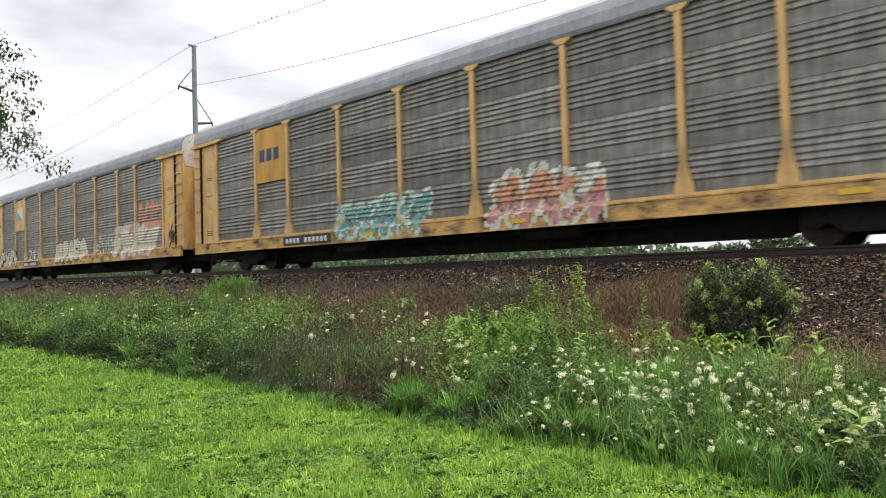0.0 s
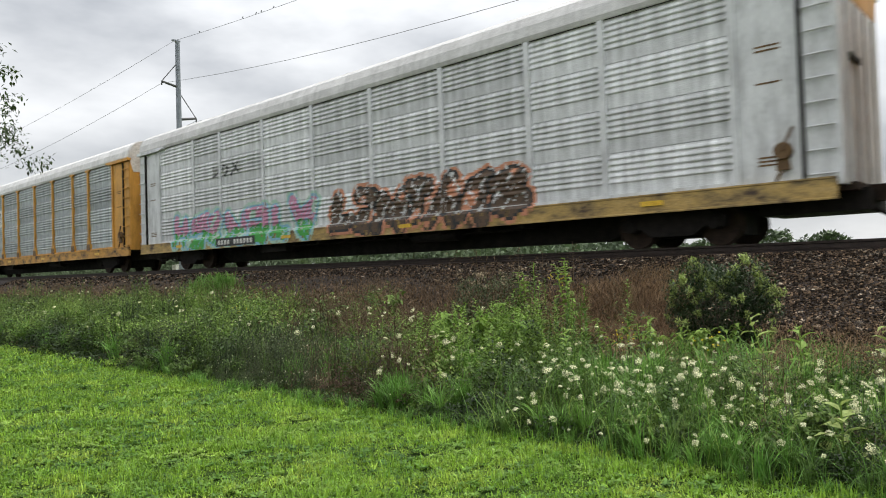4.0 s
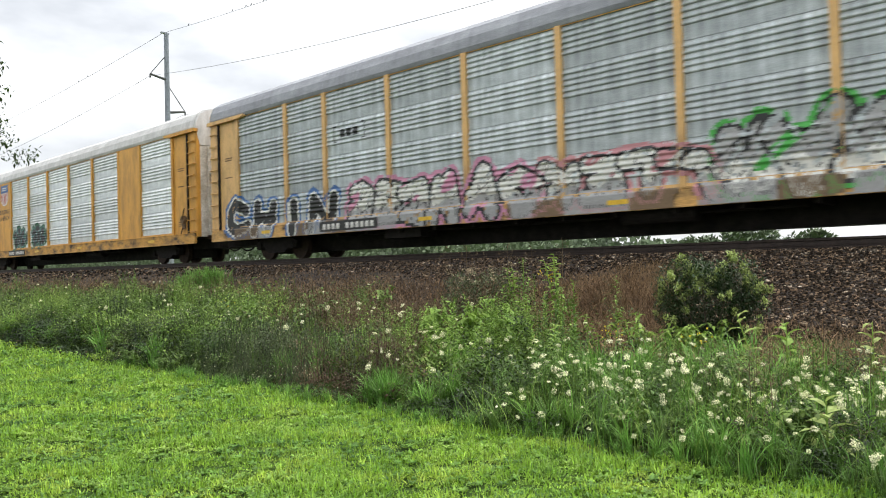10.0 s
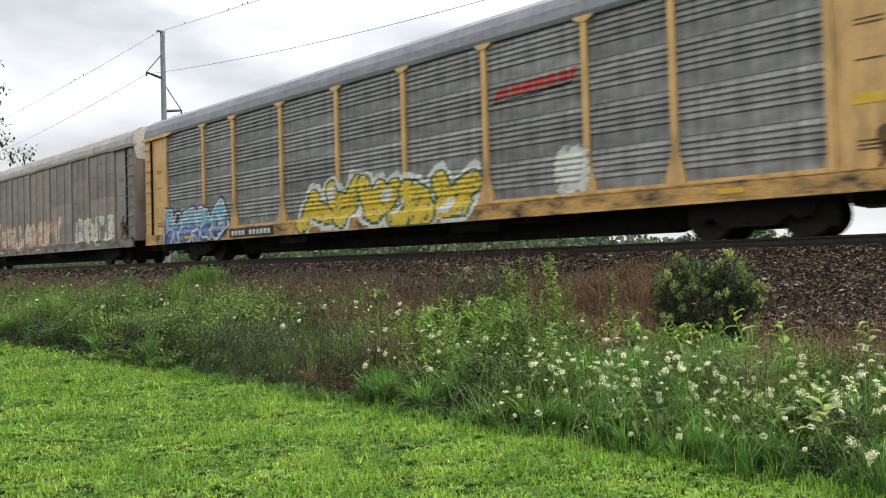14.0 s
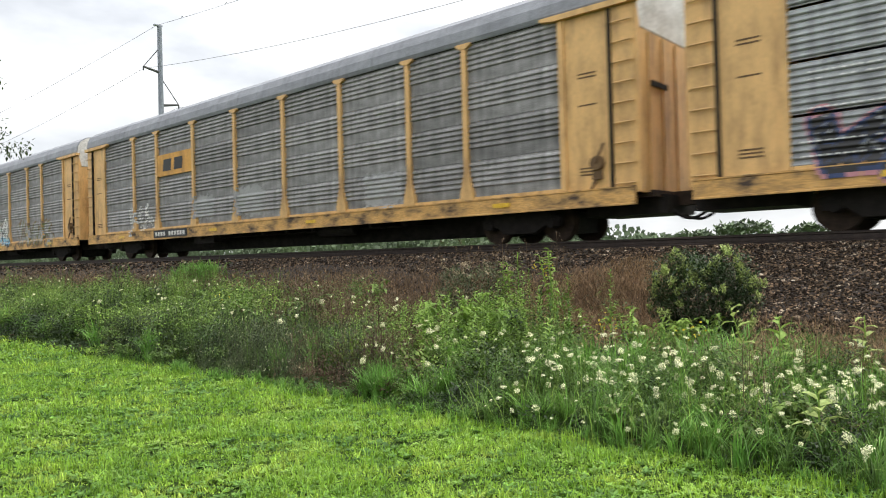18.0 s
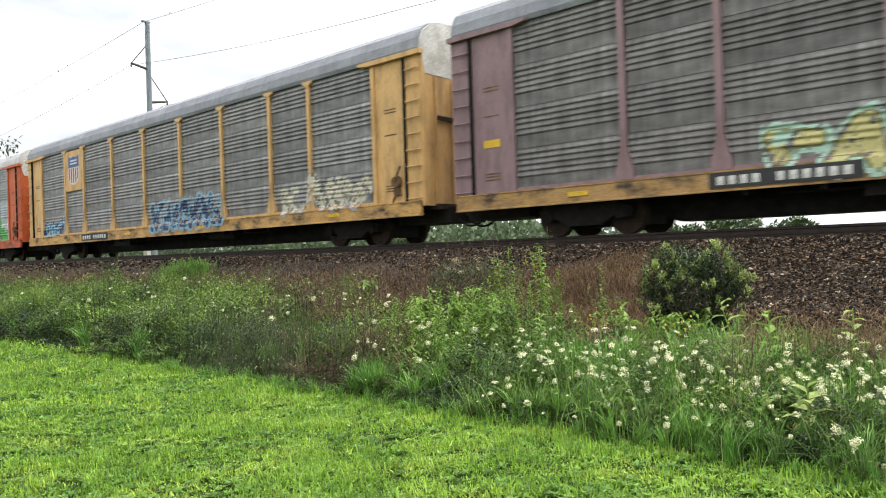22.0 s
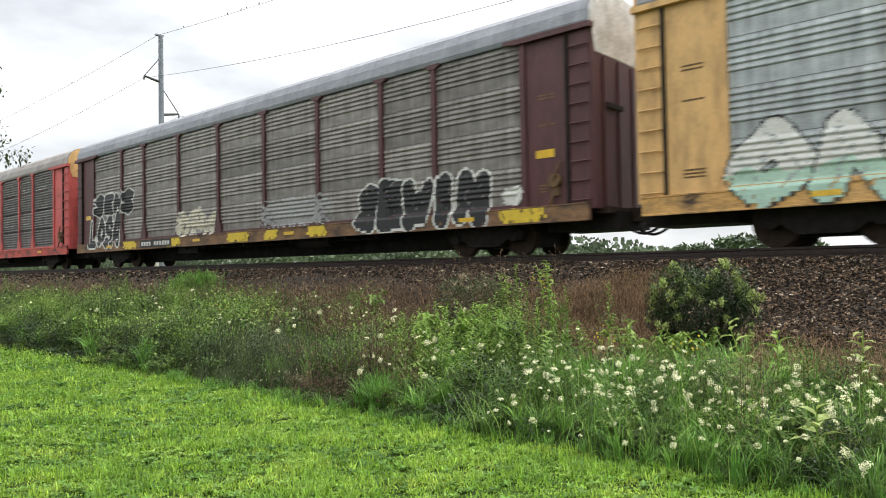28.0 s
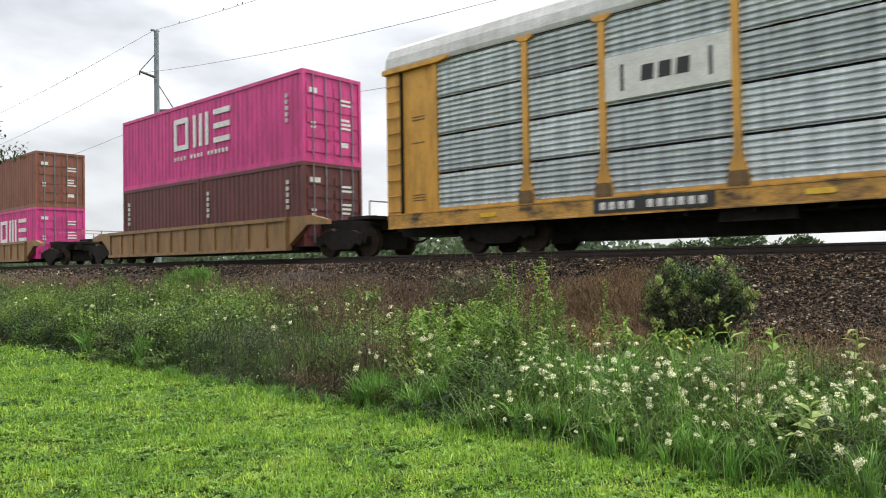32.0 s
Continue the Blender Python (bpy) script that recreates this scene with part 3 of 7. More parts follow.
def slot_light_mesh(seed):
    """Rows of white dashes painting in sky light through slots in some sheets."""
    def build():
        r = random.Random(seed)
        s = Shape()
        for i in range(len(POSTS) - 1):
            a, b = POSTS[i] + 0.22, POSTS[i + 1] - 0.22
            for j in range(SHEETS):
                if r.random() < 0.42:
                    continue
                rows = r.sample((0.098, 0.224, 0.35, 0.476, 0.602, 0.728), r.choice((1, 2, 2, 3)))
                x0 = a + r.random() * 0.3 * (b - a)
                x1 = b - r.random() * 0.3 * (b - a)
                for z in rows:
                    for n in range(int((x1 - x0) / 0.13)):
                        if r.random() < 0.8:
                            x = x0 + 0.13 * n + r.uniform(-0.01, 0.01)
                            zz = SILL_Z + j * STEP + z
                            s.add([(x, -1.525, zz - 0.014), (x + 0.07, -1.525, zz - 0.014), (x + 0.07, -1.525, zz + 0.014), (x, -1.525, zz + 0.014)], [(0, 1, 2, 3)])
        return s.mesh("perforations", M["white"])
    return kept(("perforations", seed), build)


def stencil_mesh():
    return kept("stencil", lambda: Shape().box(-0.22, 0.22, -1.512, -1.505, -0.016, 0.016).mesh("stencil", M["foot"]))


def eave_mesh(mat):
    def build():
        s = Shape().plan([(11.1, 4.965), (11.1, 4.90), (11.45, 4.845), (HALF - 0.02, 4.845), (HALF - 0.02, 4.965)], -1.63, -1.45)
        return s.mesh("corner_beam", M[mat])
    return kept(("eave", mat), build)


def sill_mesh(mat):
    def build():
        s = Shape().along([(-1.50, 0.69), (-1.60, 0.69), (-1.60, 0.72), (-1.585, 0.73), (-1.585, 1.04), (-1.60, 1.05), (-1.60, 1.08), (-1.40, 1.08), (-1.40, 1.05), (-1.50, 1.04)],
                          -HALF + 0.15, HALF - 0.15)
        return s.mesh("side_sill", M[mat + "_sill"])
    return kept(("sill", mat), build)


def rail_mesh(mat):
    return kept(("top_rail", mat), lambda: Shape().box(-11.2, 11.2, -1.515, -1.44, 4.90, 4.955).mesh("top_rail", M[mat]))


def bottom_rail_mesh(mat):
    return kept(("bottom_rail", mat), lambda: Shape().box(-11.5, 11.5, -1.545, -1.44, 1.084, 1.15).mesh("bottom_rail", M[mat]))


def under_parts():
    def build():
        sill = Shape().plan([(-12.6, 0.9), (-9.2, 0.62), (-8.2, 0.22), (8.2, 0.22), (9.2, 0.62), (12.6, 0.9)], -0.32, 0.32)
        deck = Shape().box(-HALF + 0.2, HALF - 0.2, -1.45, 1.45, 0.92, 1.03)
        bearer = Shape().plan([(-0.05, 0.92), (-0.05, 0.6), (0.05, 0.6), (0.05, 0.92)], -1.45, 1.45)
        pipe = Shape().tube((-6.0, -1.0, 0.62), (6.2, -1.0, 0.60), 0.035, n=6)
        valve = Shape().box(-4.6, -3.2, -1.3, -0.7, 0.45, 0.85)
        tank = Shape().tube((2.6, -1.05, 0.62), (4.2, -1.05, 0.62), 0.2, n=12)
        return [x.mesh(nm, M["black"]) for nm, x in (("underframe", sill), ("deck", deck), ("cross_bearer", bearer), ("brake_pipe", pipe), ("valve_box", valve), ("air_tank", tank))]
    return kept("under", build)


def add_underframe(car):
    sill, deck, bearer, pipe, valve, tank = under_parts()
    frame_ = part("underframe", sill, car, "black steel underframe")
    part("deck", deck, frame_)
    for i in range(-5, 6):
        part("cross_bearer", bearer, frame_, "", (i * 1.3, 0, 0))
    part("brake_pipe", pipe, frame_)
    part("valve_box", valve, frame_)
    part("air_tank", tank, frame_)


def draft_mesh():
    return kept("draft", lambda: Shape().box(11.7, HALF + 0.15, -0.75, 0.75, 0.52, 0.915).mesh("draft_box", M["black"]))


def coupler_parts():
    def build():
        s = Shape()
        s.box(HALF - 0.4, HALF + 0.55, -0.1, 0.1, 0.74, 0.96)
        s.box(HALF + 0.45, HALF + 0.9, -0.2, 0.16, 0.70, 1.0)
        beam = Shape().box(HALF - 0.3, HALF + 0.05, -1.1, 1.1, 0.86, 1.0)
        rings, sides = 9, 6
        verts, faces = [], []
        for i in range(rings):
            u = i / (rings - 1)
            for j in range(sides):
                w = 2 * math.pi * j / sides
                verts.append((HALF + 0.96 * u + 0.03 * math.cos(w) * math.cos(math.pi * u), -0.45 + 0.3 * u + 0.03 * math.sin(w), 0.72 - 0.32 * math.sin(math.pi * u) + 0.03 * math.cos(w)))
        for i in range(rings - 1):
            for j in range(sides):
                a, b = i * sides + j, i * sides + (j + 1) % sides
                faces.append((a, b, b + sides, a + sides))
        hose = mesh_of("air_hose", verts, faces, M["black"], None, True)
        return s.mesh("coupler", M["iron"]), beam.mesh("end_beam", M["iron"]), hose
    return kept("coupler", build)


def bogie_parts():
    def build():
        bolster = Shape()
        bolster.box(-0.3, 0.3, -1.05, 1.05, 0.45, 0.80)
        bolster.box(-1.2, 1.2, -0.5, 0.5, 0.2, 0.7)
        cheek = Shape().plan([(-1.15, 0.58), (-1.1, 0.36), (-0.7, 0.40), (-0.45, 0.22), (0.45, 0.22), (0.7, 0.40), (1.1, 0.36), (1.15, 0.58), (0.5, 0.78), (-0.5, 0.78)], -0.09, 0.09)
        spring = Shape().tube((0, 0, 0.26), (0, 0, 0.62), 0.075, n=8)
        bearing = Shape().tube((0, -0.14, 0.44), (0, 0.14, 0.44), 0.12, n=10)
        wheel = Shape()
        wheel.tube((0, -0.055, 0), (0, 0.055, 0), 0.44, n=24)
        wheel.tube((0, 0.055, 0), (0, 0.085, 0), 0.47, n=24)
        wheel.tube((0, -0.085, 0), (0, -0.055, 0), 0.13, n=12)
        axle = Shape().tube((0, -0.66, 0), (0, 0.66, 0), 0.08, n=10)
        return [x.mesh(nm, M[mat]) for nm, x, mat in (("bogie", bolster, "black"), ("side_frame", cheek, "black"), ("spring", spring, "black"), ("bearing", bearing, "black"),
                                                      ("wheel", wheel, "iron"), ("axle", axle, "iron"))]
    return kept("bogie", build)


def add_bogie(car, x):
    bolster, cheek, spring, bearing, wm, am = bogie_parts()
    b = part("bogie", bolster, car, "black cast bogie frame", (x, 0, 0))
    for y in (-1.02, 1.02):
        part("side_frame", cheek, b, "", (0, y, 0))
        for dx in (-0.18, 0.0, 0.18):
            part("spring", spring, b, "", (dx, y, 0))
        for dx in (-0.89, 0.89):
            part("bearing", bearing, b, "", (dx, y, 0))
    for dx in (-0.89, 0.89):
        part("wheel", wm, b, "", (dx, -0.745, 0.44))
        part("wheel", wm, b, "", (dx, 0.745, 0.44), 180)
        part("axle", am, b, "", (dx, 0, 0.44))


TRAIN = []
COLOUR_WORDS = {"yellow": "yellow", "yellow_old": "faded yellow", "orange": "orange", "red": "faded red", "maroon": "maroon", "mauve": "faded maroon",
                "white_body": "off-white", "grey_body": "warm grey"}
SHEET_WORDS = {"s_dark": "dark weathered", "s_dusk": "dusky weathered", "s_brown": "brown weathered", "s_blue": "pale blue-grey", "s_pale": "pale blue-grey", "s_soot": "sooty dark", "s_mid": "mid-grey", "s_silver": "bright silver",
               "s_white": "dirty white", "s_grey": "smooth warm grey", "s_taupe": "taupe weathered"}


def autorack(k, body, sheet, roof, gable, kind, post, extra):
    """A covered car carrier: posts, corrugated side sheets, curved roof, end doors, sills and bogies."""
    car = new("autorack_car")
    tagged(car, f"{COLOUR_WORDS[body]} rail car, {SHEET_WORDS[sheet]} sides{extra}", "rail car", "cars of the train")
    for side, sgn in ((0, 1), (180, -1)):
        for i in range(len(POSTS) - 1):
            a, b = POSTS[i], POSTS[i + 1]
            w, c = round(b - a, 3), (a + b) / 2
            sm = sheet_mesh(w, sheet, kind)
            for j in range(SHEETS):
                part("side_sheet", sm, car, "", (c * sgn, -1.475 * sgn, SILL_Z + j * STEP), side)
        for x in POSTS[1:-1]:
            ob = part("post", post_mesh(body, post), car, "", (x * sgn, -1.475 * sgn, 0), side)
            if post == "flare" and body == "yellow":
                part("foot_plate", foot_mesh(), ob, "dirty brown foot plate")
        part("side_sill", sill_mesh(body), car, "", turn=side)
        part("bottom_rail", bottom_rail_mesh(body), car, "", turn=side)
        # where black, this rail paints in the shadow line below the roof edge
        part("top_rail", rail_mesh("yellow" if post == "plain" else "black"), car, "", turn=side)
        door = part("end_door", end_mesh("dirty_white" if k == 8 else body), car, "", turn=side)
        for y in (-1.02, -0.34, 0.34, 1.02):
            part("stiffener", stiffener_mesh("dirty_white" if k == 8 else body), door, "", (0, y, 0))
        part("door_handle", handle_mesh(), door, "black handle bar", (0, 0, 3.2))
        part("end_gable", gable_mesh(gable), car, "", turn=side)
        part("draft_box", draft_mesh(), car, "black draft gear box below the end", turn=side)
        coupler, beam, hose = coupler_parts()
        coupler = part("coupler", coupler, car, "rusty iron coupler", turn=side)
        part("end_beam", beam, coupler)
        part("air_hose", hose, coupler, "black rubber air hose")
        plate, bar = plate_mesh()
        plate = part("black_plate", plate, car, "black plate with white bars", turn=side)
        for i in ((0, 1, 2, 3, 5, 6, 7, 8, 9, 10) if side == 0 else ()):
            part("white_bar", bar, plate, "", (-6.95 + 0.21 * i, 0, 0))
        for x in (-9.9, -2.75, 2.75, 9.9):
            part("reflector", reflector_mesh(), car, "yellow reflector", (x * sgn, 0, 0), side)
    for flip in (False, True):
        for side in (0, 180):
            for nm, me in (("corner_panel", corner_mesh(body)), ("edge_post", edge_mesh(body)), ("corner_beam", eave_mesh(body)), ("door_track", gap_bar_mesh()),
                           ("end_post", end_post_mesh(body)), ("ladder_panel", ladder_back_mesh(body))):
                ob = part(nm, me, car, "", turn=side)
                if flip:
                    ob.scale = (-1, 1, 1)
                if nm == "ladder_panel":
                    for i in range(9):
                        part("rung", rung_mesh(body), ob, "", (0, 0, 1.14 + 0.42 * i))
                if nm == "corner_panel":
                    for z in (1.4, 1.47, 1.54, 2.9, 3.5, 3.58):
                        part("stencil", stencil_mesh(), ob, "", (12.2, 0, z))
    part("brake_lever", brake_mesh(), car, "rusty iron brake lever")
    if k in (0, 1, 10, 15, 20):
        for x in (-12.2, 12.15):
            part("yellow_label", label_mesh(), car, "small yellow label", (x, 0, 2.25))
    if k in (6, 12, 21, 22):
        tagged(part("perforations", slot_light_mesh(k), car, "rows of white dashes painted as light through slots"), kind="stuff")
    part("roof", roof_mesh(roof), car, "curved ribbed sheet-metal roof")
    add_underframe(car)
    for x in (-10.06, 10.06):
        add_bogie(car, x)
    TRAIN.append((car, HALF - k * CAR))
    return car


CARS = [
    ("yellow_old", "s_brown", "roof_grey", "yellow_old", "band", "flare", " and square logo panel"),
    ("yellow_old", "s_brown", "roof_grey", "dirty_white", "band", "flare", " and pale spray paint"),
    ("yellow", "s_silver", "roof_cream", "dirty_white", "split", "flare", " under turquoise and pink mural"),
    ("white_body", "s_white", "roof_white", "yellow", "band", "thin", " and sprayed foot"),
    ("yellow", "s_blue", "roof_white", "dirty_white", "band", "flare", " and bracketed logo"),
    ("orange", "s_pale", "roof_white", "dirty_white", "band", "flare", " and black-white spray paint"),
    ("yellow", "s_dark", "roof_grey", "dirty_white", "split", "flare", " and teal spray paint"),
    ("yellow_old", "s_pale", "roof_grey", "yellow", "band", "plain", " and mixed spray paint"),
    ("yellow", "s_silver", "roof_white", "white_body", "band", "plain", " and flat yellow bays"),
    ("yellow", "s_silver", "roof_cream", "dirty_white", "split", "flare", " and shield logo"),
    ("yellow_old", "s_dark", "roof_grey", "yellow", "band", "flare", " and yellow spray paint"),
    ("grey_body", "s_grey", "roof_tan", "dirty_white", "flat", "thin", " and white spray paint"),
    ("yellow_old", "s_mid", "roof_white", "dirty_white", "split", "flare", " and pink spray paint"),
    ("yellow_old", "s_dark", "roof_grey", "dirty_white", "band", "flare", " and yellow logo panel"),
    ("yellow_old", "s_dark", "roof_grey", "dirty_white", "band", "flare", " and white spray paint"),
    ("mauve", "s_dusk", "roof_grey", "dirty_white", "band", "flare", " and purple-yellow spray paint"),
    ("yellow_old", "s_dark", "roof_grey", "dirty_white", "band", "flare", " and blue spray paint"),
    ("orange", "s_pale", "roof_white", "dirty_white", "band", "flare", " and green-brown spray paint"),
    ("yellow_old", "s_blue", "roof_white", "dirty_white", "band", "flare", " and blue-black spray paint"),
    ("yellow_old", "s_blue", "roof_grey", "yellow", "band", "plain", " and mint spray paint"),
    ("maroon", "s_taupe", "roof_grey", "dirty_white", "band", "flare", " and black-white spray paint"),
    ("red", "s_soot", "roof_tan", "yellow_old", "split", "flare", " and split sheets"),
    ("yellow", "s_pale", "roof_white", "dirty_white", "split", "flare", " and white logo panel"),
]
RACK = [autorack(k, *spec) for k, spec in enumerate(CARS)]


# ---- spray paint and logos on the car sides ----
GLYPH = {
    "S": [[(0.9, 0.85), (0.5, 1), (0.12, 0.8), (0.25, 0.55), (0.8, 0.42), (0.88, 0.16), (0.5, 0), (0.1, 0.12)]],
    "P": [[(0.2, 0), (0.2, 1), (0.75, 0.95), (0.9, 0.72), (0.7, 0.48), (0.2, 0.45)]],
    "A": [[(0.05, 0), (0.42, 1), (0.6, 1), (0.95, 0)], [(0.25, 0.35), (0.78, 0.35)]],
    "C": [[(0.9, 0.82), (0.5, 1), (0.12, 0.72), (0.12, 0.28), (0.5, 0), (0.9, 0.18)]],
    "O": [[(0.5, 1), (0.1, 0.7), (0.1, 0.3), (0.5, 0), (0.9, 0.3), (0.9, 0.7), (0.5, 1)]],
    "E": [[(0.9, 0.95), (0.15, 1), (0.15, 0), (0.9, 0.05)], [(0.15, 0.5), (0.75, 0.5)]],
    "N": [[(0.12, 0), (0.15, 1), (0.85, 0), (0.88, 1)]],
    "H": [[(0.15, 0), (0.15, 1)], [(0.85, 0), (0.85, 1)], [(0.15, 0.5), (0.85, 0.5)]],
    "I": [[(0.5, 0), (0.5, 1)]],
    "Z": [[(0.1, 0.95), (0.9, 1), (0.15, 0), (0.95, 0.05)]],
    "R": [[(0.15, 0), (0.15, 1), (0.8, 0.9), (0.75, 0.55), (0.15, 0.5), (0.95, 0)]],
    "U": [[(0.12, 1), (0.15, 0.2), (0.5, 0), (0.85, 0.2), (0.88, 1)]],
    "V": [[(0.05, 1), (0.5, 0), (0.95, 1)]],
    "M": [[(0.08, 0), (0.12, 1), (0.5, 0.35), (0.88, 1), (0.92, 0)]],
    "W": [[(0.05, 1), (0.28, 0), (0.5, 0.65), (0.72, 0), (0.95, 1)]],
    "K": [[(0.15, 0), (0.15, 1)], [(0.9, 1), (0.2, 0.5), (0.95, 0)]],
    "T": [[(0.05, 0.95), (0.95, 1)], [(0.5, 0.98), (0.48, 0)]],
    "Y": [[(0.05, 1), (0.5, 0.5), (0.95, 1)], [(0.5, 0.5), (0.5, 0)]],
    "L": [[(0.15, 1), (0.15, 0.05), (0.9, 0.02)]],
    "X": [[(0.05, 1), (0.95, 0)], [(0.95, 1), (0.05, 0)]],
    "J": [[(0.8, 1), (0.8, 0.2), (0.45, 0), (0.12, 0.2)]],
    "o": [[(0.5, 0.55), (0.5, 0.45)]],
}


def hump_1d(x, c, w):
    return np.exp(-((x - c) / w) ** 2)


def stroke_distance(px, pz, lines):
    d = np.full(px.shape, 9.0)
    for line in lines:
        for (ax, az), (bx, bz) in zip(line, line[1:]):
            ex, ez = bx - ax, bz - az
            t = np.clip(((px - ax) * ex + (pz - az) * ez) / (ex * ex + ez * ez + 1e-9), 0, 1)
            d = np.minimum(d, np.hypot(px - ax - t * ex, pz - az - t * ez))
    return d


def side_depth(x, z, kind, post):
    """How far the side stands out over the sheets' plane."""
    prof = RIBS[kind]
    zz = np.mod(z - SILL_Z, STEP)
    d = np.interp(zz, [p[0] for p in prof], [p[1] for p in prof])
    half = np.full(z.shape, 0.09)
    out = {"flare": 0.102, "plain": 0.092, "thin": 0.062}[post]
    if post == "flare":
        half = np.interp(z, [1.25, 1.75], [0.225, 0.095])
    for xp in POSTS:
        d = np.where(np.abs(x - xp) < half, np.maximum(d, out), d)
    d = np.where((z < 1.152) & (np.abs(x) < 11.5), np.maximum(d, 0.072), d)
    d = np.where(np.abs(x) > 11.66, 0.032, d)
    return np.where(z < 1.085, 0.128, d) + 0.006


def paint_on(k, name, x0, x1, z0, z1, painter, label, step=0.04):
    """A coat of paint that follows ribs, posts and sill; painter gives a colour name's number for each place, -1 where bare."""
    kind, post = CARS[k][4], CARS[k][5]
    xs = list(np.arange(x0, x1 + step, step))
    zs = {0.70, 0.73, 0.80, 0.88, 0.96, 1.04, 1.079}
    for j in range(SHEETS):
        last = None
        for z, _ in RIBS[kind]:
            zs.add(round(SILL_Z + j * STEP + z, 4))
            if last is not None and z - last > 0.055:
                m = int((z - last) / 0.045)
                zs |= {round(SILL_Z + j * STEP + last + (z - last) * i / (m + 1), 4) for i in range(1, m + 1)}
            last = z
    zs = [z for z in sorted(zs) if z0 - 0.05 <= z <= z1 + 0.05 and z < 4.9]
    X, Z = np.meshgrid(np.array(xs), np.array(zs), indexing="ij")
    D = side_depth(X, Z, kind, post)
    cx = (X[:-1, :-1] + X[1:, 1:]) / 2
    cz = (Z[:-1, :-1] + Z[1:, 1:]) / 2
    colours, idx = painter(cx, cz)
    if kind == "split":
        low = np.mod(cz - SILL_Z, STEP)
        idx = np.where((cz > SILL_Z) & ((low < 0.03) | (low > STEP - 0.03)), -1, idx)
    n = len(zs)
    ii, jj = np.nonzero(idx >= 0)
    f = np.stack([ii * n + jj, (ii + 1) * n + jj, (ii + 1) * n + jj + 1, ii * n + jj + 1], -1)
    v = np.stack([X.ravel(), -1.475 - D.ravel(), Z.ravel()], -1)
    used, inv = np.unique(f, return_inverse=True)
    me = arrays_mesh(name, v[used], inv.reshape(f.shape), [M["sp_" + c] for c in colours], idx[ii, jj])
    return tagged(part(name, me, RACK[k], label), kind="stuff" if name == "painted_sill" else "")


def lettering(x0, x1, z0, z1, word, fill, line, back=None, fat=0.16, rim=0.06, cloud=0.09, slant=0.1, second=None, fade=0.12, seed=1, chop=0.055, plain=False):
    """A painter: a row of swollen letters with an outline and a cloud behind them."""
    r = random.Random(seed)
    colours = [fill, line] + [back or line] + [second or fill]
    h = z1 - z0 - 2 * fat * (z1 - z0)
    w = (x1 - x0) / len(word)
    shapes = []
    for i, ch in enumerate(word):
        turn, tip, loose = (1, 1, 0.05) if plain else (r.choice((-1, 1)), r.choice((-1, 1)), 0.1)
        grow = r.uniform(0.9, 1.12)
        dz = r.uniform(-0.05, 0.08) * h
        shapes.append([[(x0 + w * (i + 0.5 + turn * (gx - 0.5) * 0.84 + r.gauss(0, loose)) + slant * h * (gz - 0.5), z0 + fat * (z1 - z0) + dz + (0.5 + tip * (gz - 0.5) + r.gauss(0, loose)) * h * grow) for gx, gz in line_] for line_ in GLYPH[ch]])
    t = fat * (z1 - z0) * min(1.0, 1.25 * w / (z1 - z0))
    e = rim * (z1 - z0)

    def painter(px, pz):
        each = [stroke_distance(px, pz, lines) for lines in shapes]
        d = np.minimum.reduce(each)
        wob = wave(px, pz, 5.0, seed)
        idx = np.full(px.shape, -1)
        if back:
            inside = (d < t + e + cloud * (1 + 0.6 * wob)) & (px > x0 - 0.2) & (px < x1 + 0.2)
            idx[inside] = 2
        core = np.zeros(px.shape, bool)
        for one in each:
            idx[one < t + e] = 1
            core &= one >= t + e
            core |= one < t
            idx[one < t] = 0
        px, pz = px + 0.03 * wob, pz + 0.03 * wave(px, pz, 9.0, seed + 1)
        if chop:
            idx[core & (np.abs(wave(px * 1.3, pz, 5.0, seed + 7)) < chop)] = 1
            idx[core & (wave(px, pz, 3.1, seed + 2) > 0.52)] = 2
        if second:
            idx[core & (idx == 0) & (pz < z0 + (z1 - z0) * (0.45 + 0.1 * wob))] = 3
        if fade:
            idx[(wave(px * 2.3, pz * 1.1, 6.0, seed + 3) + wave(px, pz, 17.0, seed) + 0.6 * wave(px * 0.3, pz * 3, 31.0, seed)) < -1.15 + fade * 1.6] = -1
        return colours, idx
    return painter


def add_letters(k, x0, x1, z0, z1, word, fill, line, label="sprayed letter shapes", **more):
    m = 0.35
    step = 0.032 if x1 - x0 < 6 else 0.042
    paint_on(k, "spray_paint", max(x0 - m, -12.7), min(x1 + m, 12.7), max(z0 - 0.2, 0.70), z1 + 0.3, lettering(x0, x1, z0, z1, word, fill, line, **more), label, step)


def bars(x0, z0, shapes, colours):
    """A painter of plain boxes: (x, z, width, height, colour number), later ones on top."""
    def painter(px, pz):
        idx = np.full(px.shape, -1)
        for x, z, w, h, c in shapes:
            idx[(px > x0 + x) & (px < x0 + x + w) & (pz > z0 + z) & (pz < z0 + z + h)] = c
        return colours, idx
    return painter


def blob(x0, x1, z0, z1, colour, seed=1, thin=0.0):
    """A painter of one faded patch."""
    def painter(px, pz):
        cx, cz = (x0 + x1) / 2, (z0 + z1) / 2
        q = ((px - cx) / ((x1 - x0) / 2)) ** 4 + ((pz - cz) / ((z1 - z0) / 2)) ** 4
        idx = np.where(q + 0.45 * wave(px, pz, 7.0, seed) + thin * wave(px, pz, 23.0, seed) < 0.8, 0, -1)
        return [colour], idx
    return painter


def add_patch(k, x0, x1, z0, z1, colour, seed=1, thin=0.4, label="faded paint patch"):
    paint_on(k, "paint_patch", x0, x1, z0, z1, blob(x0, x1, z0, z1, colour, seed, thin), label)


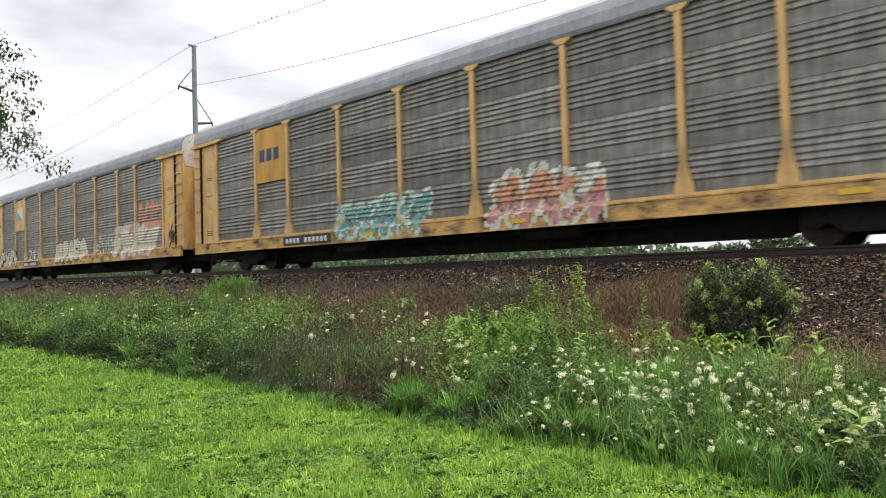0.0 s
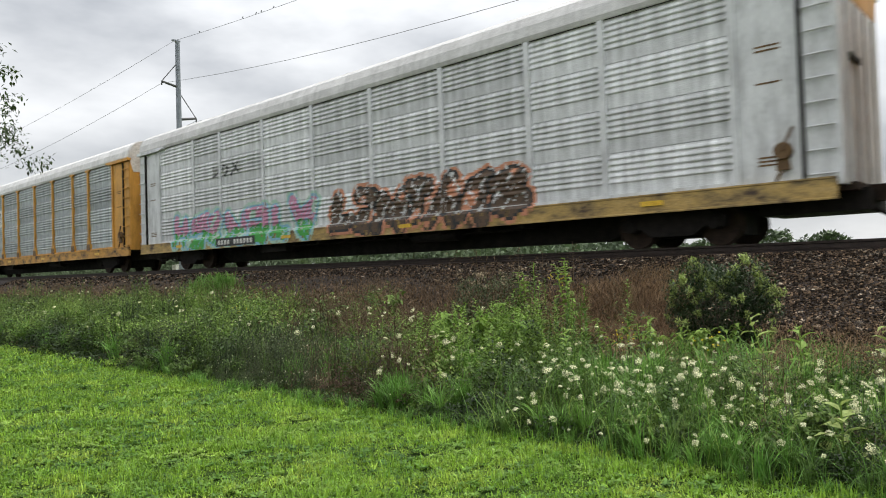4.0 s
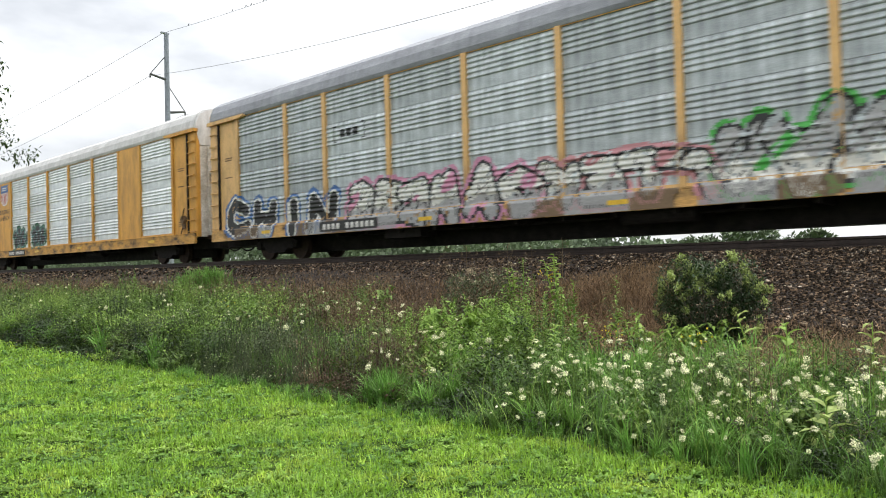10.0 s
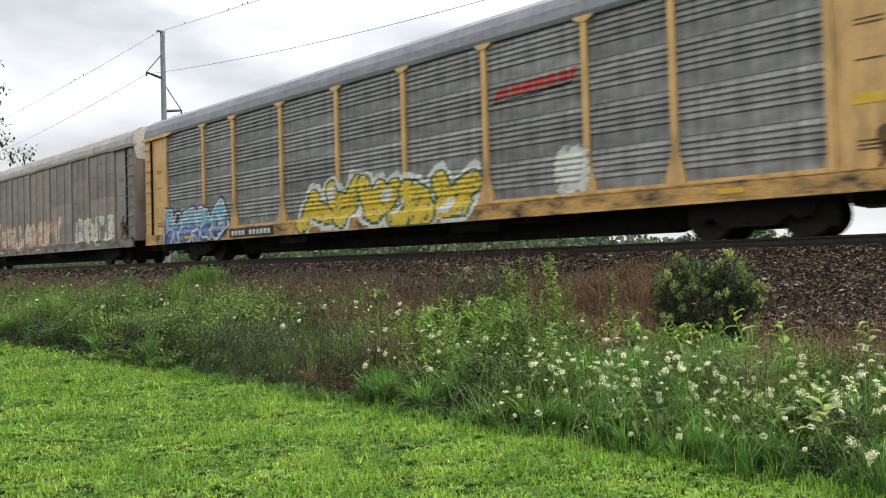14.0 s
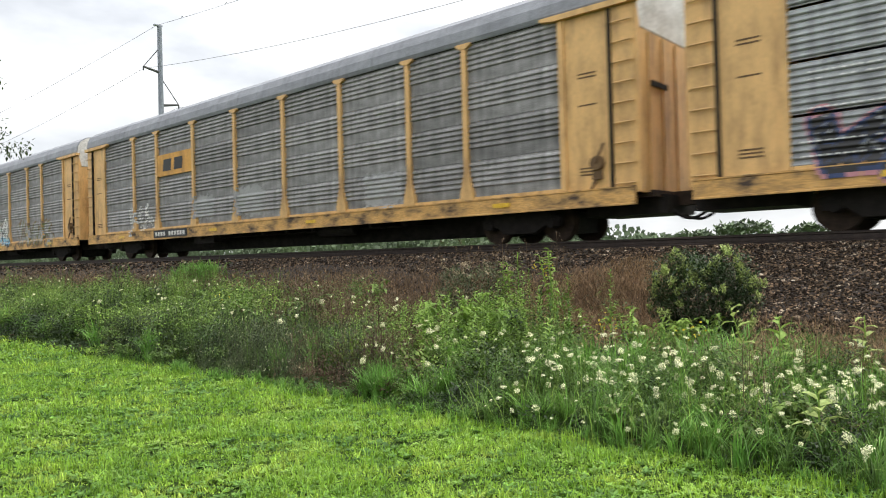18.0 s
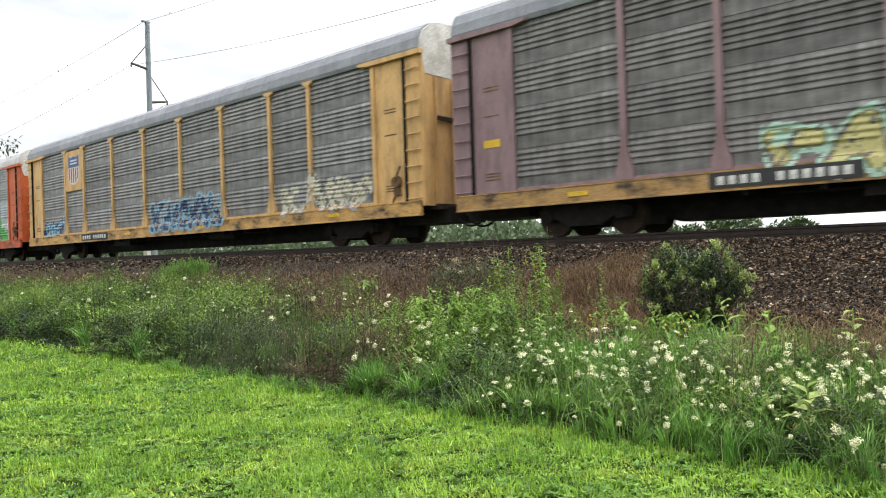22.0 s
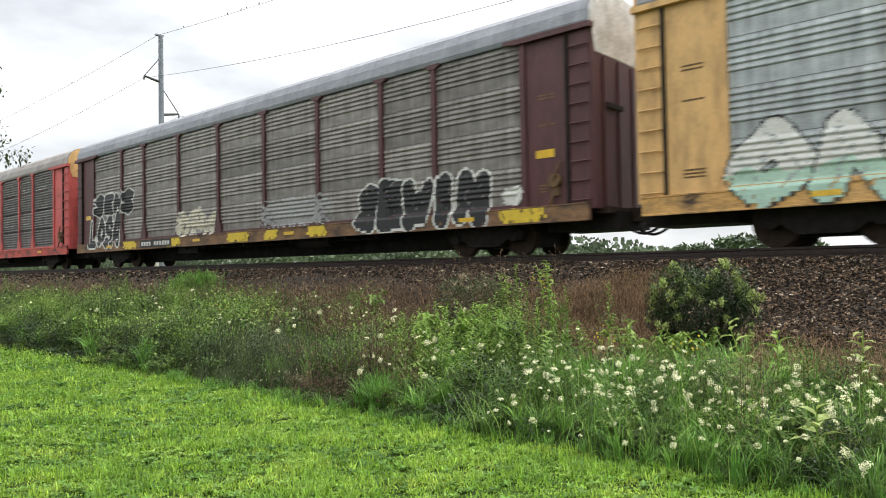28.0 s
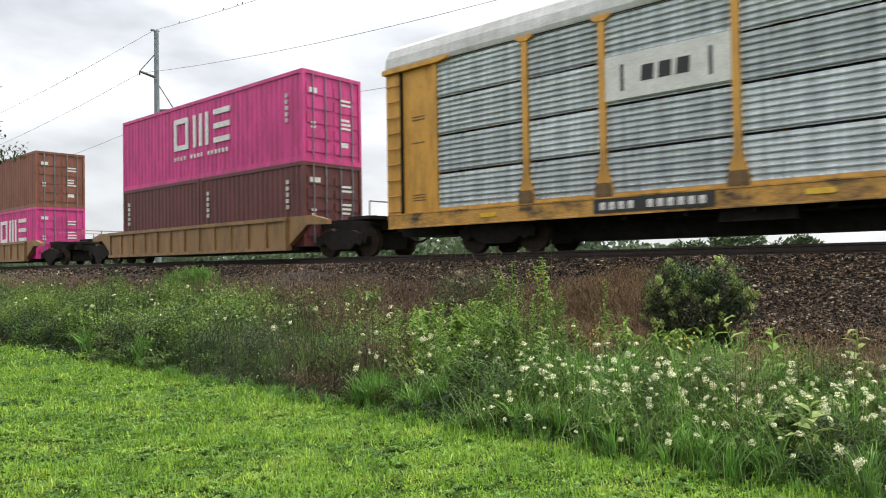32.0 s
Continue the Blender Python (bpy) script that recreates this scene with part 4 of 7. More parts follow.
def bracket_logo(k, x, z, w, h, ink="black", ground=None):
    """A lettering mark reduced to plain blocks between two brackets."""
    shapes = []
    if ground:
        shapes.append((-0.25, -0.18, w + 0.5, h + 0.36, 1))
    for bx in (0.0, w - 0.16):
        shapes += [(bx if bx == 0 else w - 0.05, 0, 0.05, h, 0), (bx, 0, 0.16, 0.05, 0), (bx, h - 0.05, 0.16, 0.05, 0)]
    for i in range(3):
        shapes.append((w * (0.22 + 0.2 * i), h * 0.28, w * 0.15, h * 0.45, 0))
    paint_on(k, "logo_mark", x - 0.35, x + w + 0.35, z - 0.3, z + h + 0.3, bars(x, z, shapes, [ink, ground or "white"]), "dark blocks between two brackets", 0.03)


def stripe_logo(k):
    def painter(px, pz):
        z = pz - 3.46 - 0.06 * (px - 4.4)
        idx = np.full(px.shape, -1)
        inside = (px > 4.4 + 0.5 * (z - 0.1)) & (px < 6.6 + 0.4 * (z - 0.1))
        idx[inside & (z > 0.06) & (z < 0.30) & (np.mod(px * 3.1, 1) > 0.12)] = 0
        idx[inside & (z > -0.04) & (z < 0.02)] = 1
        return ["red", "black"], idx
    paint_on(k, "logo_mark", 4.2, 6.9, 3.3, 4.0, painter, "red stripe mark over a black line", 0.03)


def logo_panel(k, i, z0, z1, mat):
    """A flat painted plate across the upper part of one bay."""
    a, b = POSTS[i], POSTS[i + 1]
    d = 0.075
    me = Shape().box(a + 0.06, b - 0.06, -1.475 - d, -1.475, z0, z1).mesh("logo_panel", M[mat])
    return part("logo_panel", me, RACK[k], "flat painted panel"), -1.475 - d


def shape_part(name, outline, y, mat, parent, label=""):
    return part(name, Shape().plan(outline, y - 0.006, y - 0.001).mesh(name, M[mat]), parent, label)


def shield(parent, x, z, w, h, y):
    """A striped shield below a blue top."""
    top = [(x - w / 2, z + h * 0.62), (x + w / 2, z + h * 0.62), (x + w * 0.46, z + h * 0.9), (x + w * 0.5, z + h), (x + w * 0.2, z + h * 0.95), (x, z + h), (x - w * 0.2, z + h * 0.95),
           (x - w * 0.5, z + h), (x - w * 0.46, z + h * 0.9)]
    low = [(x - w / 2, z + h * 0.6), (x - w / 2, z + h * 0.25), (x - w * 0.3, z + h * 0.06), (x, z), (x + w * 0.3, z + h * 0.06), (x + w / 2, z + h * 0.25), (x + w / 2, z + h * 0.6)]
    shape_part("shield_field", low, y, "sp_white", parent)
    shape_part("shield_top", top, y, "sp_blue", parent)
    for i in range(5):
        xx = x - w * 0.44 + i * w * 0.195
        shape_part("shield_stripe", [(xx, z + h * (0.2 if i in (0, 4) else 0.08)), (xx + w * 0.09, z + h * (0.2 if i in (0, 4) else 0.08)), (xx + w * 0.09, z + h * 0.58), (xx, z + h * 0.58)], y - 0.006, "sp_red", parent)
    for zz in (0.72, 0.82):
        shape_part("shield_bar", [(x - w * 0.3, z + h * zz), (x + w * 0.3, z + h * zz), (x + w * 0.3, z + h * (zz + 0.05)), (x - w * 0.3, z + h * (zz + 0.05))], y - 0.006, "sp_white", parent)


def blocks(parent, x, z, w, h, n, y, mat):
    """Plain blocks in place of a lettered mark."""
    for i in range(n):
        a = x - w / 2 + i * w / n
        shape_part("mark_block", [(a, z), (a + w / n * 0.72, z), (a + w / n * 0.78, z + h), (a + w / n * 0.06, z + h)], y, mat, parent)


def words(parent, text, x, z, size, y, mat):
    cu = bpy.data.curves.new("wording", "FONT")
    cu.body, cu.size, cu.align_x, cu.extrude = text, size, "CENTER", 0.003
    cu.materials.append(M[mat])
    ob = new("wording", cu)
    ob.parent = parent
    ob.location = (x, y - 0.004, z)
    ob.rotation_euler = (radians(90), 0, 0)


def mural(k):
    """Long diagonal letters of a mural in three colour bands, bare sheet between them."""
    shapes = []
    for i, ch in enumerate("SAKNYMA"):
        c = -10.2 + i * 3.2
        shapes.append([[(c + (gx - 0.5) * 2.5 + 0.3 * (gz - 0.5), 1.0 + gz * 3.7) for gx, gz in line] for line in GLYPH[ch]])

    def painter(px, pz):
        d = np.full(px.shape, 9.0)
        for lines in shapes:
            d = np.minimum(d, stroke_distance(px, pz, lines))
        wob = 0.12 * wave(px, pz, 3.0, 2.0)
        idx = np.where(d < 0.56 + 1.4 * wob, np.where(pz > 2.95 + wob, 0, np.where(pz > 2.0 + 2 * wob, 1, 2)), -1)
        idx = np.where((px < -11.5) | (px > 10.6), -1, idx)
        return ["turquoise", "mural_rose", "mural_violet"], idx
    paint_on(k, "mural", -11.5, 10.6, 1.0, 4.9, painter, "turquoise, rose and purple painted mural", 0.07)

    def low(px, pz):
        return ["lilac"], np.where((pz < 1.08) & (wave(px, pz, 0.9, 5.0) > -0.35), 0, -1)
    paint_on(k, "painted_sill", -11.5, 9.5, 0.7, 1.07, low, "lilac paint on the sill", 0.2)


def camouflage(k):
    """Wide letter-like shapes in blotches of brown, olive and tan on a green cloud."""
    r = random.Random(61)
    shapes = []
    for word, x0, x1, high in (("RUNKN", -11.0, -4.4, 1.5), ("A", -3.1, -0.9, 1.4), ("KERUS", 0.2, 7.4, 1.75)):
        w = (x1 - x0) / len(word)
        for i, ch in enumerate(word):
            shapes.append([[(x0 + w * (i + 0.5 + (gx - 0.5) * 0.86 + r.gauss(0, 0.06)) + 0.25 * (gz - 0.5), 0.98 + (gz + r.gauss(0, 0.05)) * high * (1 + 0.12 * math.sin(1.7 * i))) for gx, gz in line] for line in GLYPH[ch]])
    figure = [[(9.4, 1.0), (9.6, 1.6), (9.5, 2.2), (9.8, 2.6)], [(9.6, 1.6), (10.1, 1.0)], [(9.5, 2.1), (9.1, 1.8)]]

    def painter(px, pz):
        wob = wave(px, pz, 3.5, 6.0)
        spot = wave(px, pz, 4.2, 8.0) + 0.4 * wave(px, pz, 9.5, 3.0)
        idx = np.full(px.shape, -1)
        high = 1.55 + 0.6 * hump_1d(px, 3.5, 4.0) + 0.9 * hump_1d(px, 9.6, 0.9)
        idx[(pz < high + 0.45 * wob) & (px > -11.6) & (px < 11.2) & ((pz > 1.09) | (px < 6.8))] = 0
        tone = np.where(spot > 0.42, 1, np.where(spot > 0.08, 2, np.where(spot > -0.12, 4, 3)))
        for lines in shapes:
            d = stroke_distance(px, pz, lines)
            idx[d < 0.31] = 5
            core = d < 0.245
            idx[core] = tone[core]
        d = stroke_distance(px, pz, figure)
        idx[d < 0.27] = 3
        idx[(d < 0.22) & (spot > -0.1)] = 4
        idx[(d < 0.2) & (spot > 0.15)] = 5
        return ["green", "tan", "olive", "brown", "umber", "buff"], idx
    paint_on(k, "spray_paint", -11.7, 11.3, 0.70, 3.1, painter, "brown camouflage letter shapes on green", 0.045)


# car by car
p, y = logo_panel(0, 1, 3.0, 4.85, "yellow")
blocks(p, -7.9, 3.72, 1.3, 0.42, 3, y, "sp_navy")
add_letters(0, -4.2, -0.4, 0.85, 1.85, "SENA", "teal", "white", back="mint", fade=0.5, seed=3)
add_letters(0, 1.9, 4.9, 0.8, 2.0, "KAK", "salmon", "cream", back="white", second="rose", fade=0.45, seed=4)
p, y = logo_panel(1, 1, 3.0, 4.85, "yellow_old")
shape_part("flag", [(-8.45, 3.6), (-7.3, 3.72), (-7.42, 4.42), (-8.38, 4.3)], y, "sp_white", p)
shape_part("flag_corner", [(-8.45, 3.6), (-7.55, 3.69), (-8.38, 4.15)], y - 0.006, "sp_teal", p)
add_letters(1, -12.1, -8.5, 0.9, 1.85, "RASA", "cream", "black", fade=0.2, seed=5)
add_letters(1, -6.5, -4.4, 1.15, 1.75, "SEK", "white", "grey", fat=0.08, fade=0.4, seed=6)
add_letters(1, -1.5, 2.8, 0.85, 2.0, "SPACO", "cream", "black", fat=0.22, rim=0.035, seed=7, chop=0, fade=0.05, plain=True)
add_letters(1, 4.2, 6.2, 1.2, 1.75, "RINE", "white", "grey", fat=0.07, fade=0.5, seed=8)
add_letters(1, 6.3, 10.9, 0.75, 2.4, "PENV", "cream", "rose", fat=0.24, rim=0.03, fade=0.1, seed=9, chop=0.03, plain=True)
add_letters(1, 9.1, 11.2, 2.35, 3.15, "UP", "salmon", "salmon", fat=0.17, rim=0.01, fade=0.2, seed=10, plain=True)
add_patch(1, 9.6, 11.5, 2.0, 2.4, "salmon", 31, 0.6)
mural(2)
p, y = logo_panel(2, 1, 3.3, 4.85, "yellow")
shield(p, -7.85, 3.7, 0.85, 0.95, y)
add_letters(3, -10.5, -1.2, 0.8, 2.0, "HESNELA", "pink", "sky", back="mint", second="green", fade=0.2, seed=12)
add_letters(3, -0.5, 6.8, 0.8, 2.0, "LEMTARS", "brown", "black", back="salmon", fade=0.3, seed=13)
add_letters(3, -7.5, -5.6, 3.3, 3.7, "SOX", "black", "grey", fat=0.1, fade=0.3, seed=14)
bracket_logo(4, -6.4, 3.2, 1.75, 0.66, "black", "white")
add_letters(5, -7.2, 0.1, 0.75, 2.25, "ZRUE", "black", "white", back="black", fat=0.14, rim=0.075, cloud=0.06, slant=0.25, seed=15, chop=0, fade=0.02, plain=True)
add_patch(5, 0.3, 0.9, 1.35, 2.1, "lemon", 3, 1.6)
stripe_logo(5)
add_letters(6, -11.4, -7.3, 0.85, 1.7, "SHEL", "aqua", "black", back="mint", fade=0.15, seed=16)
add_patch(6, -4.2, -0.3, 1.5, 2.25, "mint", 4, 2.4)
add_letters(6, 1.2, 6.9, 0.85, 2.25, "NOIA", "aqua", "navy", back="grey", fat=0.22, rim=0.035, cloud=0.05, fade=0.12, seed=17)
add_letters(6, 8.7, 11.5, 0.85, 2.1, "SEA", "white", "navy", back="aqua", fat=0.2, rim=0.04, fade=0.15, seed=18)
add_patch(6, -7.2, -4.3, 1.1, 1.7, "white", 5, 0.9)
add_patch(6, 2.0, 11.4, 2.3, 2.9, "grey", 6, 1.1)
add_letters(7, -12.4, -6.3, 0.75, 1.95, "CHIN", "black", "white", back="blue", fat=0.15, seed=19, chop=0, fade=0.04, plain=True)
add_letters(7, -5.9, 0.7, 0.75, 2.0, "SEEMAO", "white", "black", back="pink", second="grey", fade=0.2, seed=20)
add_letters(7, 0.8, 4.7, 0.85, 1.9, "KELL", "white", "black", back="rose", second="grey", fade=0.25, seed=21)
add_letters(7, 4.8, 11.3, 0.85, 2.2, "HARONE", "grey", "black", back="green", second="white", fade=0.4, seed=22)
bracket_logo(7, -6.5, 3.35, 1.4, 0.5)
for i in (1, 7):
    p, y = logo_panel(8, i, 1.1, 4.88, "yellow")
    if i == 1:
        shield(p, -7.85, 3.62, 1.2, 1.2, y)
        words(p, "BUILDING", -7.85, 3.16, 0.36, y, "sp_brown")
        words(p, "AMERICA", -7.85, 2.80, 0.36, y, "sp_brown")
for x0, x1 in ((-11.3, -9.1), (-6.5, -4.3), (-3.7, -1.4)):
    add_letters(8, x0, x1, 1.12, 2.2, "SSSo", "black", "teal", back="dkgreen", fat=0.19, rim=0.02, cloud=0.13, seed=23, chop=0, fade=0.04)
p, y = logo_panel(9, 1, 2.95, 4.88, "yellow")
shield(p, -7.85, 3.7, 0.85, 0.95, y)
words(p, "BUILDING AMERICA", -7.85, 3.3, 0.19, y, "sp_brown")
add_letters(10, -11.7, -7.3, 0.75, 1.95, "NEWO", "sky", "white", back="navy", second="blue", seed=24)
add_letters(10, -6.2, -4.2, 1.15, 1.7, "EHO", "grey", "grey", fat=0.05, rim=0.01, fade=0.3, seed=25)
add_letters(10, -3.2, 3.7, 0.75, 2.1, "YAWEK", "yellow", "dkgreen", back="white", fat=0.19, rim=0.05, cloud=0.13, fade=0.05, seed=26)
add_patch(10, 6.0, 6.95, 1.1, 2.2, "white", 7, 0.7)
stripe_logo(10)
add_letters(11, -12.0, -5.2, 1.1, 2.2, "RAVNSN", "cream", "white", fade=0.3, seed=27)
add_letters(11, -4.8, 5.6, 1.1, 2.3, "SANTANAY", "cream", "salmon", fade=0.3, seed=28)
add_letters(11, 7.1, 11.6, 1.1, 2.1, "BOLE".replace("B", "S"), "cream", "white", fade=0.3, seed=29)
add_letters(12, -11.2, -6.0, 0.9, 2.0, "RESK", "black", "navy", back="rose", cloud=0.04, slant=0.35, fade=0.1, seed=30)
add_letters(12, 0.9, 9.0, 0.75, 2.15, "NEARTN", "pink", "black", back="sky", second="cream", cloud=0.2, chop=0.03, fat=0.18, seed=31)
p, y = logo_panel(12, 2, 3.12, 3.95, "sp_white")
blocks(p, -5.5, 3.3, 1.7, 0.45, 2, y, "sp_red")
p, y = logo_panel(13, 2, 3.12, 3.95, "yellow")
blocks(p, -5.5, 3.3, 1.7, 0.45, 2, y, "sp_black")
add_letters(13, -9.2, -7.2, 1.1, 2.05, "MY", "grey", "white", fat=0.08, fade=0.55, seed=32)
add_patch(13, -4.2, -2.8, 1.3, 2.2, "grey", 8, 0.4)
add_patch(13, -1.5, 0.3, 1.25, 2.3, "grey", 9, 0.4)
add_patch(13, 5.0, 6.6, 1.1, 2.1, "grey", 10, 0.8)
add_letters(14, -3.3, 4.0, 0.75, 2.15, "SERLAS", "white", "black", back="cream", second="sky", slant=0.4, fat=0.14, rim=0.05, fade=0.2, seed=33, cloud=0.03, chop=0.12)
add_letters(14, 5.3, 10.1, 0.9, 1.95, "KARNZ", "grey", "olive", back="umber", fat=0.12, slant=0.6, fade=0.55, seed=34)
add_patch(14, -8.0, -4.5, 1.1, 1.7, "grey", 11, 0.9)
add_letters(15, -6.0, -4.2, 0.9, 1.7, "LA", "lemon", "olive", back="mint", fade=0.3, seed=35)
add_letters(15, -4.2, 0.5, 0.75, 2.0, "MT", "lilac", "black", back="mint", fat=0.24, second="lilac", seed=36)
add_letters(15, 1.2, 6.4, 0.75, 2.2, "SAUL", "lemon", "black", back="lilac", second="yellow", fat=0.22, slant=0.3, seed=37)
add_letters(15, 7.2, 8.6, 1.4, 1.8, "OS", "cream", "grey", fade=0.5, seed=38)
add_letters(15, 9.0, 11.5, 1.2, 1.65, "SONES", "white", "grey", fat=0.1, fade=0.55, seed=58)
for x0, x1 in ((6.8, 7.5), (11.2, 12.3)):
    add_patch(15, x0, x1, 0.76, 1.04, "yellow", 41, 0.5)
p, y = logo_panel(16, 1, 3.05, 4.85, "yellow_old")
shield(p, -7.85, 3.3, 1.15, 1.3, y)
add_letters(16, -11.4, -8.9, 1.1, 1.75, "QOSR".replace("Q", "O"), "sky", "navy", fat=0.14, seed=39)
add_letters(16, -0.9, 4.1, 0.85, 2.0, "NESEMAS", "navy", "sky", back="grey", fat=0.15, rim=0.05, cloud=0.06, fade=0.3, chop=0.12, seed=40)
add_letters(16, 7.3, 11.4, 1.05, 2.0, "NASA", "cream", "grey", fat=0.2, fade=0.45, seed=41)
camouflage(17)
add_patch(17, 9.2, 11.4, 3.2, 4.85, "grey", 33, 1.1)
stripe_logo(17)
add_letters(18, -2.3, 4.1, 0.75, 1.95, "ATEMS", "aqua", "white", back="black", second="navy", rim=0.03, cloud=0.16, chop=0, fat=0.19, seed=42)
add_patch(18, -11.5, -8.0, 0.8, 1.8, "rose", 12, 0.5)
add_letters(18, -6.6, -4.6, 1.1, 1.6, "SEE", "black", "navy", fade=0.3, seed=43)
add_letters(18, 10.6, 11.5, 1.3, 2.0, "M", "black", "grey", fade=0.4, seed=44)
bracket_logo(18, -6.1, 3.35, 1.5, 0.5)
for i in (1, 7):
    logo_panel(19, i, 1.1, 4.88, "yellow_old")
add_letters(19, -11.6, -4.5, 0.75, 2.2, "OVONY", "white", "black", second="mint", fade=0.2, rim=0.025, chop=0, fat=0.2, slant=0.2, seed=45)
add_letters(19, 2.0, 8.8, 0.75, 2.0, "MISNES", "pink", "black", back="rose", fat=0.15, slant=0.3, seed=46)
bracket_logo(19, -6.4, 3.3, 1.9, 0.45)
add_letters(20, 5.9, 10.5, 0.72, 2.15, "SEWIN", "black", "white", fat=0.2, rim=0.04, cloud=0.0, slant=0.1, seed=47, chop=0, fade=0.04, plain=True)
add_letters(20, -11.5, -7.9, 2.25, 3.25, "SENS", "black", "white", fat=0.17, rim=0.05, seed=48, chop=0, fade=0.0, plain=True)
add_letters(20, -12.0, -9.0, 0.75, 2.25, "LOSA", "black", "white", fat=0.17, rim=0.045, seed=49, chop=0, fade=0.0, plain=True)
add_letters(20, -4.3, -1.6, 1.1, 1.95, "SEN", "cream", "grey", fat=0.22, rim=0.03, fade=0.3, seed=50)
add_patch(20, 1.2, 4.8, 1.1, 2.0, "grey", 13, 1.0)
add_patch(20, 10.9, 11.6, 1.15, 1.6, "white", 14, 0.6)
for x0, x1 in ((-8.6, -7.4), (-5.0, -3.9), (-0.8, 0.6), (1.4, 2.2), (3.6, 4.6), (10.9, 12.2)):
    add_patch(20, x0, x1, 0.74, 1.04, "yellow", 17 + x0, 0.7)
add_letters(21, -11.2, -8.7, 1.1, 2.0, "HUL", "mint", "dkgreen", back="dkgreen", fade=0.35, seed=51)
p, y = logo_panel(22, 2, 3.08, 4.0, "sp_white")
for dx in (-0.95, 0.88):
    shape_part("bracket", [(-5.5 + dx, 3.25), (-5.5 + dx + 0.07, 3.25), (-5.5 + dx + 0.07, 3.8), (-5.5 + dx, 3.8)], y, "sp_black", p)
blocks(p, -5.45, 3.38, 1.1, 0.32, 3, y, "sp_black")
add_patch(22, 4.2, 6.7, 1.2, 2.35, "cream", 15, 1.7)
for k, tones in ((6, ["tan", "grey"]), (7, ["grey", "umber"])):
    paint_on(k, "painted_sill", -12.0, 12.0, 0.72, 1.06, lambda px, pz: (tones, np.where(wave(px, pz * 0.2, 1.1, 9.0) > 0.15, 0, np.where(wave(px, pz * 0.2, 0.8, 3.0) > 0.1, 1, -1))), "worn two-tone sill paint", 0.12)


def round_badge(k, x, z, r):
    """A white disc with a blue cross on the smooth corner panel."""
    ring = [(x + r * math.cos(a * math.pi / 14), z + r * 1.02 * math.sin(a * math.pi / 14)) for a in range(28)]
    p = shape_part("round_badge", ring, -1.512, "sp_cream", RACK[k], "round badge with a blue cross on white")
    rim = [(x + 0.86 * r * math.cos(a * math.pi / 14), z + 0.88 * r * math.sin(a * math.pi / 14)) for a in range(28)]
    shape_part("badge_field", rim, -1.518, "sp_white", p)
    for dx, dz in ((-1, -1), (-1, 1), (1, -1), (1, 1)):
        c = [(x + dx * r * 0.12, z + dz * r * 0.12), (x + dx * r * 0.70, z + dz * r * 0.12), (x + dx * r * 0.55, z + dz * r * 0.5), (x + dx * r * 0.12, z + dz * r * 0.72)]
        shape_part("blue_quarter", c if dx * dz > 0 else c[::-1], -1.524, "sp_blue", p)
    shape_part("cross_bar", [(x - 0.8 * r, z - 0.07 * r), (x + 0.8 * r, z - 0.07 * r), (x + 0.8 * r, z + 0.07 * r), (x - 0.8 * r, z + 0.07 * r)], -1.530, "sp_blue", p)
    shape_part("cross_bar", [(x - 0.07 * r, z - 0.8 * r), (x + 0.07 * r, z - 0.8 * r), (x + 0.07 * r, z + 0.8 * r), (x - 0.07 * r, z + 0.8 * r)], -1.533, "sp_blue", p)


round_badge(6, 12.1, 3.73, 0.36)


# ---- containers and well cars behind the last car carrier ----
def container_parts(box, length, h, mat):
    """A corrugated shipping container with frame, doors at its front end and locking bars."""
    w = 1.22
    n = int(length / 0.28)
    s = Shape()
    for sgn in (-1, 1):
        pts = []
        for i in range(n):
            x = -length + 0.12 + i * (length - 0.24) / n
            d = (length - 0.24) / n
            pts += [(x, 0.02), (x + d * 0.3, 0.02), (x + d * 0.5, 0.055), (x + d * 0.8, 0.055)]
        pts.append((-0.12, 0.02))
        v, f = [], []
        for x, d in pts:
            v += [(x, sgn * (w - d), 0.16), (x, sgn * (w - d), h - 0.12)]
        for i in range(len(pts) - 1):
            f.append((2 * i, 2 * i + 2, 2 * i + 3, 2 * i + 1))
        s.add(v, f)
    s.box(-length + 0.05, -0.05, -w + 0.06, w - 0.06, 0.12, h - 0.03)
    part("side_wall", s.mesh("side_wall", M[mat]), box)
    fr = Shape()
    for y in (-w, w - 0.1):
        fr.box(-length, 0, y, y + 0.1, 0, 0.16)
        fr.box(-length, 0, y, y + 0.1, h - 0.12, h)
        for x in (-length, -0.14):
            fr.box(x, x + 0.14, y, y + 0.1, 0.16, h - 0.12)
    for x in (-length, -0.12):
        fr.box(x, x + 0.12, -w + 0.1, w - 0.1, 0, 0.16)
        fr.box(x, x + 0.12, -w + 0.1, w - 0.1, h - 0.12, h)
    part("frame", fr.mesh("frame", M[mat]), box)
    for y0 in (-1.11, 0.01):
        door = part("door", Shape().box(-0.1, -0.045, y0, y0 + 1.10, 0.16, h - 0.12).mesh("door", M[mat]), box)
        for i in range(5):
            z = 0.32 + i * (h - 0.6) / 5
            part("door_panel", Shape().box(-0.045, -0.02, y0 + 0.06, y0 + 1.04, z, z + (h - 0.6) / 5 - 0.14).mesh("door_panel", M[mat]), door)
        for dy in (0.3, 0.8):
            part("locking_bar", Shape().tube((0.0, y0 + dy, 0.1), (0.0, y0 + dy, h - 0.08), 0.022, n=8).mesh("locking_bar", M["pole"]), door, "grey locking bar")


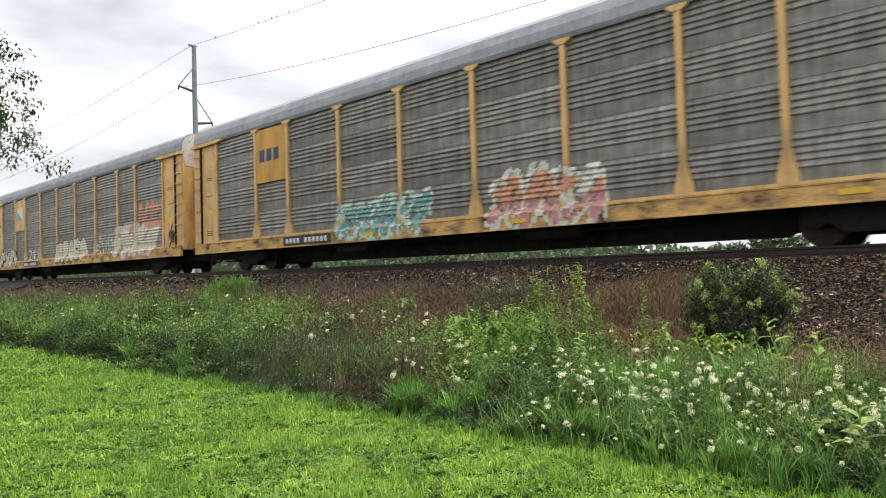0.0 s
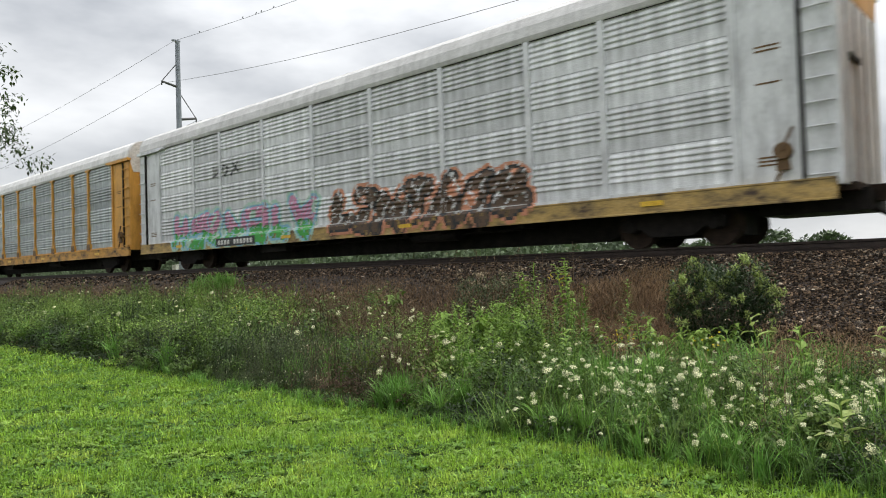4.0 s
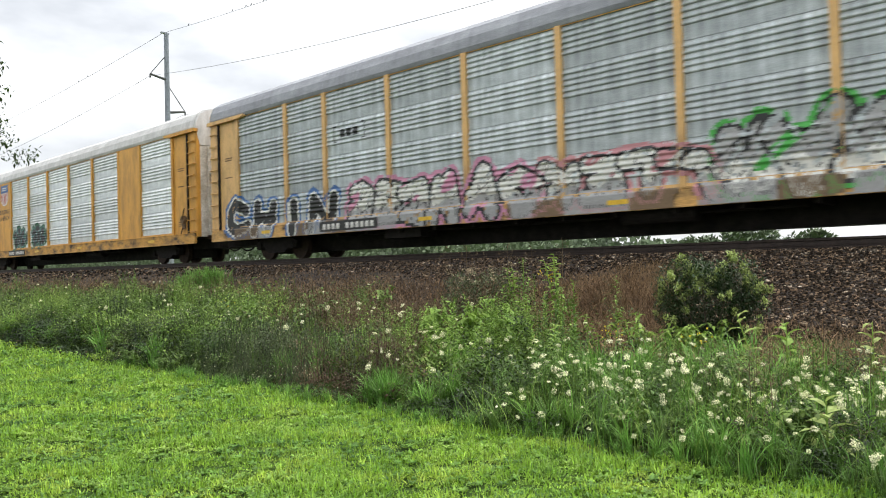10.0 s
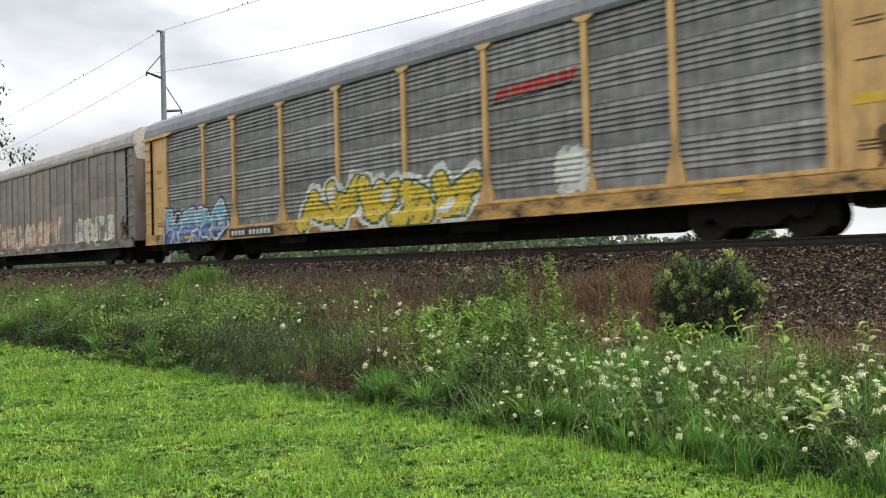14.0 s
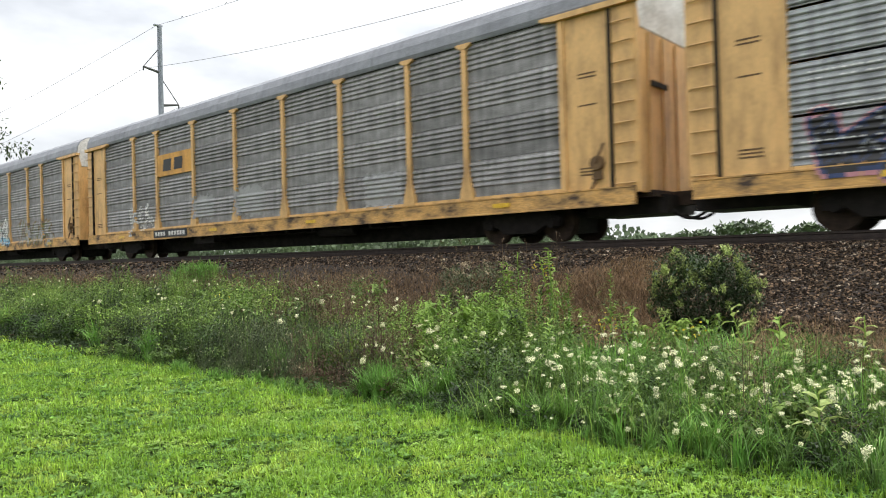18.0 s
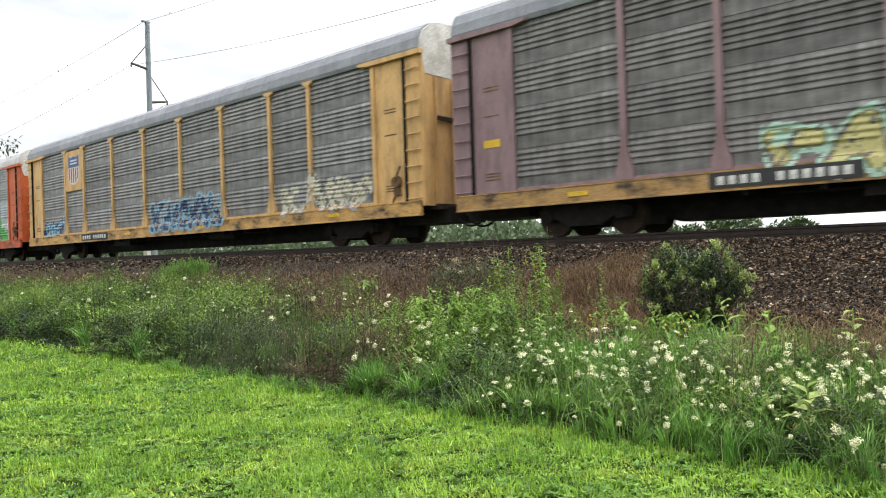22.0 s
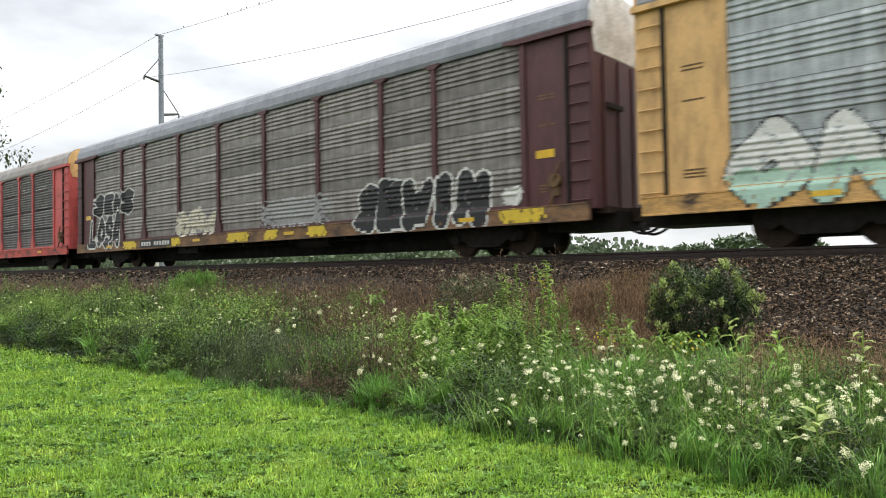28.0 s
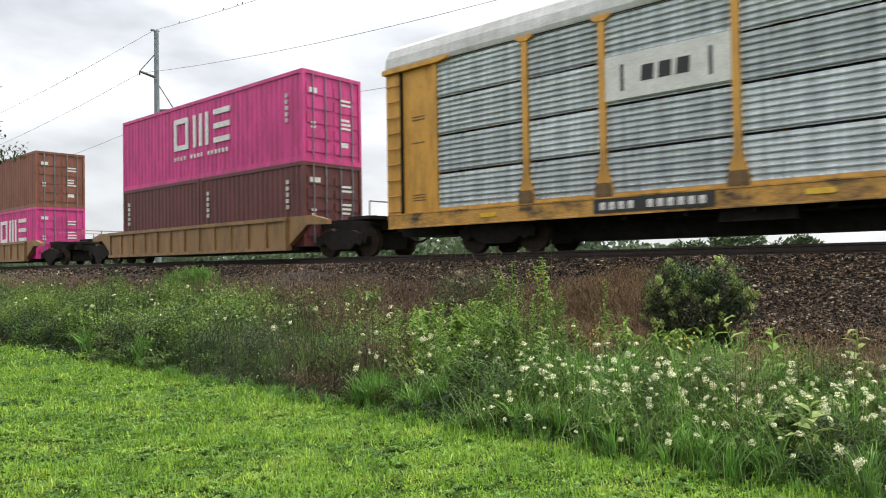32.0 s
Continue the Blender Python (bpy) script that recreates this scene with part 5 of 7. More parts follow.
def container(mat, length, h, x, z, words):
    box = new("shipping_container")
    tagged(box, words, "container", "containers on the well cars")
    container_parts(box, length, h, mat)
    TRAIN.append((box, x))
    LIFT[box.name] = z
    return box


LIFT = {}


def well_car(x_front, x_back):
    """A double-stack well car: side girders with ribs, end platforms and bogies. x runs from the last car carrier's rear edge."""
    c = (x_front + x_back) / 2
    half = (x_front - x_back) / 2
    car = new("well_car")
    tagged(car, "ochre steel double-stack well car carrying containers", "rail car", "well cars of the train")
    w = half - 3.9
    for sgn in (-1, 1):
        s = Shape()
        y0, y1 = sorted((sgn * 1.54, sgn * 1.42))
        s.box(-w, w, y0, y1, 0.34, 1.16)
        y2, y3 = sorted((sgn * 1.62, sgn * 1.40))
        girder = part("side_girder", s.mesh("side_girder", M["well"]), car)
        for z0, z1 in ((1.16, 1.28), (0.24, 0.34)):
            part("flange", Shape().box(-w, w, y2, y3, z0, z1).mesh("flange", M["well"]), girder)
        for i in range(13):
            x = -w + 0.1 + i * (2 * w - 0.2) / 12
            y4, y5 = sorted((sgn * 1.6, sgn * 1.54))
            part("rib", Shape().box(x - 0.04, x + 0.04, y4, y5, 0.34, 1.16).mesh("rib", M["well"]), girder)
    part("floor", Shape().box(-w, w, -1.42, 1.42, 0.26, 0.34).mesh("floor", M["black"]), car)
    for sgn in (-1, 1):
        s = Shape()
        a, b = sorted((sgn * w, sgn * (w + 1.2)))
        s.plan([(sgn * w, 1.28), (sgn * (w + 1.1), 1.28), (sgn * (w + 1.8), 1.12), (sgn * (w + 1.8), 0.98), (sgn * (w + 0.9), 1.0), (sgn * w, 0.4)], -1.5, -1.3)
        s.plan([(sgn * w, 1.28), (sgn * (w + 1.1), 1.28), (sgn * (w + 1.8), 1.12), (sgn * (w + 1.8), 0.98), (sgn * (w + 0.9), 1.0), (sgn * w, 0.4)], 1.3, 1.5)
        part("bolster", s.mesh("bolster", M["well"]), car)
        p = Shape()
        a, b = sorted((sgn * (w + 0.1), sgn * (half - 0.45)))
        p.box(a, b, -0.5, 0.5, 0.75, 1.15)
        a, b = sorted((sgn * (half - 1.3), sgn * (half - 0.4)))
        p.box(a, b, -1.35, 1.35, 1.05, 1.14)
        a, b = sorted((sgn * (half - 0.6), sgn * (half + 0.2)))
        p.box(a, b, -0.12, 0.12, 0.7, 0.95)
        part("end_platform", p.mesh("end_platform", M["black"]), car, "black end platform")
        r = Shape()
        for y in (-1.3, -0.4, 0.4, 1.3):
            r.tube((sgn * (half - 0.45), y, 1.14), (sgn * (half - 0.45), y, 1.55), 0.02, n=6)
        r.tube((sgn * (half - 0.45), -1.3, 1.55), (sgn * (half - 0.45), 1.3, 1.55), 0.02, n=6)
        part("handrail", r.mesh("handrail", M["well"]), car)
        add_bogie(car, sgn * (half - 1.95))
    TRAIN.append((car, c))
    return car


def side_marks(box, x, z, size, gap, mat="white"):
    """White marks on a container's side: an open square, a pair of uprights and stacked bars, with a row of small bars below."""
    y = -1.232
    w = size * 0.86
    def bar(x0, x1, z0, z1):
        part("white_mark", Shape().box(x0, x1, y, y + 0.045, z0, z1).mesh("white_mark", M[mat]), box)
    t = size * 0.16
    bar(x, x + t, z, z + size), bar(x + w - t, x + w, z, z + size), bar(x + t, x + w - t, z, z + t), bar(x + t, x + w - t, z + size - t, z + size)
    x += w + gap
    bar(x, x + t, z, z + size), bar(x + w - t, x + w, z, z + size), bar(x + w * 0.5 - t * 0.5, x + w * 0.5 + t * 0.5, z, z + size)
    x += w + gap
    bar(x, x + w, z, z + t), bar(x, x + w, z + size * 0.42, z + size * 0.58), bar(x, x + w, z + size - t, z + size)
    x -= 2 * (w + gap)
    for i in range(16):
        if i not in (4, 9):
            bar(x + i * (3 * w + 2 * gap) / 16, x + i * (3 * w + 2 * gap) / 16 + 0.1, z - size * 0.32, z - size * 0.2)


def end_marks(box, h, seed):
    """Small printed bars on the doors."""
    r = random.Random(seed)
    for y0, z0, w, n in ((-0.95, h * 0.76, 0.42, 1), (-0.9, h * 0.42, 0.2, 2), (0.3, h * 0.72, 0.6, 2), (0.3, h * 0.5, 0.5, 3), (0.35, h * 0.2, 0.4, 1)):
        for i in range(n):
            hh = 0.16 if n == 1 else 0.07
            part("door_mark", Shape().box(-0.018, -0.012, y0, y0 + w * r.uniform(0.7, 1.0), z0 - i * 0.14, z0 - i * 0.14 + hh).mesh("door_mark", M["white"]), box)


def corner_marks(box, h, x=-0.9):
    for i in range(5):
        part("white_mark", Shape().box(x, x + 0.12, -1.232, -1.19, h * 0.45 + i * 0.2, h * 0.45 + i * 0.2 + 0.13).mesh("white_mark", M["dirty_white"]), box)


BACK = -22 * CAR + 0.32
well_car(BACK - 0.75, BACK - 20.9)
c1 = container("pink", 12.19, 2.90, BACK - 4.25, 3.03, "magenta corrugated shipping container with white marks, stacked on brown")
side_marks(c1, -7.9, 1.18, 1.2, 0.36)
end_marks(c1, 2.9, 1)
corner_marks(c1, 2.9)
c2 = container("box_brown", 6.06, 2.67, BACK - 4.25, 0.36, "dark brown corrugated shipping container in a well car")
end_marks(c2, 2.67, 2)
corner_marks(c2, 2.67)
corner_marks(c2, 2.67, -5.6)
c3 = container("box_brown", 6.06, 2.67, BACK - 4.25 - 6.13, 0.36, "dark brown corrugated shipping container in a well car")
corner_marks(c3, 2.67, -5.6)
well_car(BACK - 22.75, BACK - 42.9)
c4 = container("box_red", 12.19, 2.90, BACK - 26.2, 3.03, "red-brown corrugated shipping container on a magenta one")
end_marks(c4, 2.9, 3)
c5 = container("pink", 12.19, 2.67, BACK - 26.2, 0.36, "magenta corrugated shipping container with white marks in a well car")
side_marks(c5, -5.2, 0.95, 1.2, 0.36)
end_marks(c5, 2.67, 4)


# ---- lawn and weeds ----
BLADE = [(-0.5, 0, 0), (0.5, 0, 0), (0.36, 0.12, 0.55), (-0.36, 0.12, 0.55), (0.03, 0.5, 1.0), (-0.03, 0.5, 1.0)]
BLADE_F = [(0, 1, 2, 3), (3, 2, 4, 5)]
ARC = [(s * w, y, z) for y, z, w in ((0, 0, 0.5), (0.06, 0.4, 0.5), (0.22, 0.75, 0.42), (0.5, 0.95, 0.28), (0.85, 0.92, 0.03)) for s in (-1, 1)]
ARC_F = [(2 * i, 2 * i + 1, 2 * i + 3, 2 * i + 2) for i in range(4)]
LEAF = [(0, 0, 0), (0.5, 0.42, 0.06), (0, 1.0, -0.08), (-0.5, 0.42, 0.06)]
LEAF_F = [(0, 1, 2, 3)]


def lawn():
    pieces, tufts = [], []
    for x0, x1, y0, y1, dens, h, wid in ((-6.5, 0.5, 1.0, 5.3, 3000, 0.05, 0.010), (-13, -6.5, 0.6, 5.35, 1700, 0.055, 0.014), (-34, -13, 0, 5.4, 480, 0.07, 0.03)):
        n = int((x1 - x0) * (y1 - y0) * dens)
        x, y = rng.uniform(x0, x1, n), rng.uniform(y0, y1, n)
        keep = (y > 5.2 + 0.756 * x) & (wave(x, y, 7.0, 3.0) + 0.8 * wave(x, y, 17.0, 8.0) + 0.6 * wave(x, y, 2.1, 4.0) < 0.72 + 0.35 * rng.random(n))
        x, y = x[keep], y[keep]
        n = len(x)
        lump = wave(x, y, 3.0, 1.0) * 0.5 + wave(x, y, 9.0, 2.0) * 0.5 + wave(x, y, 23.0, 5.0) * 0.5
        hh = 0.8 * h * rng.uniform(0.5, 1.4, n) * np.clip(1.0 + 1.5 * lump, 0.12, 2.8) + 0.05 * np.clip((y - 4.6) / 0.7, 0, 1) * rng.random(n)
        pos = np.stack([x, y, np.zeros(n)], -1)
        pieces.append(scatter(BLADE, BLADE_F, pos, rng.uniform(0, 6.28, n), np.stack([wid * rng.uniform(0.7, 1.6, n), hh, hh], -1), rng.uniform(-1.4, 1.4, n)))
        k = int(0.75 * n)
        pick = rng.choice(n, k, replace=False)
        pick = pick[rng.random(k) < np.clip(0.55 + lump[pick], 0.1, 1)]
        k = len(pick)
        p = pos[pick].copy()
        p[:, 2] = hh[pick] * rng.uniform(0.3, 1.0, k)
        size = np.stack([wid * rng.uniform(0.8, 1.8, k), wid * rng.uniform(1.6, 3.2, k), wid * np.full(k, 2.0)], -1)
        tufts.append(scatter(LEAF, LEAF_F, p, rng.uniform(0, 6.28, k), size, rng.uniform(-0.3, 0.8, k)))
    # the lawn round the camera's stand
    n = 60000
    x, y = rng.uniform(-16, 12, n), rng.uniform(-9, 5.3, n)
    keep = y <= 5.2 + 0.756 * x
    x, y = x[keep], y[keep]
    n = len(x)
    hh = rng.uniform(0.05, 0.1, n)
    pieces.append(scatter(BLADE, BLADE_F, np.stack([x, y, np.zeros(n)], -1), rng.uniform(0, 6.28, n), np.stack([rng.uniform(0.03, 0.06, n), hh, hh], -1), rng.uniform(-1.1, 1.2, n)))
    # low rosettes of broad leaves
    rv, rf = [], []
    for i in range(8):
        a = i * 0.785 + 0.3 * math.sin(i * 3)
        up = 0.35 + 0.35 * (i % 2)
        o = len(rv)
        for lx, ly, lz in LEAF:
            q = Vector((lx * 0.55, ly * 1.0, ly * up - 0.3 * ly * ly))
            q.rotate(Euler((0, 0, a)))
            rv.append(tuple(q))
        rf += [tuple(q + o for q in quad) for quad in LEAF_F]
    for n, x0, x1, y0, s0, s1 in ((5200, -7.5, 0.5, 1.0, 0.022, 0.055), (2600, -15, -7.5, 0.4, 0.04, 0.08)):
        x, y = rng.uniform(x0, x1, n), rng.uniform(y0, 5.3, n)
        keep = (y > 5.2 + 0.756 * x) & (wave(x, y, 2.2, 7.0) + 0.5 * rng.normal(size=n) > -0.1)
        x, y = x[keep], y[keep]
        n = len(x)
        tufts.append(scatter(rv, rf, np.stack([x, y, np.full(n, 0.02)], -1), rng.uniform(0, 6.28, n), rng.uniform(s0, s1, n), rng.uniform(-0.2, 0.2, n)))
    v, f = joined(pieces)
    tagged(new("lawn_grass", arrays_mesh("lawn_grass", v, f, M["grass"])), "bright green short mown lawn grass", "grass", kind="stuff")
    v, f = joined(tufts)
    tagged(new("clover_leaves", arrays_mesh("clover_leaves", v, f, M["clover"])), "small green clover leaves among the mown grass", "clover", kind="stuff")


lawn()


def canopy(x, y):
    """Height of the weeds over the ground."""
    rise = np.clip((y - 5.1) / 0.9, 0.14, 1) * np.clip((10.3 + 0.9 * np.clip((-11 - x) / 4, 0, 1) - y) / 1.7, 0.0, 1)
    base = 0.64 + 0.08 * np.clip((y - 6.5) / 2, 0, 1) + 0.2 * wave(x, y, 0.9, 0.5) + 0.3 * wave(x, y, 2.6, 1.5)
    right = np.clip((x + 4.6) / 1.2, 0, 1)
    base = base * (1 - 0.34 * right)
    base = base * (1 - 0.8 * np.clip((x + 6.0) / 0.6, 0, 1) * np.clip((y - 7.7) / 0.7, 0, 1))
    return np.clip(base, 0.08, 2) * rise


def hump(x, y, cx, cy, wx, wy):
    return np.exp(-((x - cx) / wx) ** 2 - ((y - cy) / wy) ** 2)


def brown(x, y):
    """Where last year's dry stems prevail."""
    a = 1.3 * hump(x, y, -9.8, 8.6, 2.0, 1.2)
    b = 1.0 * hump(x, y, -6.6, 6.0, 0.9, 0.7) + 0.5 * hump(x, y, -7.8, 6.0, 0.6, 0.7) + 0.6 * hump(x, y, -0.6, 5.6, 0.7, 0.4)
    c = 0.95 * np.clip((y - 8.8) / 0.6, 0, 1) * (x < -6) * (0.5 + 0.5 * (x > -13))
    return np.clip(a + b + c + 0.32 * wave(x, y, 1.6, 4.0), 0, 1)


def golden(x, y):
    """Where fresh goldenrod stands."""
    return np.clip(1.1 * hump(x, y, -5.9, 7.3, 1.3, 1.0) + 0.6 * hump(x, y, -12.6, 8.0, 1.6, 1.0) + 0.5 * hump(x, y, -17, 8.0, 2.5, 1.2), 0, 1)


def aster(x, y):
    """Where dark small-leaved asters stand along the lawn."""
    return np.clip(1.1 * hump(x, y, -8.4, 5.9, 1.5, 0.75) + 0.55 * hump(x, y, -12.3, 6.0, 1.0, 0.6), 0, 1)


def litter_top(x, y):
    """Up to where the slope is covered by dead grass."""
    return 11.75 + 0.5 * np.clip((-10 - x) / 3, 0, 1) + 0.3 * wave(x, y, 0.8, 1.1) + 0.8 * hump(x, y, -6.0, 12.0, 1.2, 3.0)


def leaf_at(v, f, root, a, up, ln, wd, droop):
    """One narrow leaf of two quads, bent over its length."""
    o = len(v)
    ca, sa = math.cos(a), math.sin(a)
    for s, w in ((0.0, 0.25), (0.5, 1.0), (1.0, 0.12)):
        out, z = ln * s * math.cos(up), ln * s * math.sin(up) - droop * ln * s * s
        for side in (-1, 1):
            w_ = side * w * wd / 2
            v.append((root[0] + out * sa + w_ * ca, root[1] + out * ca - w_ * sa, root[2] + z))
    f += [(o, o + 1, o + 3, o + 2), (o + 2, o + 3, o + 5, o + 4)]


def stick(v, f, a, b, w):
    o = len(v)
    v += [(a[0] - w, a[1], a[2]), (a[0] + w, a[1], a[2]), (b[0] + w * 0.5, b[1], b[2]), (b[0] - w * 0.5, b[1], b[2])]
    f.append((o, o + 1, o + 2, o + 3))


def goldenrod(seed, leaves=46, ln=0.21, wd=0.042):
    """An upright stem of unit height, set round with narrow leaves that shorten to a plume."""
    r = random.Random(seed)
    v, f = [], []
    stick(v, f, (0, 0, 0), (0, 0, 1), 0.006)
    for i in range(leaves):
        z = 0.1 + 0.9 * (i / leaves) ** 0.8
        leaf_at(v, f, (0, 0, z), i * 2.4 + r.gauss(0, 0.3), 0.75 - 0.15 * z + r.gauss(0, 0.15), ln * (1.15 - 0.75 * z) * r.uniform(0.8, 1.2), wd * (1.1 - 0.4 * z), 0.45)
    return v, f


def feather(seed, stems=7, leaves=26, ln=0.075, wd=0.011, spread=0.2):
    """A sheaf of thin stems with many small upright leaves."""
    r = random.Random(seed)
    v, f = [], []
    for s in range(stems):
        a = s * 2.4 + r.random()
        out = spread * math.sqrt((s + 0.3) / stems) * r.uniform(0.7, 1.2)
        top = (out * math.cos(a), out * math.sin(a), r.uniform(0.75, 1.0))
        stick(v, f, (top[0] * 0.2, top[1] * 0.2, 0), top, 0.004)
        for i in range(leaves):
            u = 0.15 + 0.85 * (i + r.random()) / leaves
            q = 0.2 + 0.8 * u
            leaf_at(v, f, (top[0] * q, top[1] * q, top[2] * u), i * 2.4 + r.random(), r.uniform(0.5, 1.2), ln * r.uniform(0.6, 1.2), wd, 0.2)
    return v, f


def tuft(seed, blades=40, low=0.55, lean=0.85, wd=0.022):
    """Arching grass blades from one root, about unit height."""
    r = random.Random(seed)
    v, f = [], []
    for i in range(blades):
        a, out, h, w = r.uniform(0, 6.28), r.uniform(0.1, lean), r.uniform(low, 1.0), wd * r.uniform(0.6, 1.2)
        ca, sa = math.cos(a), math.sin(a)
        bx, by = r.gauss(0, 0.06), r.gauss(0, 0.06)
        o = len(v)
        for s, ww in ((0, 0.7), (0.4, 1.0), (0.7, 0.8), (0.9, 0.5), (1.0, 0.08)):
            d = out * s * s * h
            z = h * (s - 0.42 * out * s ** 3)
            for side in (-1, 1):
                v.append((bx + d * sa + side * ww * w / 2 * ca, by + d * ca - side * ww * w / 2 * sa, z))
        f += [(o + 2 * k, o + 2 * k + 1, o + 2 * k + 3, o + 2 * k + 2) for k in range(4)]
    return v, f


def dead_stalk(seed, twigs=9):
    """A bare brown stalk with side twigs that carry small seed heads."""
    r = random.Random(seed)
    v, f = [], []
    stick(v, f, (0, 0, 0), (0, 0, 0.95), 0.007)
    for i in range(twigs):
        z = 0.3 + 0.65 * i / twigs
        a = i * 2.4 + r.random()
        ln = 0.26 * (1.15 - z) + 0.06
        tip = (ln * math.cos(a), ln * math.sin(a), z + ln * r.uniform(0.5, 1.1))
        stick(v, f, (0, 0, z), tip, 0.004)
        for _ in range(7):
            leaf_at(v, f, (tip[0] * r.uniform(0.5, 1.1), tip[1] * r.uniform(0.5, 1.1), z + (tip[2] - z) * r.uniform(0.5, 1.1)), r.uniform(0, 6.28), r.uniform(-0.3, 1.2), r.uniform(0.03, 0.06), 0.022, 0.1)
    return v, f


def bramble(seed):
    """Arching stems with groups of small pointed leaves."""
    r = random.Random(seed)
    v, f = [], []
    for s in range(6):
        a = s * 1.05 + r.gauss(0, 0.3)
        reach, tall = r.uniform(0.1, 0.4), r.uniform(0.6, 1.0)
        prev = (0, 0, 0)
        for k in range(1, 7):
            u = k / 6
            p = (reach * u * u * math.sin(a), reach * u * u * math.cos(a), tall * math.sin(1.75 * u))
            stick(v, f, prev, p, 0.006)
            prev = p
            if k > 1:
                for j in (-1, 0, 1):
                    leaf_at(v, f, p, a + 1.3 * j + 0.9 * k + r.gauss(0, 0.4), r.uniform(-0.5, 0.7), r.uniform(0.11, 0.17), 0.075, 0.5)
    return v, f


def weeds():
    bags = {k: [] for k in ("green", "blue", "mid", "light", "spire", "dry", "blades", "fresh")}

    def plant(bag, kinds, x, y, h, wide=1.0, tilt=0.14, base=None):
        which = rng.integers(0, len(kinds), len(x))
        z = ground_z(y) if base is None else base
        for j, (tv, tf) in enumerate(kinds):
            m = which == j
            c = int(m.sum())
            if c:
                bags[bag].append(scatter(tv, tf, np.stack([x, y, z], -1)[m], rng.uniform(0, 6.28, c), np.stack([h[m] * wide, h[m] * wide, h[m]], -1), rng.normal(0, tilt, c)))

    def spots(n, x0, x1, y0, y1, weight=None):
        x, y = rng.uniform(x0, x1, n), rng.uniform(y0, y1, n)
        if weight is None:
            return x, y
        m = rng.random(n) < weight(x, y)
        return x[m], y[m]

    # leafy filling close to the ground, darkened to paint in shade between plants
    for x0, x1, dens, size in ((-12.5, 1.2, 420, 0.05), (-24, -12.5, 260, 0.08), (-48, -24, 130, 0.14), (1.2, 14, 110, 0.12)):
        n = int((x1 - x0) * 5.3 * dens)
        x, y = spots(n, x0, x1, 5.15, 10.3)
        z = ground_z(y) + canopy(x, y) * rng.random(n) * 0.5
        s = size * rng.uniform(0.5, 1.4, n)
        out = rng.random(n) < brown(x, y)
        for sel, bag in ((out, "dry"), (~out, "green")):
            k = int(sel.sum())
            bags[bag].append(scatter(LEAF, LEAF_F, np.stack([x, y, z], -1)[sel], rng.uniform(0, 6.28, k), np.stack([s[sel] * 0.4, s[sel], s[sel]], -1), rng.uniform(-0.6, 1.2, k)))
    # rounded plants of many kinds, with dark gaps between them
    for count, x0, x1, leaves, size, wide in ((520, -12.5, 1.2, 110, 0.036, 0.2), (300, -5.6, 1.3, 100, 0.034, 0.15), (420, -24, -12.5, 100, 0.06, 0.32), (260, -50, -24, 70, 0.12, 0.5), (150, 1.2, 14, 60, 0.11, 0.35)):
        for _ in range(count):
            x = rng.uniform(x0, x1)
            y = rng.uniform(5.25, 7.6) if x0 == -5.6 else rng.uniform(5.3, 10.0 if x > -13 else 10.8)
            ax, ay = np.array(x), np.array(y)
            h = float(canopy(ax, ay)) * rng.uniform(0.55, 1.15)
            if h < 0.12 or rng.random() < float(golden(ax, ay)) * 0.7:
                continue
            rad = wide * rng.uniform(0.5, 1.3)
            d = rng.normal(size=(leaves, 3))
            d /= np.linalg.norm(d, axis=1)[:, None]
            d[:, 2] = np.abs(d[:, 2]) ** 0.7 * np.sign(d[:, 2] + 0.45)
            q = rng.uniform(0.55, 1.05, leaves)[:, None]
            pos = np.array([x, y, float(ground_z(y)) + h * 0.55]) + d * q * np.array([rad, rad, h * 0.5])
            pos[:, 2] = np.maximum(pos[:, 2], float(ground_z(y)) + 0.03)
            if rng.random() < float(brown(ax, ay)) * 0.85:
                bag = "dry"
            elif rng.random() < float(aster(ax, ay)):
                bag = "blue"
            else:
                tone = float(wave(ax, ay, 1.5, 3.3)) + 0.5 * float(wave(ax, ay, 4.2, 6.1)) + 0.35 * rng.normal()
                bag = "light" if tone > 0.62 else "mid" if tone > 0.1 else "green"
            sz = size * rng.uniform(0.55, 1.5)
            slim = rng.uniform(0.22, 0.55)
            s = sz * rng.uniform(0.7, 1.3, leaves)
            bags[bag].append(scatter(LEAF, LEAF_F, pos, np.arctan2(-d[:, 0], d[:, 1]) + rng.normal(0, 0.7, leaves), np.stack([s * slim, s, s], -1), rng.uniform(-0.5, 0.9, leaves)))
    # goldenrod in loose stands
    rods = [goldenrod(i) for i in (1, 2, 3)] + [goldenrod(4, 62, 0.16, 0.03)]
    x, y = spots(430, -8.2, -4.4, 6.0, 9.0, golden)
    h = (0.42 + 0.36 * rng.random(len(x)) + 0.28 * np.clip((y - 6.4) / 2, 0, 1)) * (1 + 0.25 * wave(x, y, 3.4, 2.0))
    plant("spire", rods, x, y, h)
    x, y = spots(900, -24, -9.0, 5.6, 9.6, lambda x, y: (0.06 + 0.6 * golden(x, y) * (y < 9.0)) * (1 - brown(x, y)))
    plant("spire", rods, x, y, canopy(x, y) * rng.uniform(0.75, 1.2, len(x)), 1.15)
    x, y = spots(150, -4.8, 0.9, 5.5, 7.4)
    plant("fresh", rods, x, y, canopy(x, y) * rng.uniform(0.8, 1.3, len(x)))
    plant("spire", rods[3:], np.array([-6.55, -6.45, -6.7, -9.35]), np.array([9.2, 9.35, 9.3, 7.9]), np.array([1.28, 1.0, 0.95, 0.85]), 1.1, 0.03)
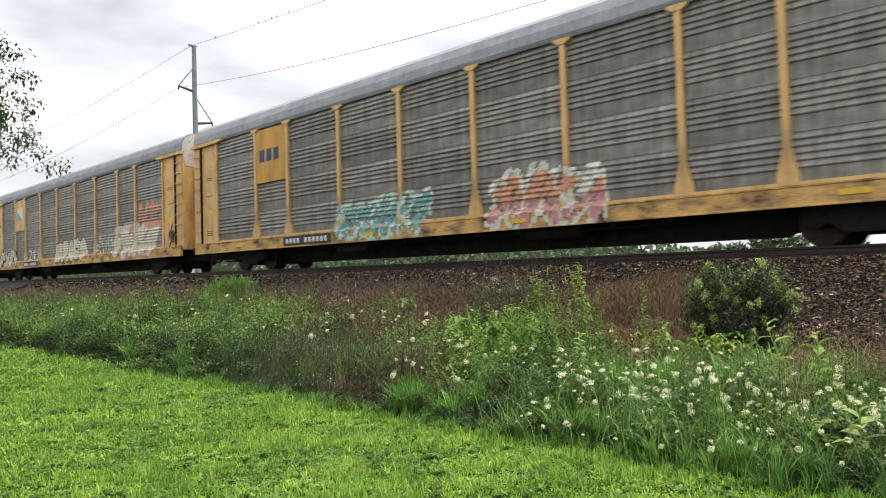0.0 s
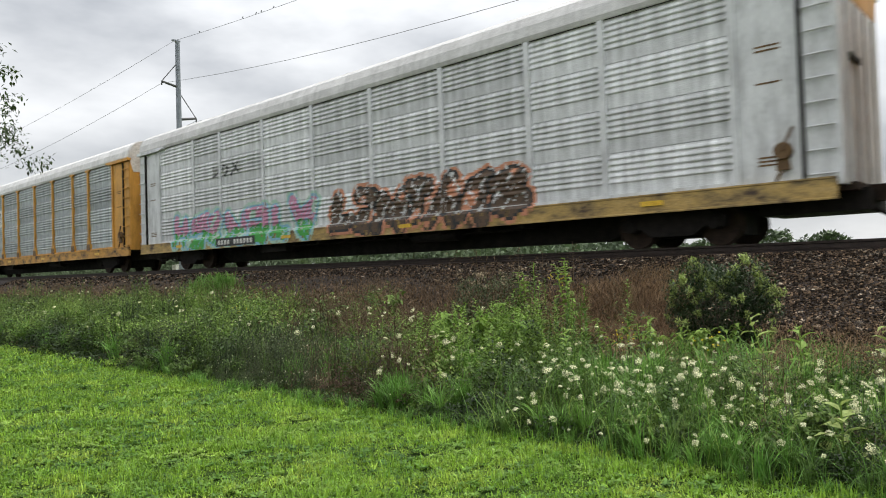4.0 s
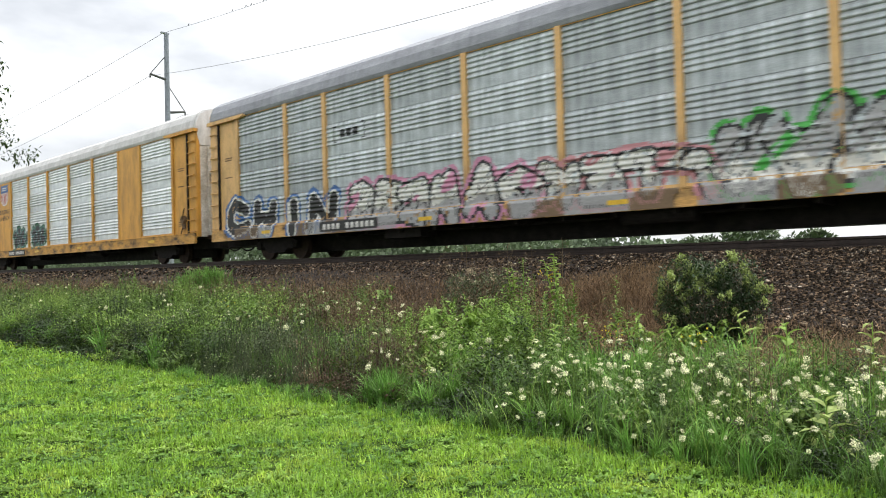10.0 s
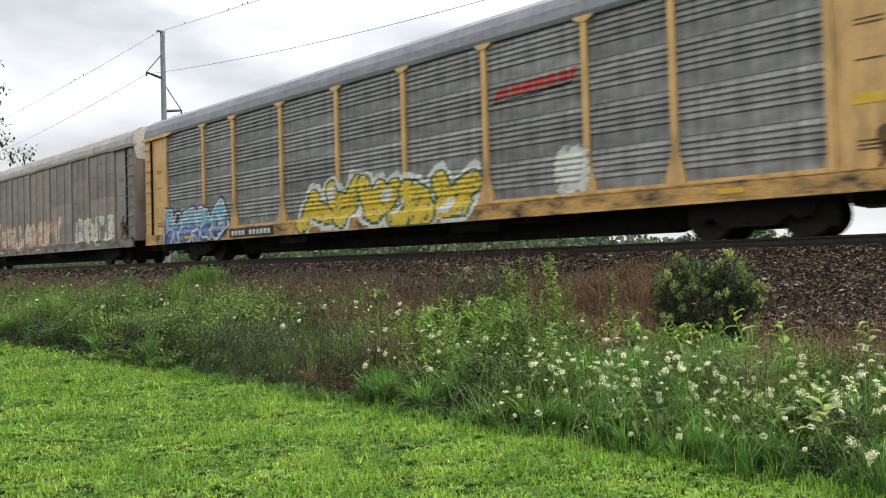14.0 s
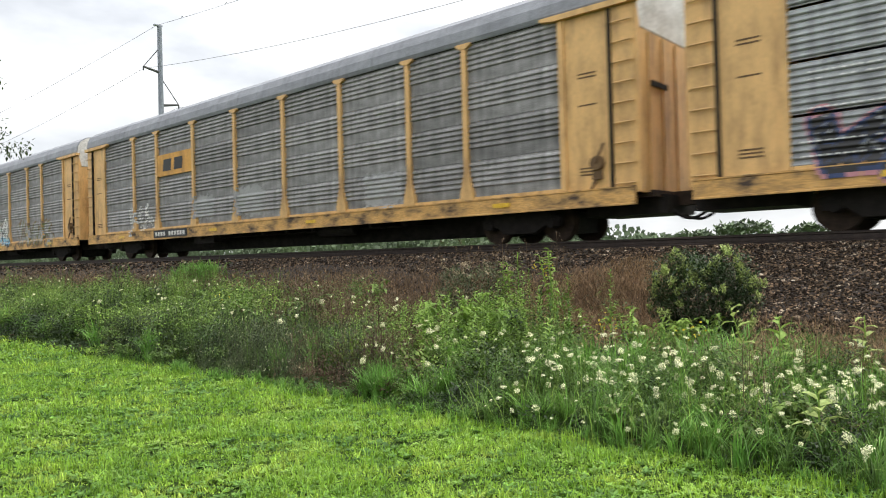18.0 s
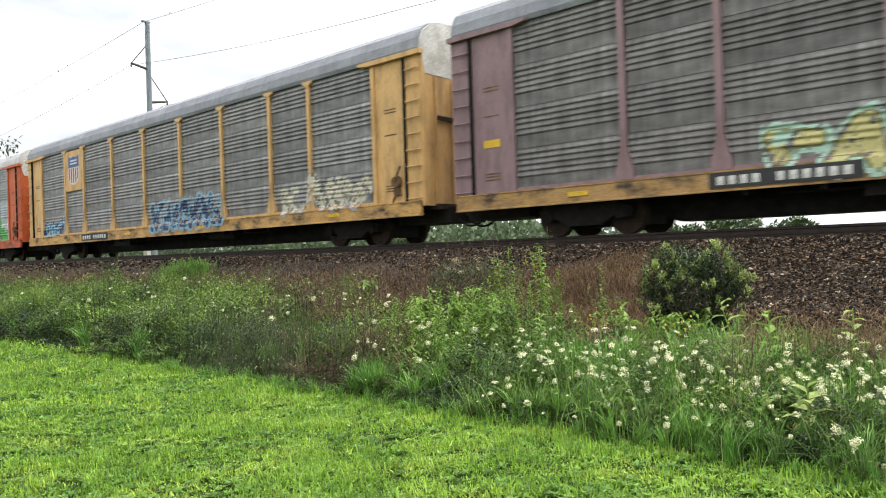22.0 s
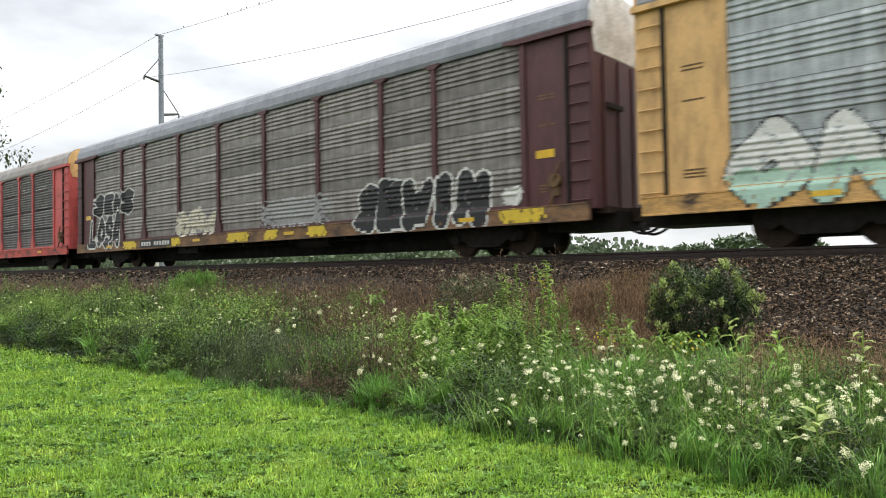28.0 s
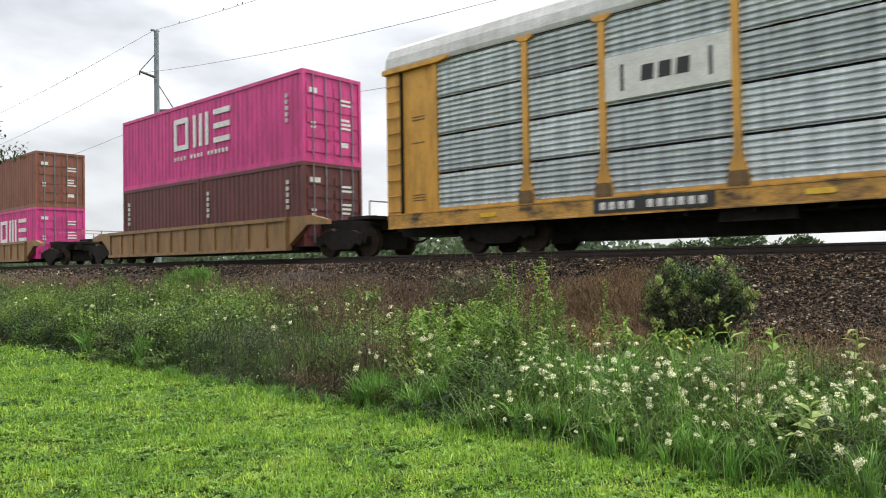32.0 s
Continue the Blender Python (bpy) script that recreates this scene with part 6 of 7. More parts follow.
    # feathery sheaves
    sheaves = [feather(i) for i in (11, 12, 13)] + [feather(14, 9, 30, 0.05, 0.008, 0.3)]
    for bag, n, x0, x1, y0, y1, lift, wide in (("mid", 340, -26, -9.6, 5.8, 10.4, 1.1, 1.0), ("green", 240, -20, -9.5, 5.4, 8.5, 1.0, 1.1), ("mid", 150, -9.6, -4.8, 5.5, 8.4, 0.8, 0.9), ("fresh", 140, -4.8, 1.0, 5.4, 7.3, 0.95, 0.9),
                                               ("mid", 240, -46, -22, 5.6, 9.0, 1.1, 1.3), ("light", 60, -22, -10, 6.0, 9.0, 1.0, 0.9)):
        x, y = spots(n, x0, x1, y0, y1, lambda x, y: 1 - brown(x, y))
        plant(bag, sheaves, x, y, np.maximum(canopy(x, y), 0.2) * lift * rng.uniform(0.7, 1.3, len(x)), wide)
    # dark asters along the lawn
    masses = [feather(i, 16, 22, 0.05, 0.012, 0.42) for i in (21, 22, 23)]
    x, y = spots(420, -15.5, -5.8, 5.2, 7.2, aster)
    plant("blue", masses, x, y, np.maximum(canopy(x, y), 0.3) * rng.uniform(0.75, 1.15, len(x)), 1.1)
    # dry stalks with seed heads
    stalks = [dead_stalk(i) for i in (31, 32, 33)]
    x, y = spots(1500, -13.5, -5.8, 5.3, 10.2, lambda x, y: np.clip(brown(x, y) - 0.15, 0, 1))
    plant("dry", stalks, x, y, np.maximum(canopy(x, y), 0.35) * rng.uniform(0.75, 1.3, len(x)))
    for n, x0, x1, y0, y1, h0, h1 in ((520, -34, -11, 8.8, 11.2, 0.35, 0.75), (80, -11, -7, 9.6, 11.8, 0.4, 0.9), (140, -2.4, 1.5, 5.4, 9.2, 0.25, 0.5), (30, -4.8, -2.5, 9.4, 11.0, 0.15, 0.35)):
        x, y = spots(n, x0, x1, y0, y1)
        plant("dry", stalks, x, y, rng.uniform(h0, h1, n), base=np.maximum(ground_z(y), ballast_z(y) - 0.02))
    # tufts of long grass
    tufts = [tuft(i) for i in (41, 42, 43)] + [tuft(44, 36, 0.6, 1.1)]
    for bag, n, x0, x1, y0, y1, h0, h1 in (("blades", 26, -6.2, -5.1, 5.35, 5.9, 0.34, 0.55), ("blades", 50, -4.3, -2.1, 6.6, 8.5, 0.42, 0.75), ("blades", 40, -2.4, 1.2, 7.2, 8.6, 0.3, 0.5), ("blades", 90, -4.4, 1.2, 5.2, 6.6, 0.26, 0.5), ("fresh", 90, -4.4, 1.2, 5.2, 6.8, 0.26, 0.5), ("blades", 40, -2.2, 1.0, 6.4, 7.6, 0.35, 0.6),
                                           ("blades", 60, -9.0, -5.0, 5.9, 7.4, 0.35, 0.6), ("blades", 120, -24, -10, 5.5, 9.2, 0.5, 0.9), ("light", 14, -7.8, -6.8, 6.2, 7.1, 0.5, 0.75), ("blades", 110, -12, 1.2, 5.12, 5.4, 0.14, 0.26)):
        x, y = spots(n, x0, x1, y0, y1)
        plant(bag, tufts, x, y, rng.uniform(h0, h1, n), 0.95, 0.12)
    # single long arching stems at the front
    n = 700
    x, y = spots(n, -4.6, 1.3, 5.15, 6.8)
    h = rng.uniform(0.25, 0.6, n)
    bags["blades"].append(scatter(ARC, ARC_F, np.stack([x, y, ground_z(y)], -1), rng.uniform(0, 6.28, n), np.stack([rng.uniform(0.004, 0.009, n), h * rng.uniform(0.6, 2.2, n), h], -1), rng.uniform(-1.0, 0.6, n)))
    # pale bent stalks in the grass
    n = 420
    x, y = spots(n, -4.4, 1.0, 5.15, 7.2)
    h = rng.uniform(0.3, 0.62, n)
    bags["light"].append(scatter(ARC, ARC_F, np.stack([x, y, ground_z(y)], -1), rng.uniform(0, 6.28, n), np.stack([rng.uniform(0.003, 0.006, n), h * rng.uniform(0.8, 2.0, n), h], -1), rng.uniform(-0.7, 0.4, n)))
    # brambles and other broad leaves
    brs = [bramble(i) for i in (51, 52, 53)]
    for bag, n, x0, x1, y0, y1, h0, h1 in (("mid", 9, -6.4, -5.0, 5.9, 6.6, 0.35, 0.5), ("spire", 12, -7.2, -5.6, 7.4, 8.6, 0.6, 0.85), ("mid", 26, -12.4, -9.6, 5.2, 5.7, 0.22, 0.34), ("light", 9, -4.2, -3.2, 7.9, 8.6, 0.4, 0.6),
                                           ("mid", 40, -20, -10, 6.5, 9.5, 0.5, 0.8), ("mid", 6, -12.9, -11.9, 7.4, 8.6, 0.6, 0.8), ("mid", 24, -4.5, 0.8, 5.3, 7.0, 0.3, 0.45)):
        x, y = spots(n, x0, x1, y0, y1)
        plant(bag, brs, x, y, rng.uniform(h0, h1, n), 1.0, 0.1)
    # leafy clumps that stand out of the rest
    for bag, n, x0, x1, y0, y1, wide, high, leaves, size in (("mid", 66, -28, -10.5, 5.7, 10.0, 0.4, 0.8, 420, 0.075), ("light", 34, -28, -11.5, 5.9, 9.8, 0.3, 0.72, 300, 0.075), ("spire", 20, -20, -10.5, 5.8, 8.6, 0.3, 0.75, 300, 0.07), ("green", 24, -22, -8.5, 5.5, 8.0, 0.4, 0.7, 420, 0.07),
                                                              ("spire", 12, -8.0, -5.0, 6.4, 8.6, 0.26, 0.8, 260, 0.055), ("green", 10, -7.6, -4.6, 6.0, 8.0, 0.3, 0.6, 320, 0.05), ("fresh", 12, -4.4, 0.6, 5.6, 7.0, 0.22, 0.5, 260, 0.05)):
        for _ in range(n):
            x, y = rng.uniform(x0, x1), rng.uniform(y0, y1)
            k = rng.uniform(0.7, 1.25)
            d = rng.normal(size=(leaves, 3))
            d /= np.linalg.norm(d, axis=1)[:, None]
            lobes = 1 + 0.3 * np.sin(5 * np.arctan2(d[:, 1], d[:, 0]) + 7 * x) * np.cos(4 * d[:, 2])
            q = (rng.uniform(0.7, 1.05, leaves) * lobes)[:, None]
            pos = np.array([x, y, float(ground_z(y)) + high * k * 0.5]) + d * q * np.array([wide * k, wide * k, high * k * 0.5])
            pos[:, 2] = np.maximum(pos[:, 2], float(ground_z(y)) + 0.03)
            s = size * rng.uniform(0.6, 1.3, leaves)
            bags[bag].append(scatter(LEAF, LEAF_F, pos, np.arctan2(-d[:, 0], d[:, 1]) + rng.normal(0, 0.6, leaves), np.stack([s * 0.45, s, s], -1), rng.uniform(-0.6, 0.7, leaves)))
    # a fresh tuft of grass at the foot of the stones
    n = 1300
    x, y = rng.normal(-20.4, 0.55, n), rng.normal(11.5, 0.2, n)
    h = rng.uniform(0.18, 0.5, n)
    bags["blades"].append(scatter(ARC, ARC_F, np.stack([x, y, ballast_z(y) - 0.02], -1), rng.uniform(0, 6.28, n), np.stack([rng.uniform(0.012, 0.022, n), h, h], -1), rng.uniform(-0.5, 0.5, n)))
    # dead grass and thatch over the lower part of the slope
    n = 90000
    x = np.concatenate([rng.uniform(-50, -14, n // 3), rng.uniform(-14, -4.6, n // 3), rng.normal(-5.9, 0.8, n // 3)])
    y = np.concatenate([rng.uniform(9.3, 12.6, n // 3), rng.uniform(9.2, 12.5, n // 3), rng.uniform(9.0, 12.7, n // 3)])
    keep = (y < litter_top(x, y) + 0.2 * rng.normal(size=n)) & (x < -4.55)
    x, y = x[keep], y[keep]
    n = len(x)
    # litter round the shrub
    m = 9000
    x, y = np.concatenate([x, rng.uniform(-4.8, 2.0, m)]), np.concatenate([y, rng.uniform(7.7, 10.3, m)])
    n += m
    h = rng.uniform(0.06, 0.24, n) * np.clip((12.6 - y) / 1.6, 0.4, 1)
    wid = np.where(x < -14, 0.022, 0.010) * rng.uniform(0.6, 1.3, n)
    pos = np.stack([x, y, np.maximum(ballast_z(y), ground_z(y)) - 0.01], -1)
    sizes = np.stack([wid, h * 2.6, h], -1)
    tone = wave(x, y, 1.3, 2.2) + 0.7 * rng.normal(size=n) + 1.0 * hump(x, y, -5.8, 12.0, 1.3, 0.8)
    turn, tip = rng.uniform(0, 6.28, n), rng.uniform(-1.4, 0.4, n)
    pale = tone > 0.75
    rust = scatter(BLADE, BLADE_F, pos[~pale], turn[~pale], sizes[~pale], tip[~pale])
    straw = scatter(BLADE, BLADE_F, pos[pale], turn[pale], sizes[pale], tip[pale])
    for name, pieces, mat, words in (("rusty_grass", [rust], "rust_grass", "reddish brown dead grass along the ballast"), ("leafy_weeds", bags["green"], "weed", "dense dark green leafy weeds, partly darkened to stand for shade"),
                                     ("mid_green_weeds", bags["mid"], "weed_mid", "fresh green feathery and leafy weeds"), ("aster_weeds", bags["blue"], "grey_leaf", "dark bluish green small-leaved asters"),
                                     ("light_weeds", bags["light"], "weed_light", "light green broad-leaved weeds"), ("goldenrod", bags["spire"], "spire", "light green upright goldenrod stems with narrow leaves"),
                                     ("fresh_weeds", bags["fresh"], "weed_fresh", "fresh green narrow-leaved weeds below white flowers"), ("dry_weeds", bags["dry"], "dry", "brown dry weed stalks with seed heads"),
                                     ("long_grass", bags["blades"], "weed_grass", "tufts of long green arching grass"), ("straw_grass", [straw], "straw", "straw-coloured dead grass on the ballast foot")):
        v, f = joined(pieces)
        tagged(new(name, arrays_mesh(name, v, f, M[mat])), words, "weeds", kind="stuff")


weeds()


def umbels():
    """White flower heads of wild carrot on thin stems: open ones, side-on ones and closed greenish ones."""
    hr = random.Random(31)
    kinds = []
    for variant in range(5):
        tv, tf = [], []
        closed = variant == 4
        for i in range(34):
            ring = math.sqrt((i + 0.5) / 34) * hr.uniform(0.8, 1.12)
            a = i * 2.4
            cz = (0.55 + 0.5 * ring * ring if closed else (0.35 if variant < 3 else 0.8) * (1 - ring * ring)) + hr.gauss(0, 0.07)
            if closed:
                ring *= 0.62
            c = Vector((ring * math.cos(a), ring * math.sin(a), cz))
            q = Vector((c.x + hr.gauss(0, 0.35), c.y + hr.gauss(0, 0.35), 1.0)).to_track_quat("Z", "Y")
            o = len(tv)
            w = hr.uniform(0.09, 0.17)
            for ax, ay in ((-1, -1), (1, -1), (1, 1), (-1, 1)):
                tv.append(tuple(c + q @ Vector((ax * w, ay * w, hr.uniform(-0.06, 0.06)))))
            tf.append((o, o + 1, o + 2, o + 3))
        kinds.append((tv, tf))
    sv = [(-0.5, 0, -1), (0.5, 0, -1), (0.5, 0, 0), (-0.5, 0, 0)]
    heads, green_heads, stems = [], [], []
    # most heads stand in clusters
    cx = -0.6 - 3.4 * rng.random(60) ** 1.2
    cy = 5.3 + 1.7 * rng.random(60)
    pick = rng.integers(0, 60, 360)
    groups = [(cx[pick] + rng.normal(0, 0.3, 360), np.maximum(cy[pick] + rng.normal(0, 0.25, 360), 5.2), 0.28, 0.66, 0.016, 0.042)]
    for n, x0, x1, y0, y1, h0, h1, r0, r1 in ((80, -4.2, 1.2, 5.2, 7.0, 0.2, 0.6, 0.012, 0.036), (80, -6.6, -3.8, 5.5, 7.4, 0.35, 0.75, 0.016, 0.042), (22, -9.5, -6.6, 5.6, 8.2, 0.6, 0.95, 0.02, 0.045),
                                              (26, -16, -9, 5.6, 9.4, 0.6, 0.9, 0.02, 0.045), (40, -24, -12, 9.2, 10.4, 0.4, 0.7, 0.02, 0.04), (60, -34, -14, 5.6, 9.6, 0.6, 1.0, 0.025, 0.05)):
        groups.append((rng.uniform(x0, x1, n), rng.uniform(y0, y1, n), h0, h1, r0, r1))
    for x, y, h0, h1, r0, r1 in groups:
        n = len(x)
        h = rng.uniform(h0, h1, n) * np.clip((y - 4.75) / 0.9, 0.5, 1)
        z = ground_z(y) + h
        r = r0 + (r1 - r0) * rng.random(n) ** 1.4
        which = rng.choice(5, n, p=(0.19, 0.19, 0.18, 0.18, 0.26))
        for j, (tv, tf) in enumerate(kinds):
            m = which == j
            c = int(m.sum())
            rr = r[m] * (0.62 if j == 4 else 1.0)
            (green_heads if j == 4 else heads).append(scatter(tv, tf, np.stack([x, y, z], -1)[m], rng.uniform(-0.2, 1.5, c), rr, rng.uniform(0.0, 1.35, c)))
        stems.append(scatter(sv, [(0, 1, 2, 3)], np.stack([x, y, z], -1), rng.uniform(0, 6.28, n), np.stack([np.full(n, 0.004), h, h], -1), rng.uniform(-0.6, 0.6, n)))
    for name, pieces, mat, words in (("white_flower_heads", heads, "petal", "flat creamy white flower heads among the weeds"), ("green_flower_heads", green_heads, "bud", "closed pale green flower heads on thin stems"),
                                     ("flower_stems", stems, "weed_mid", "thin green stems below the white flowers")):
        v, f = joined(pieces)
        tagged(new(name, arrays_mesh(name, v, f, M[mat])), words, "flowers", kind="stuff")
    # tiny white asters near the lawn's edge
    n = 1500
    x, y = rng.uniform(-14, -5.0, n), rng.uniform(5.2, 7.0, n)
    m = rng.random(n) < 0.15 + aster(x, y)
    x, y = x[m], y[m]
    n = len(x)
    z = ground_z(y) + np.maximum(canopy(x, y), 0.3) * rng.uniform(0.45, 1.15, n)
    v, f = scatter(sv, [(0, 1, 2, 3)], np.stack([x, y, z], -1), rng.uniform(0, 6.28, n), np.full(n, 0.011), rng.uniform(0, 1.5, n))
    tagged(new("aster_flowers", arrays_mesh("aster_flowers", v, f, M["petal"])), "tiny white aster blossoms on dark weeds", "flowers", kind="stuff")
    n = 110
    c = rng.integers(0, 7, n)
    cx = np.array([-11.9, -6.35, -6.15, -4.35, -4.2, -3.0, -0.9])[c] + rng.normal(0, 0.07, n)
    cy = np.array([7.2, 9.4, 9.4, 8.0, 7.6, 7.2, 7.6])[c] + rng.normal(0, 0.07, n)
    cz = np.array([0.95, 1.42, 1.36, 0.75, 0.7, 0.75, 0.9])[c] + rng.normal(0, 0.05, n)
    v, f = scatter(sv, [(0, 1, 2, 3)], np.stack([cx, cy, cz], -1), rng.uniform(0, 6.28, n), np.full(n, 0.018), rng.uniform(0, 1.5, n))
    tagged(new("yellow_flowers", arrays_mesh("yellow_flowers", v, f, M["yellow_petal"])), "small yellow blossoms among the green weeds", "flowers", kind="stuff")


umbels()


def leaf_cloud(centres, radii, count, size, slim, seed, shell=0.5):
    """Leaves scattered through overlapping blobs, more of them towards the outside."""
    r = np.random.default_rng(seed)
    which = r.integers(0, len(centres), count)
    d = r.normal(size=(count, 3))
    d /= np.linalg.norm(d, axis=1)[:, None]
    rad = shell + (1 - shell) * r.random(count) ** 0.5
    p = np.asarray(centres)[which] + d * np.asarray(radii)[which] * rad[:, None]
    s = size * r.uniform(0.6, 1.3, count)
    return scatter(LEAF, LEAF_F, p, r.uniform(0, 6.28, count), np.stack([s * slim, s, s], -1), r.uniform(-0.7, 1.3, count))


def shrub():
    thing = new("shrub")
    thing.location = (-3.55, 9.0, 0.38)
    thing.scale = (0.92, 0.92, 0.94)
    tagged(thing, "dark green rounded shrub with pale green shoot tips", "shrub")
    r = random.Random(3)
    for i in range(9):
        a = i * 0.7
        s = Shape().tube((0.04 * math.cos(a), 0.04 * math.sin(a), -0.05), (0.45 * math.cos(a), 0.4 * math.sin(a), 0.75 + 0.2 * r.random()), 0.018, 0.006, 6)
        part("stem", s.mesh("stem", M["bark"]), thing, "brown woody stem")
    cs, rs = [(0, 0, 0.62), (-0.42, 0, 0.78), (0.40, 0, 0.82), (-0.22, 0.1, 0.95), (0.12, -0.1, 0.9), (0.5, 0.05, 0.6), (-0.5, 0, 0.5), (0.0, 0, 0.3), (0.0, -0.25, 0.18), (0.35, -0.1, 0.2), (-0.35, -0.1, 0.2)], \
             [(0.6, 0.55, 0.5), (0.34, 0.34, 0.42), (0.34, 0.34, 0.45), (0.3, 0.3, 0.3), (0.34, 0.3, 0.28), (0.28, 0.3, 0.3), (0.25, 0.3, 0.3), (0.4, 0.4, 0.3), (0.3, 0.3, 0.22), (0.2, 0.2, 0.2), (0.2, 0.2, 0.2)]
    cs = [(x * 1.08, y, z * 1.08) for x, y, z in cs]
    cs, rs = cs + cs[:1] * 2, rs + rs[:1] * 2
    v, f = leaf_cloud(cs, rs, 19000, 0.046, 0.45, 11, 0.15)
    part("foliage", arrays_mesh("foliage", v, f, M["shrub"]), thing)
    tips_c, tips_r = [], []
    for i in range(84):
        x = r.uniform(-0.72, 0.8)
        top = 1.08 + 0.24 * math.exp(-((x + 0.4) / 0.16) ** 2) + 0.28 * math.exp(-((x - 0.34) / 0.15) ** 2) - 0.6 * max(0, abs(x) - 0.45)
        down = r.random() ** 5
        tips_c.append((x, -0.62 * math.sqrt(down) * math.sqrt(max(0.05, 1 - (x / 0.85) ** 2)) + r.uniform(-0.05, 0.25) * (1 - down), top - 0.12 * r.random() - 0.75 * down))
        tips_r.append((0.05, 0.05, 0.065))
    v, f = leaf_cloud(tips_c, tips_r, 4200, 0.046, 0.42, 12, 0.2)
    part("young_growth", arrays_mesh("young_growth", v, f, M["tip"]), thing, "pale yellow-green young shoot tips")


shrub()


def joe_pye():
    thing = new("flowering_weed_bush")
    thing.location = (-7.35, 9.0, 0.33)
    tagged(thing, "grey-green bushy weed with faded brown flower heads", "weed bush")
    v, f = leaf_cloud([(0, 0, 0.6), (0.35, 0, 0.75), (-0.35, 0, 0.7)], [(0.6, 0.4, 0.5), (0.35, 0.3, 0.4), (0.35, 0.3, 0.4)], 2300, 0.07, 0.3, 21, 0.4)
    part("foliage", arrays_mesh("foliage", v, f, M["grey_leaf"]), thing)
    for i in range(8):
        s = Shape().tube((0.03 * i - 0.1, 0, -0.05), (0.15 * i - 0.55, 0.1 * math.sin(i), 0.9), 0.01, 0.005, 5)
        part("stem", s.mesh("stem", M["dry"]), thing)
    r = random.Random(5)
    cs = [(r.uniform(-0.6, 0.65), r.uniform(-0.3, 0.3), r.uniform(0.95, 1.22)) for _ in range(22)]
    v, f = leaf_cloud(cs, [(0.07, 0.07, 0.05)] * 22, 700, 0.025, 0.8, 22, 0.1)
    tagged(part("inflorescence", arrays_mesh("inflorescence", v, f, M["seed"]), thing), "faded buff flower heads", kind="stuff")


joe_pye()


def leafy_plant(name, words, at, height, leaf_len, leaf_w, count, mat, seed, lean=0.0, stems=1):
    """A single plant with a stem and separate large leaves."""
    r = random.Random(seed)
    thing = new(name)
    thing.location = at
    thing.rotation_euler = (0, lean, r.uniform(0, 6.28) if not lean else 0)
    tagged(thing, words, "plant")
    me = kept(("leaf", leaf_len, leaf_w, mat), lambda: mesh_of("leaf", [(0, 0, 0), (leaf_w * 0.5, leaf_len * 0.3, 0.02), (0, leaf_len * 0.35, 0.0), (-leaf_w * 0.5, leaf_len * 0.3, 0.02),
                                                                      (leaf_w * 0.42, leaf_len * 0.68, 0.0), (0, leaf_len * 0.7, -0.02), (-leaf_w * 0.42, leaf_len * 0.68, 0.0), (0, leaf_len, -0.07)],
                                                              [(0, 1, 2), (0, 2, 3), (1, 4, 5, 2), (3, 2, 5, 6), (4, 7, 5), (6, 5, 7)], M[mat], None, True))
    for sidx in range(stems):
        top = Vector((r.uniform(-0.25, 0.25) * (stems > 1), r.uniform(-0.25, 0.25) * (stems > 1), height * r.uniform(0.85, 1.0)))
        stem = part("stem", Shape().tube((0, 0, -0.05), top, 0.012, 0.005, 6).mesh("stem", M["weed_light"]), thing)
        for i in range(count):
            u = 0.2 + 0.8 * (i + 0.5) / count
            leaf = part("leaf", me, stem, "", top * u)
            leaf.rotation_euler = (r.uniform(0.0, 0.75), r.uniform(-0.2, 0.2), i * 2.4 + r.uniform(-0.4, 0.4))
            sc = r.uniform(0.7, 1.1) * (1.15 - 0.5 * u)
            leaf.scale = (sc, sc, sc)


leafy_plant("milkweed_plant", "light green milkweed with broad oval leaves", (-2.2, 7.0, 0.1), 1.0, 0.25, 0.12, 14, "tip", 1, -0.3)
leafy_plant("milkweed_plant", "light green milkweed with broad oval leaves", (-2.1, 7.2, 0.12), 0.95, 0.22, 0.11, 13, "weed_light", 2)
leafy_plant("milkweed_plant", "light green milkweed with broad oval leaves", (-1.42, 5.75, 0.0), 0.56, 0.24, 0.12, 10, "tip", 3)
leafy_plant("milkweed_plant", "yellowish green milkweed beside the ballast slope", (-1.52, 7.9, 0.2), 0.82, 0.2, 0.09, 12, "tip", 4)
leafy_plant("tree_sapling", "light green leafy sapling beside the ballast", (-6.1, 9.55, 0.42), 1.28, 0.16, 0.08, 24, "weed_light", 5, 0, 3)
leafy_plant("tree_sapling", "light green leafy sapling among the weeds", (-6.75, 9.3, 0.4), 1.2, 0.17, 0.05, 26, "weed_light", 6, 0, 3)
leafy_plant("tree_sapling", "light green leafy sapling among the weeds", (-4.2, 8.2, 0.22), 0.72, 0.15, 0.08, 14, "weed_light", 7, 0, 3)
leafy_plant("tree_sapling", "light green leafy sapling at the foot of the stones", (-4.95, 8.7, 0.28), 0.62, 0.13, 0.04, 18, "weed_light", 8, 0, 2)


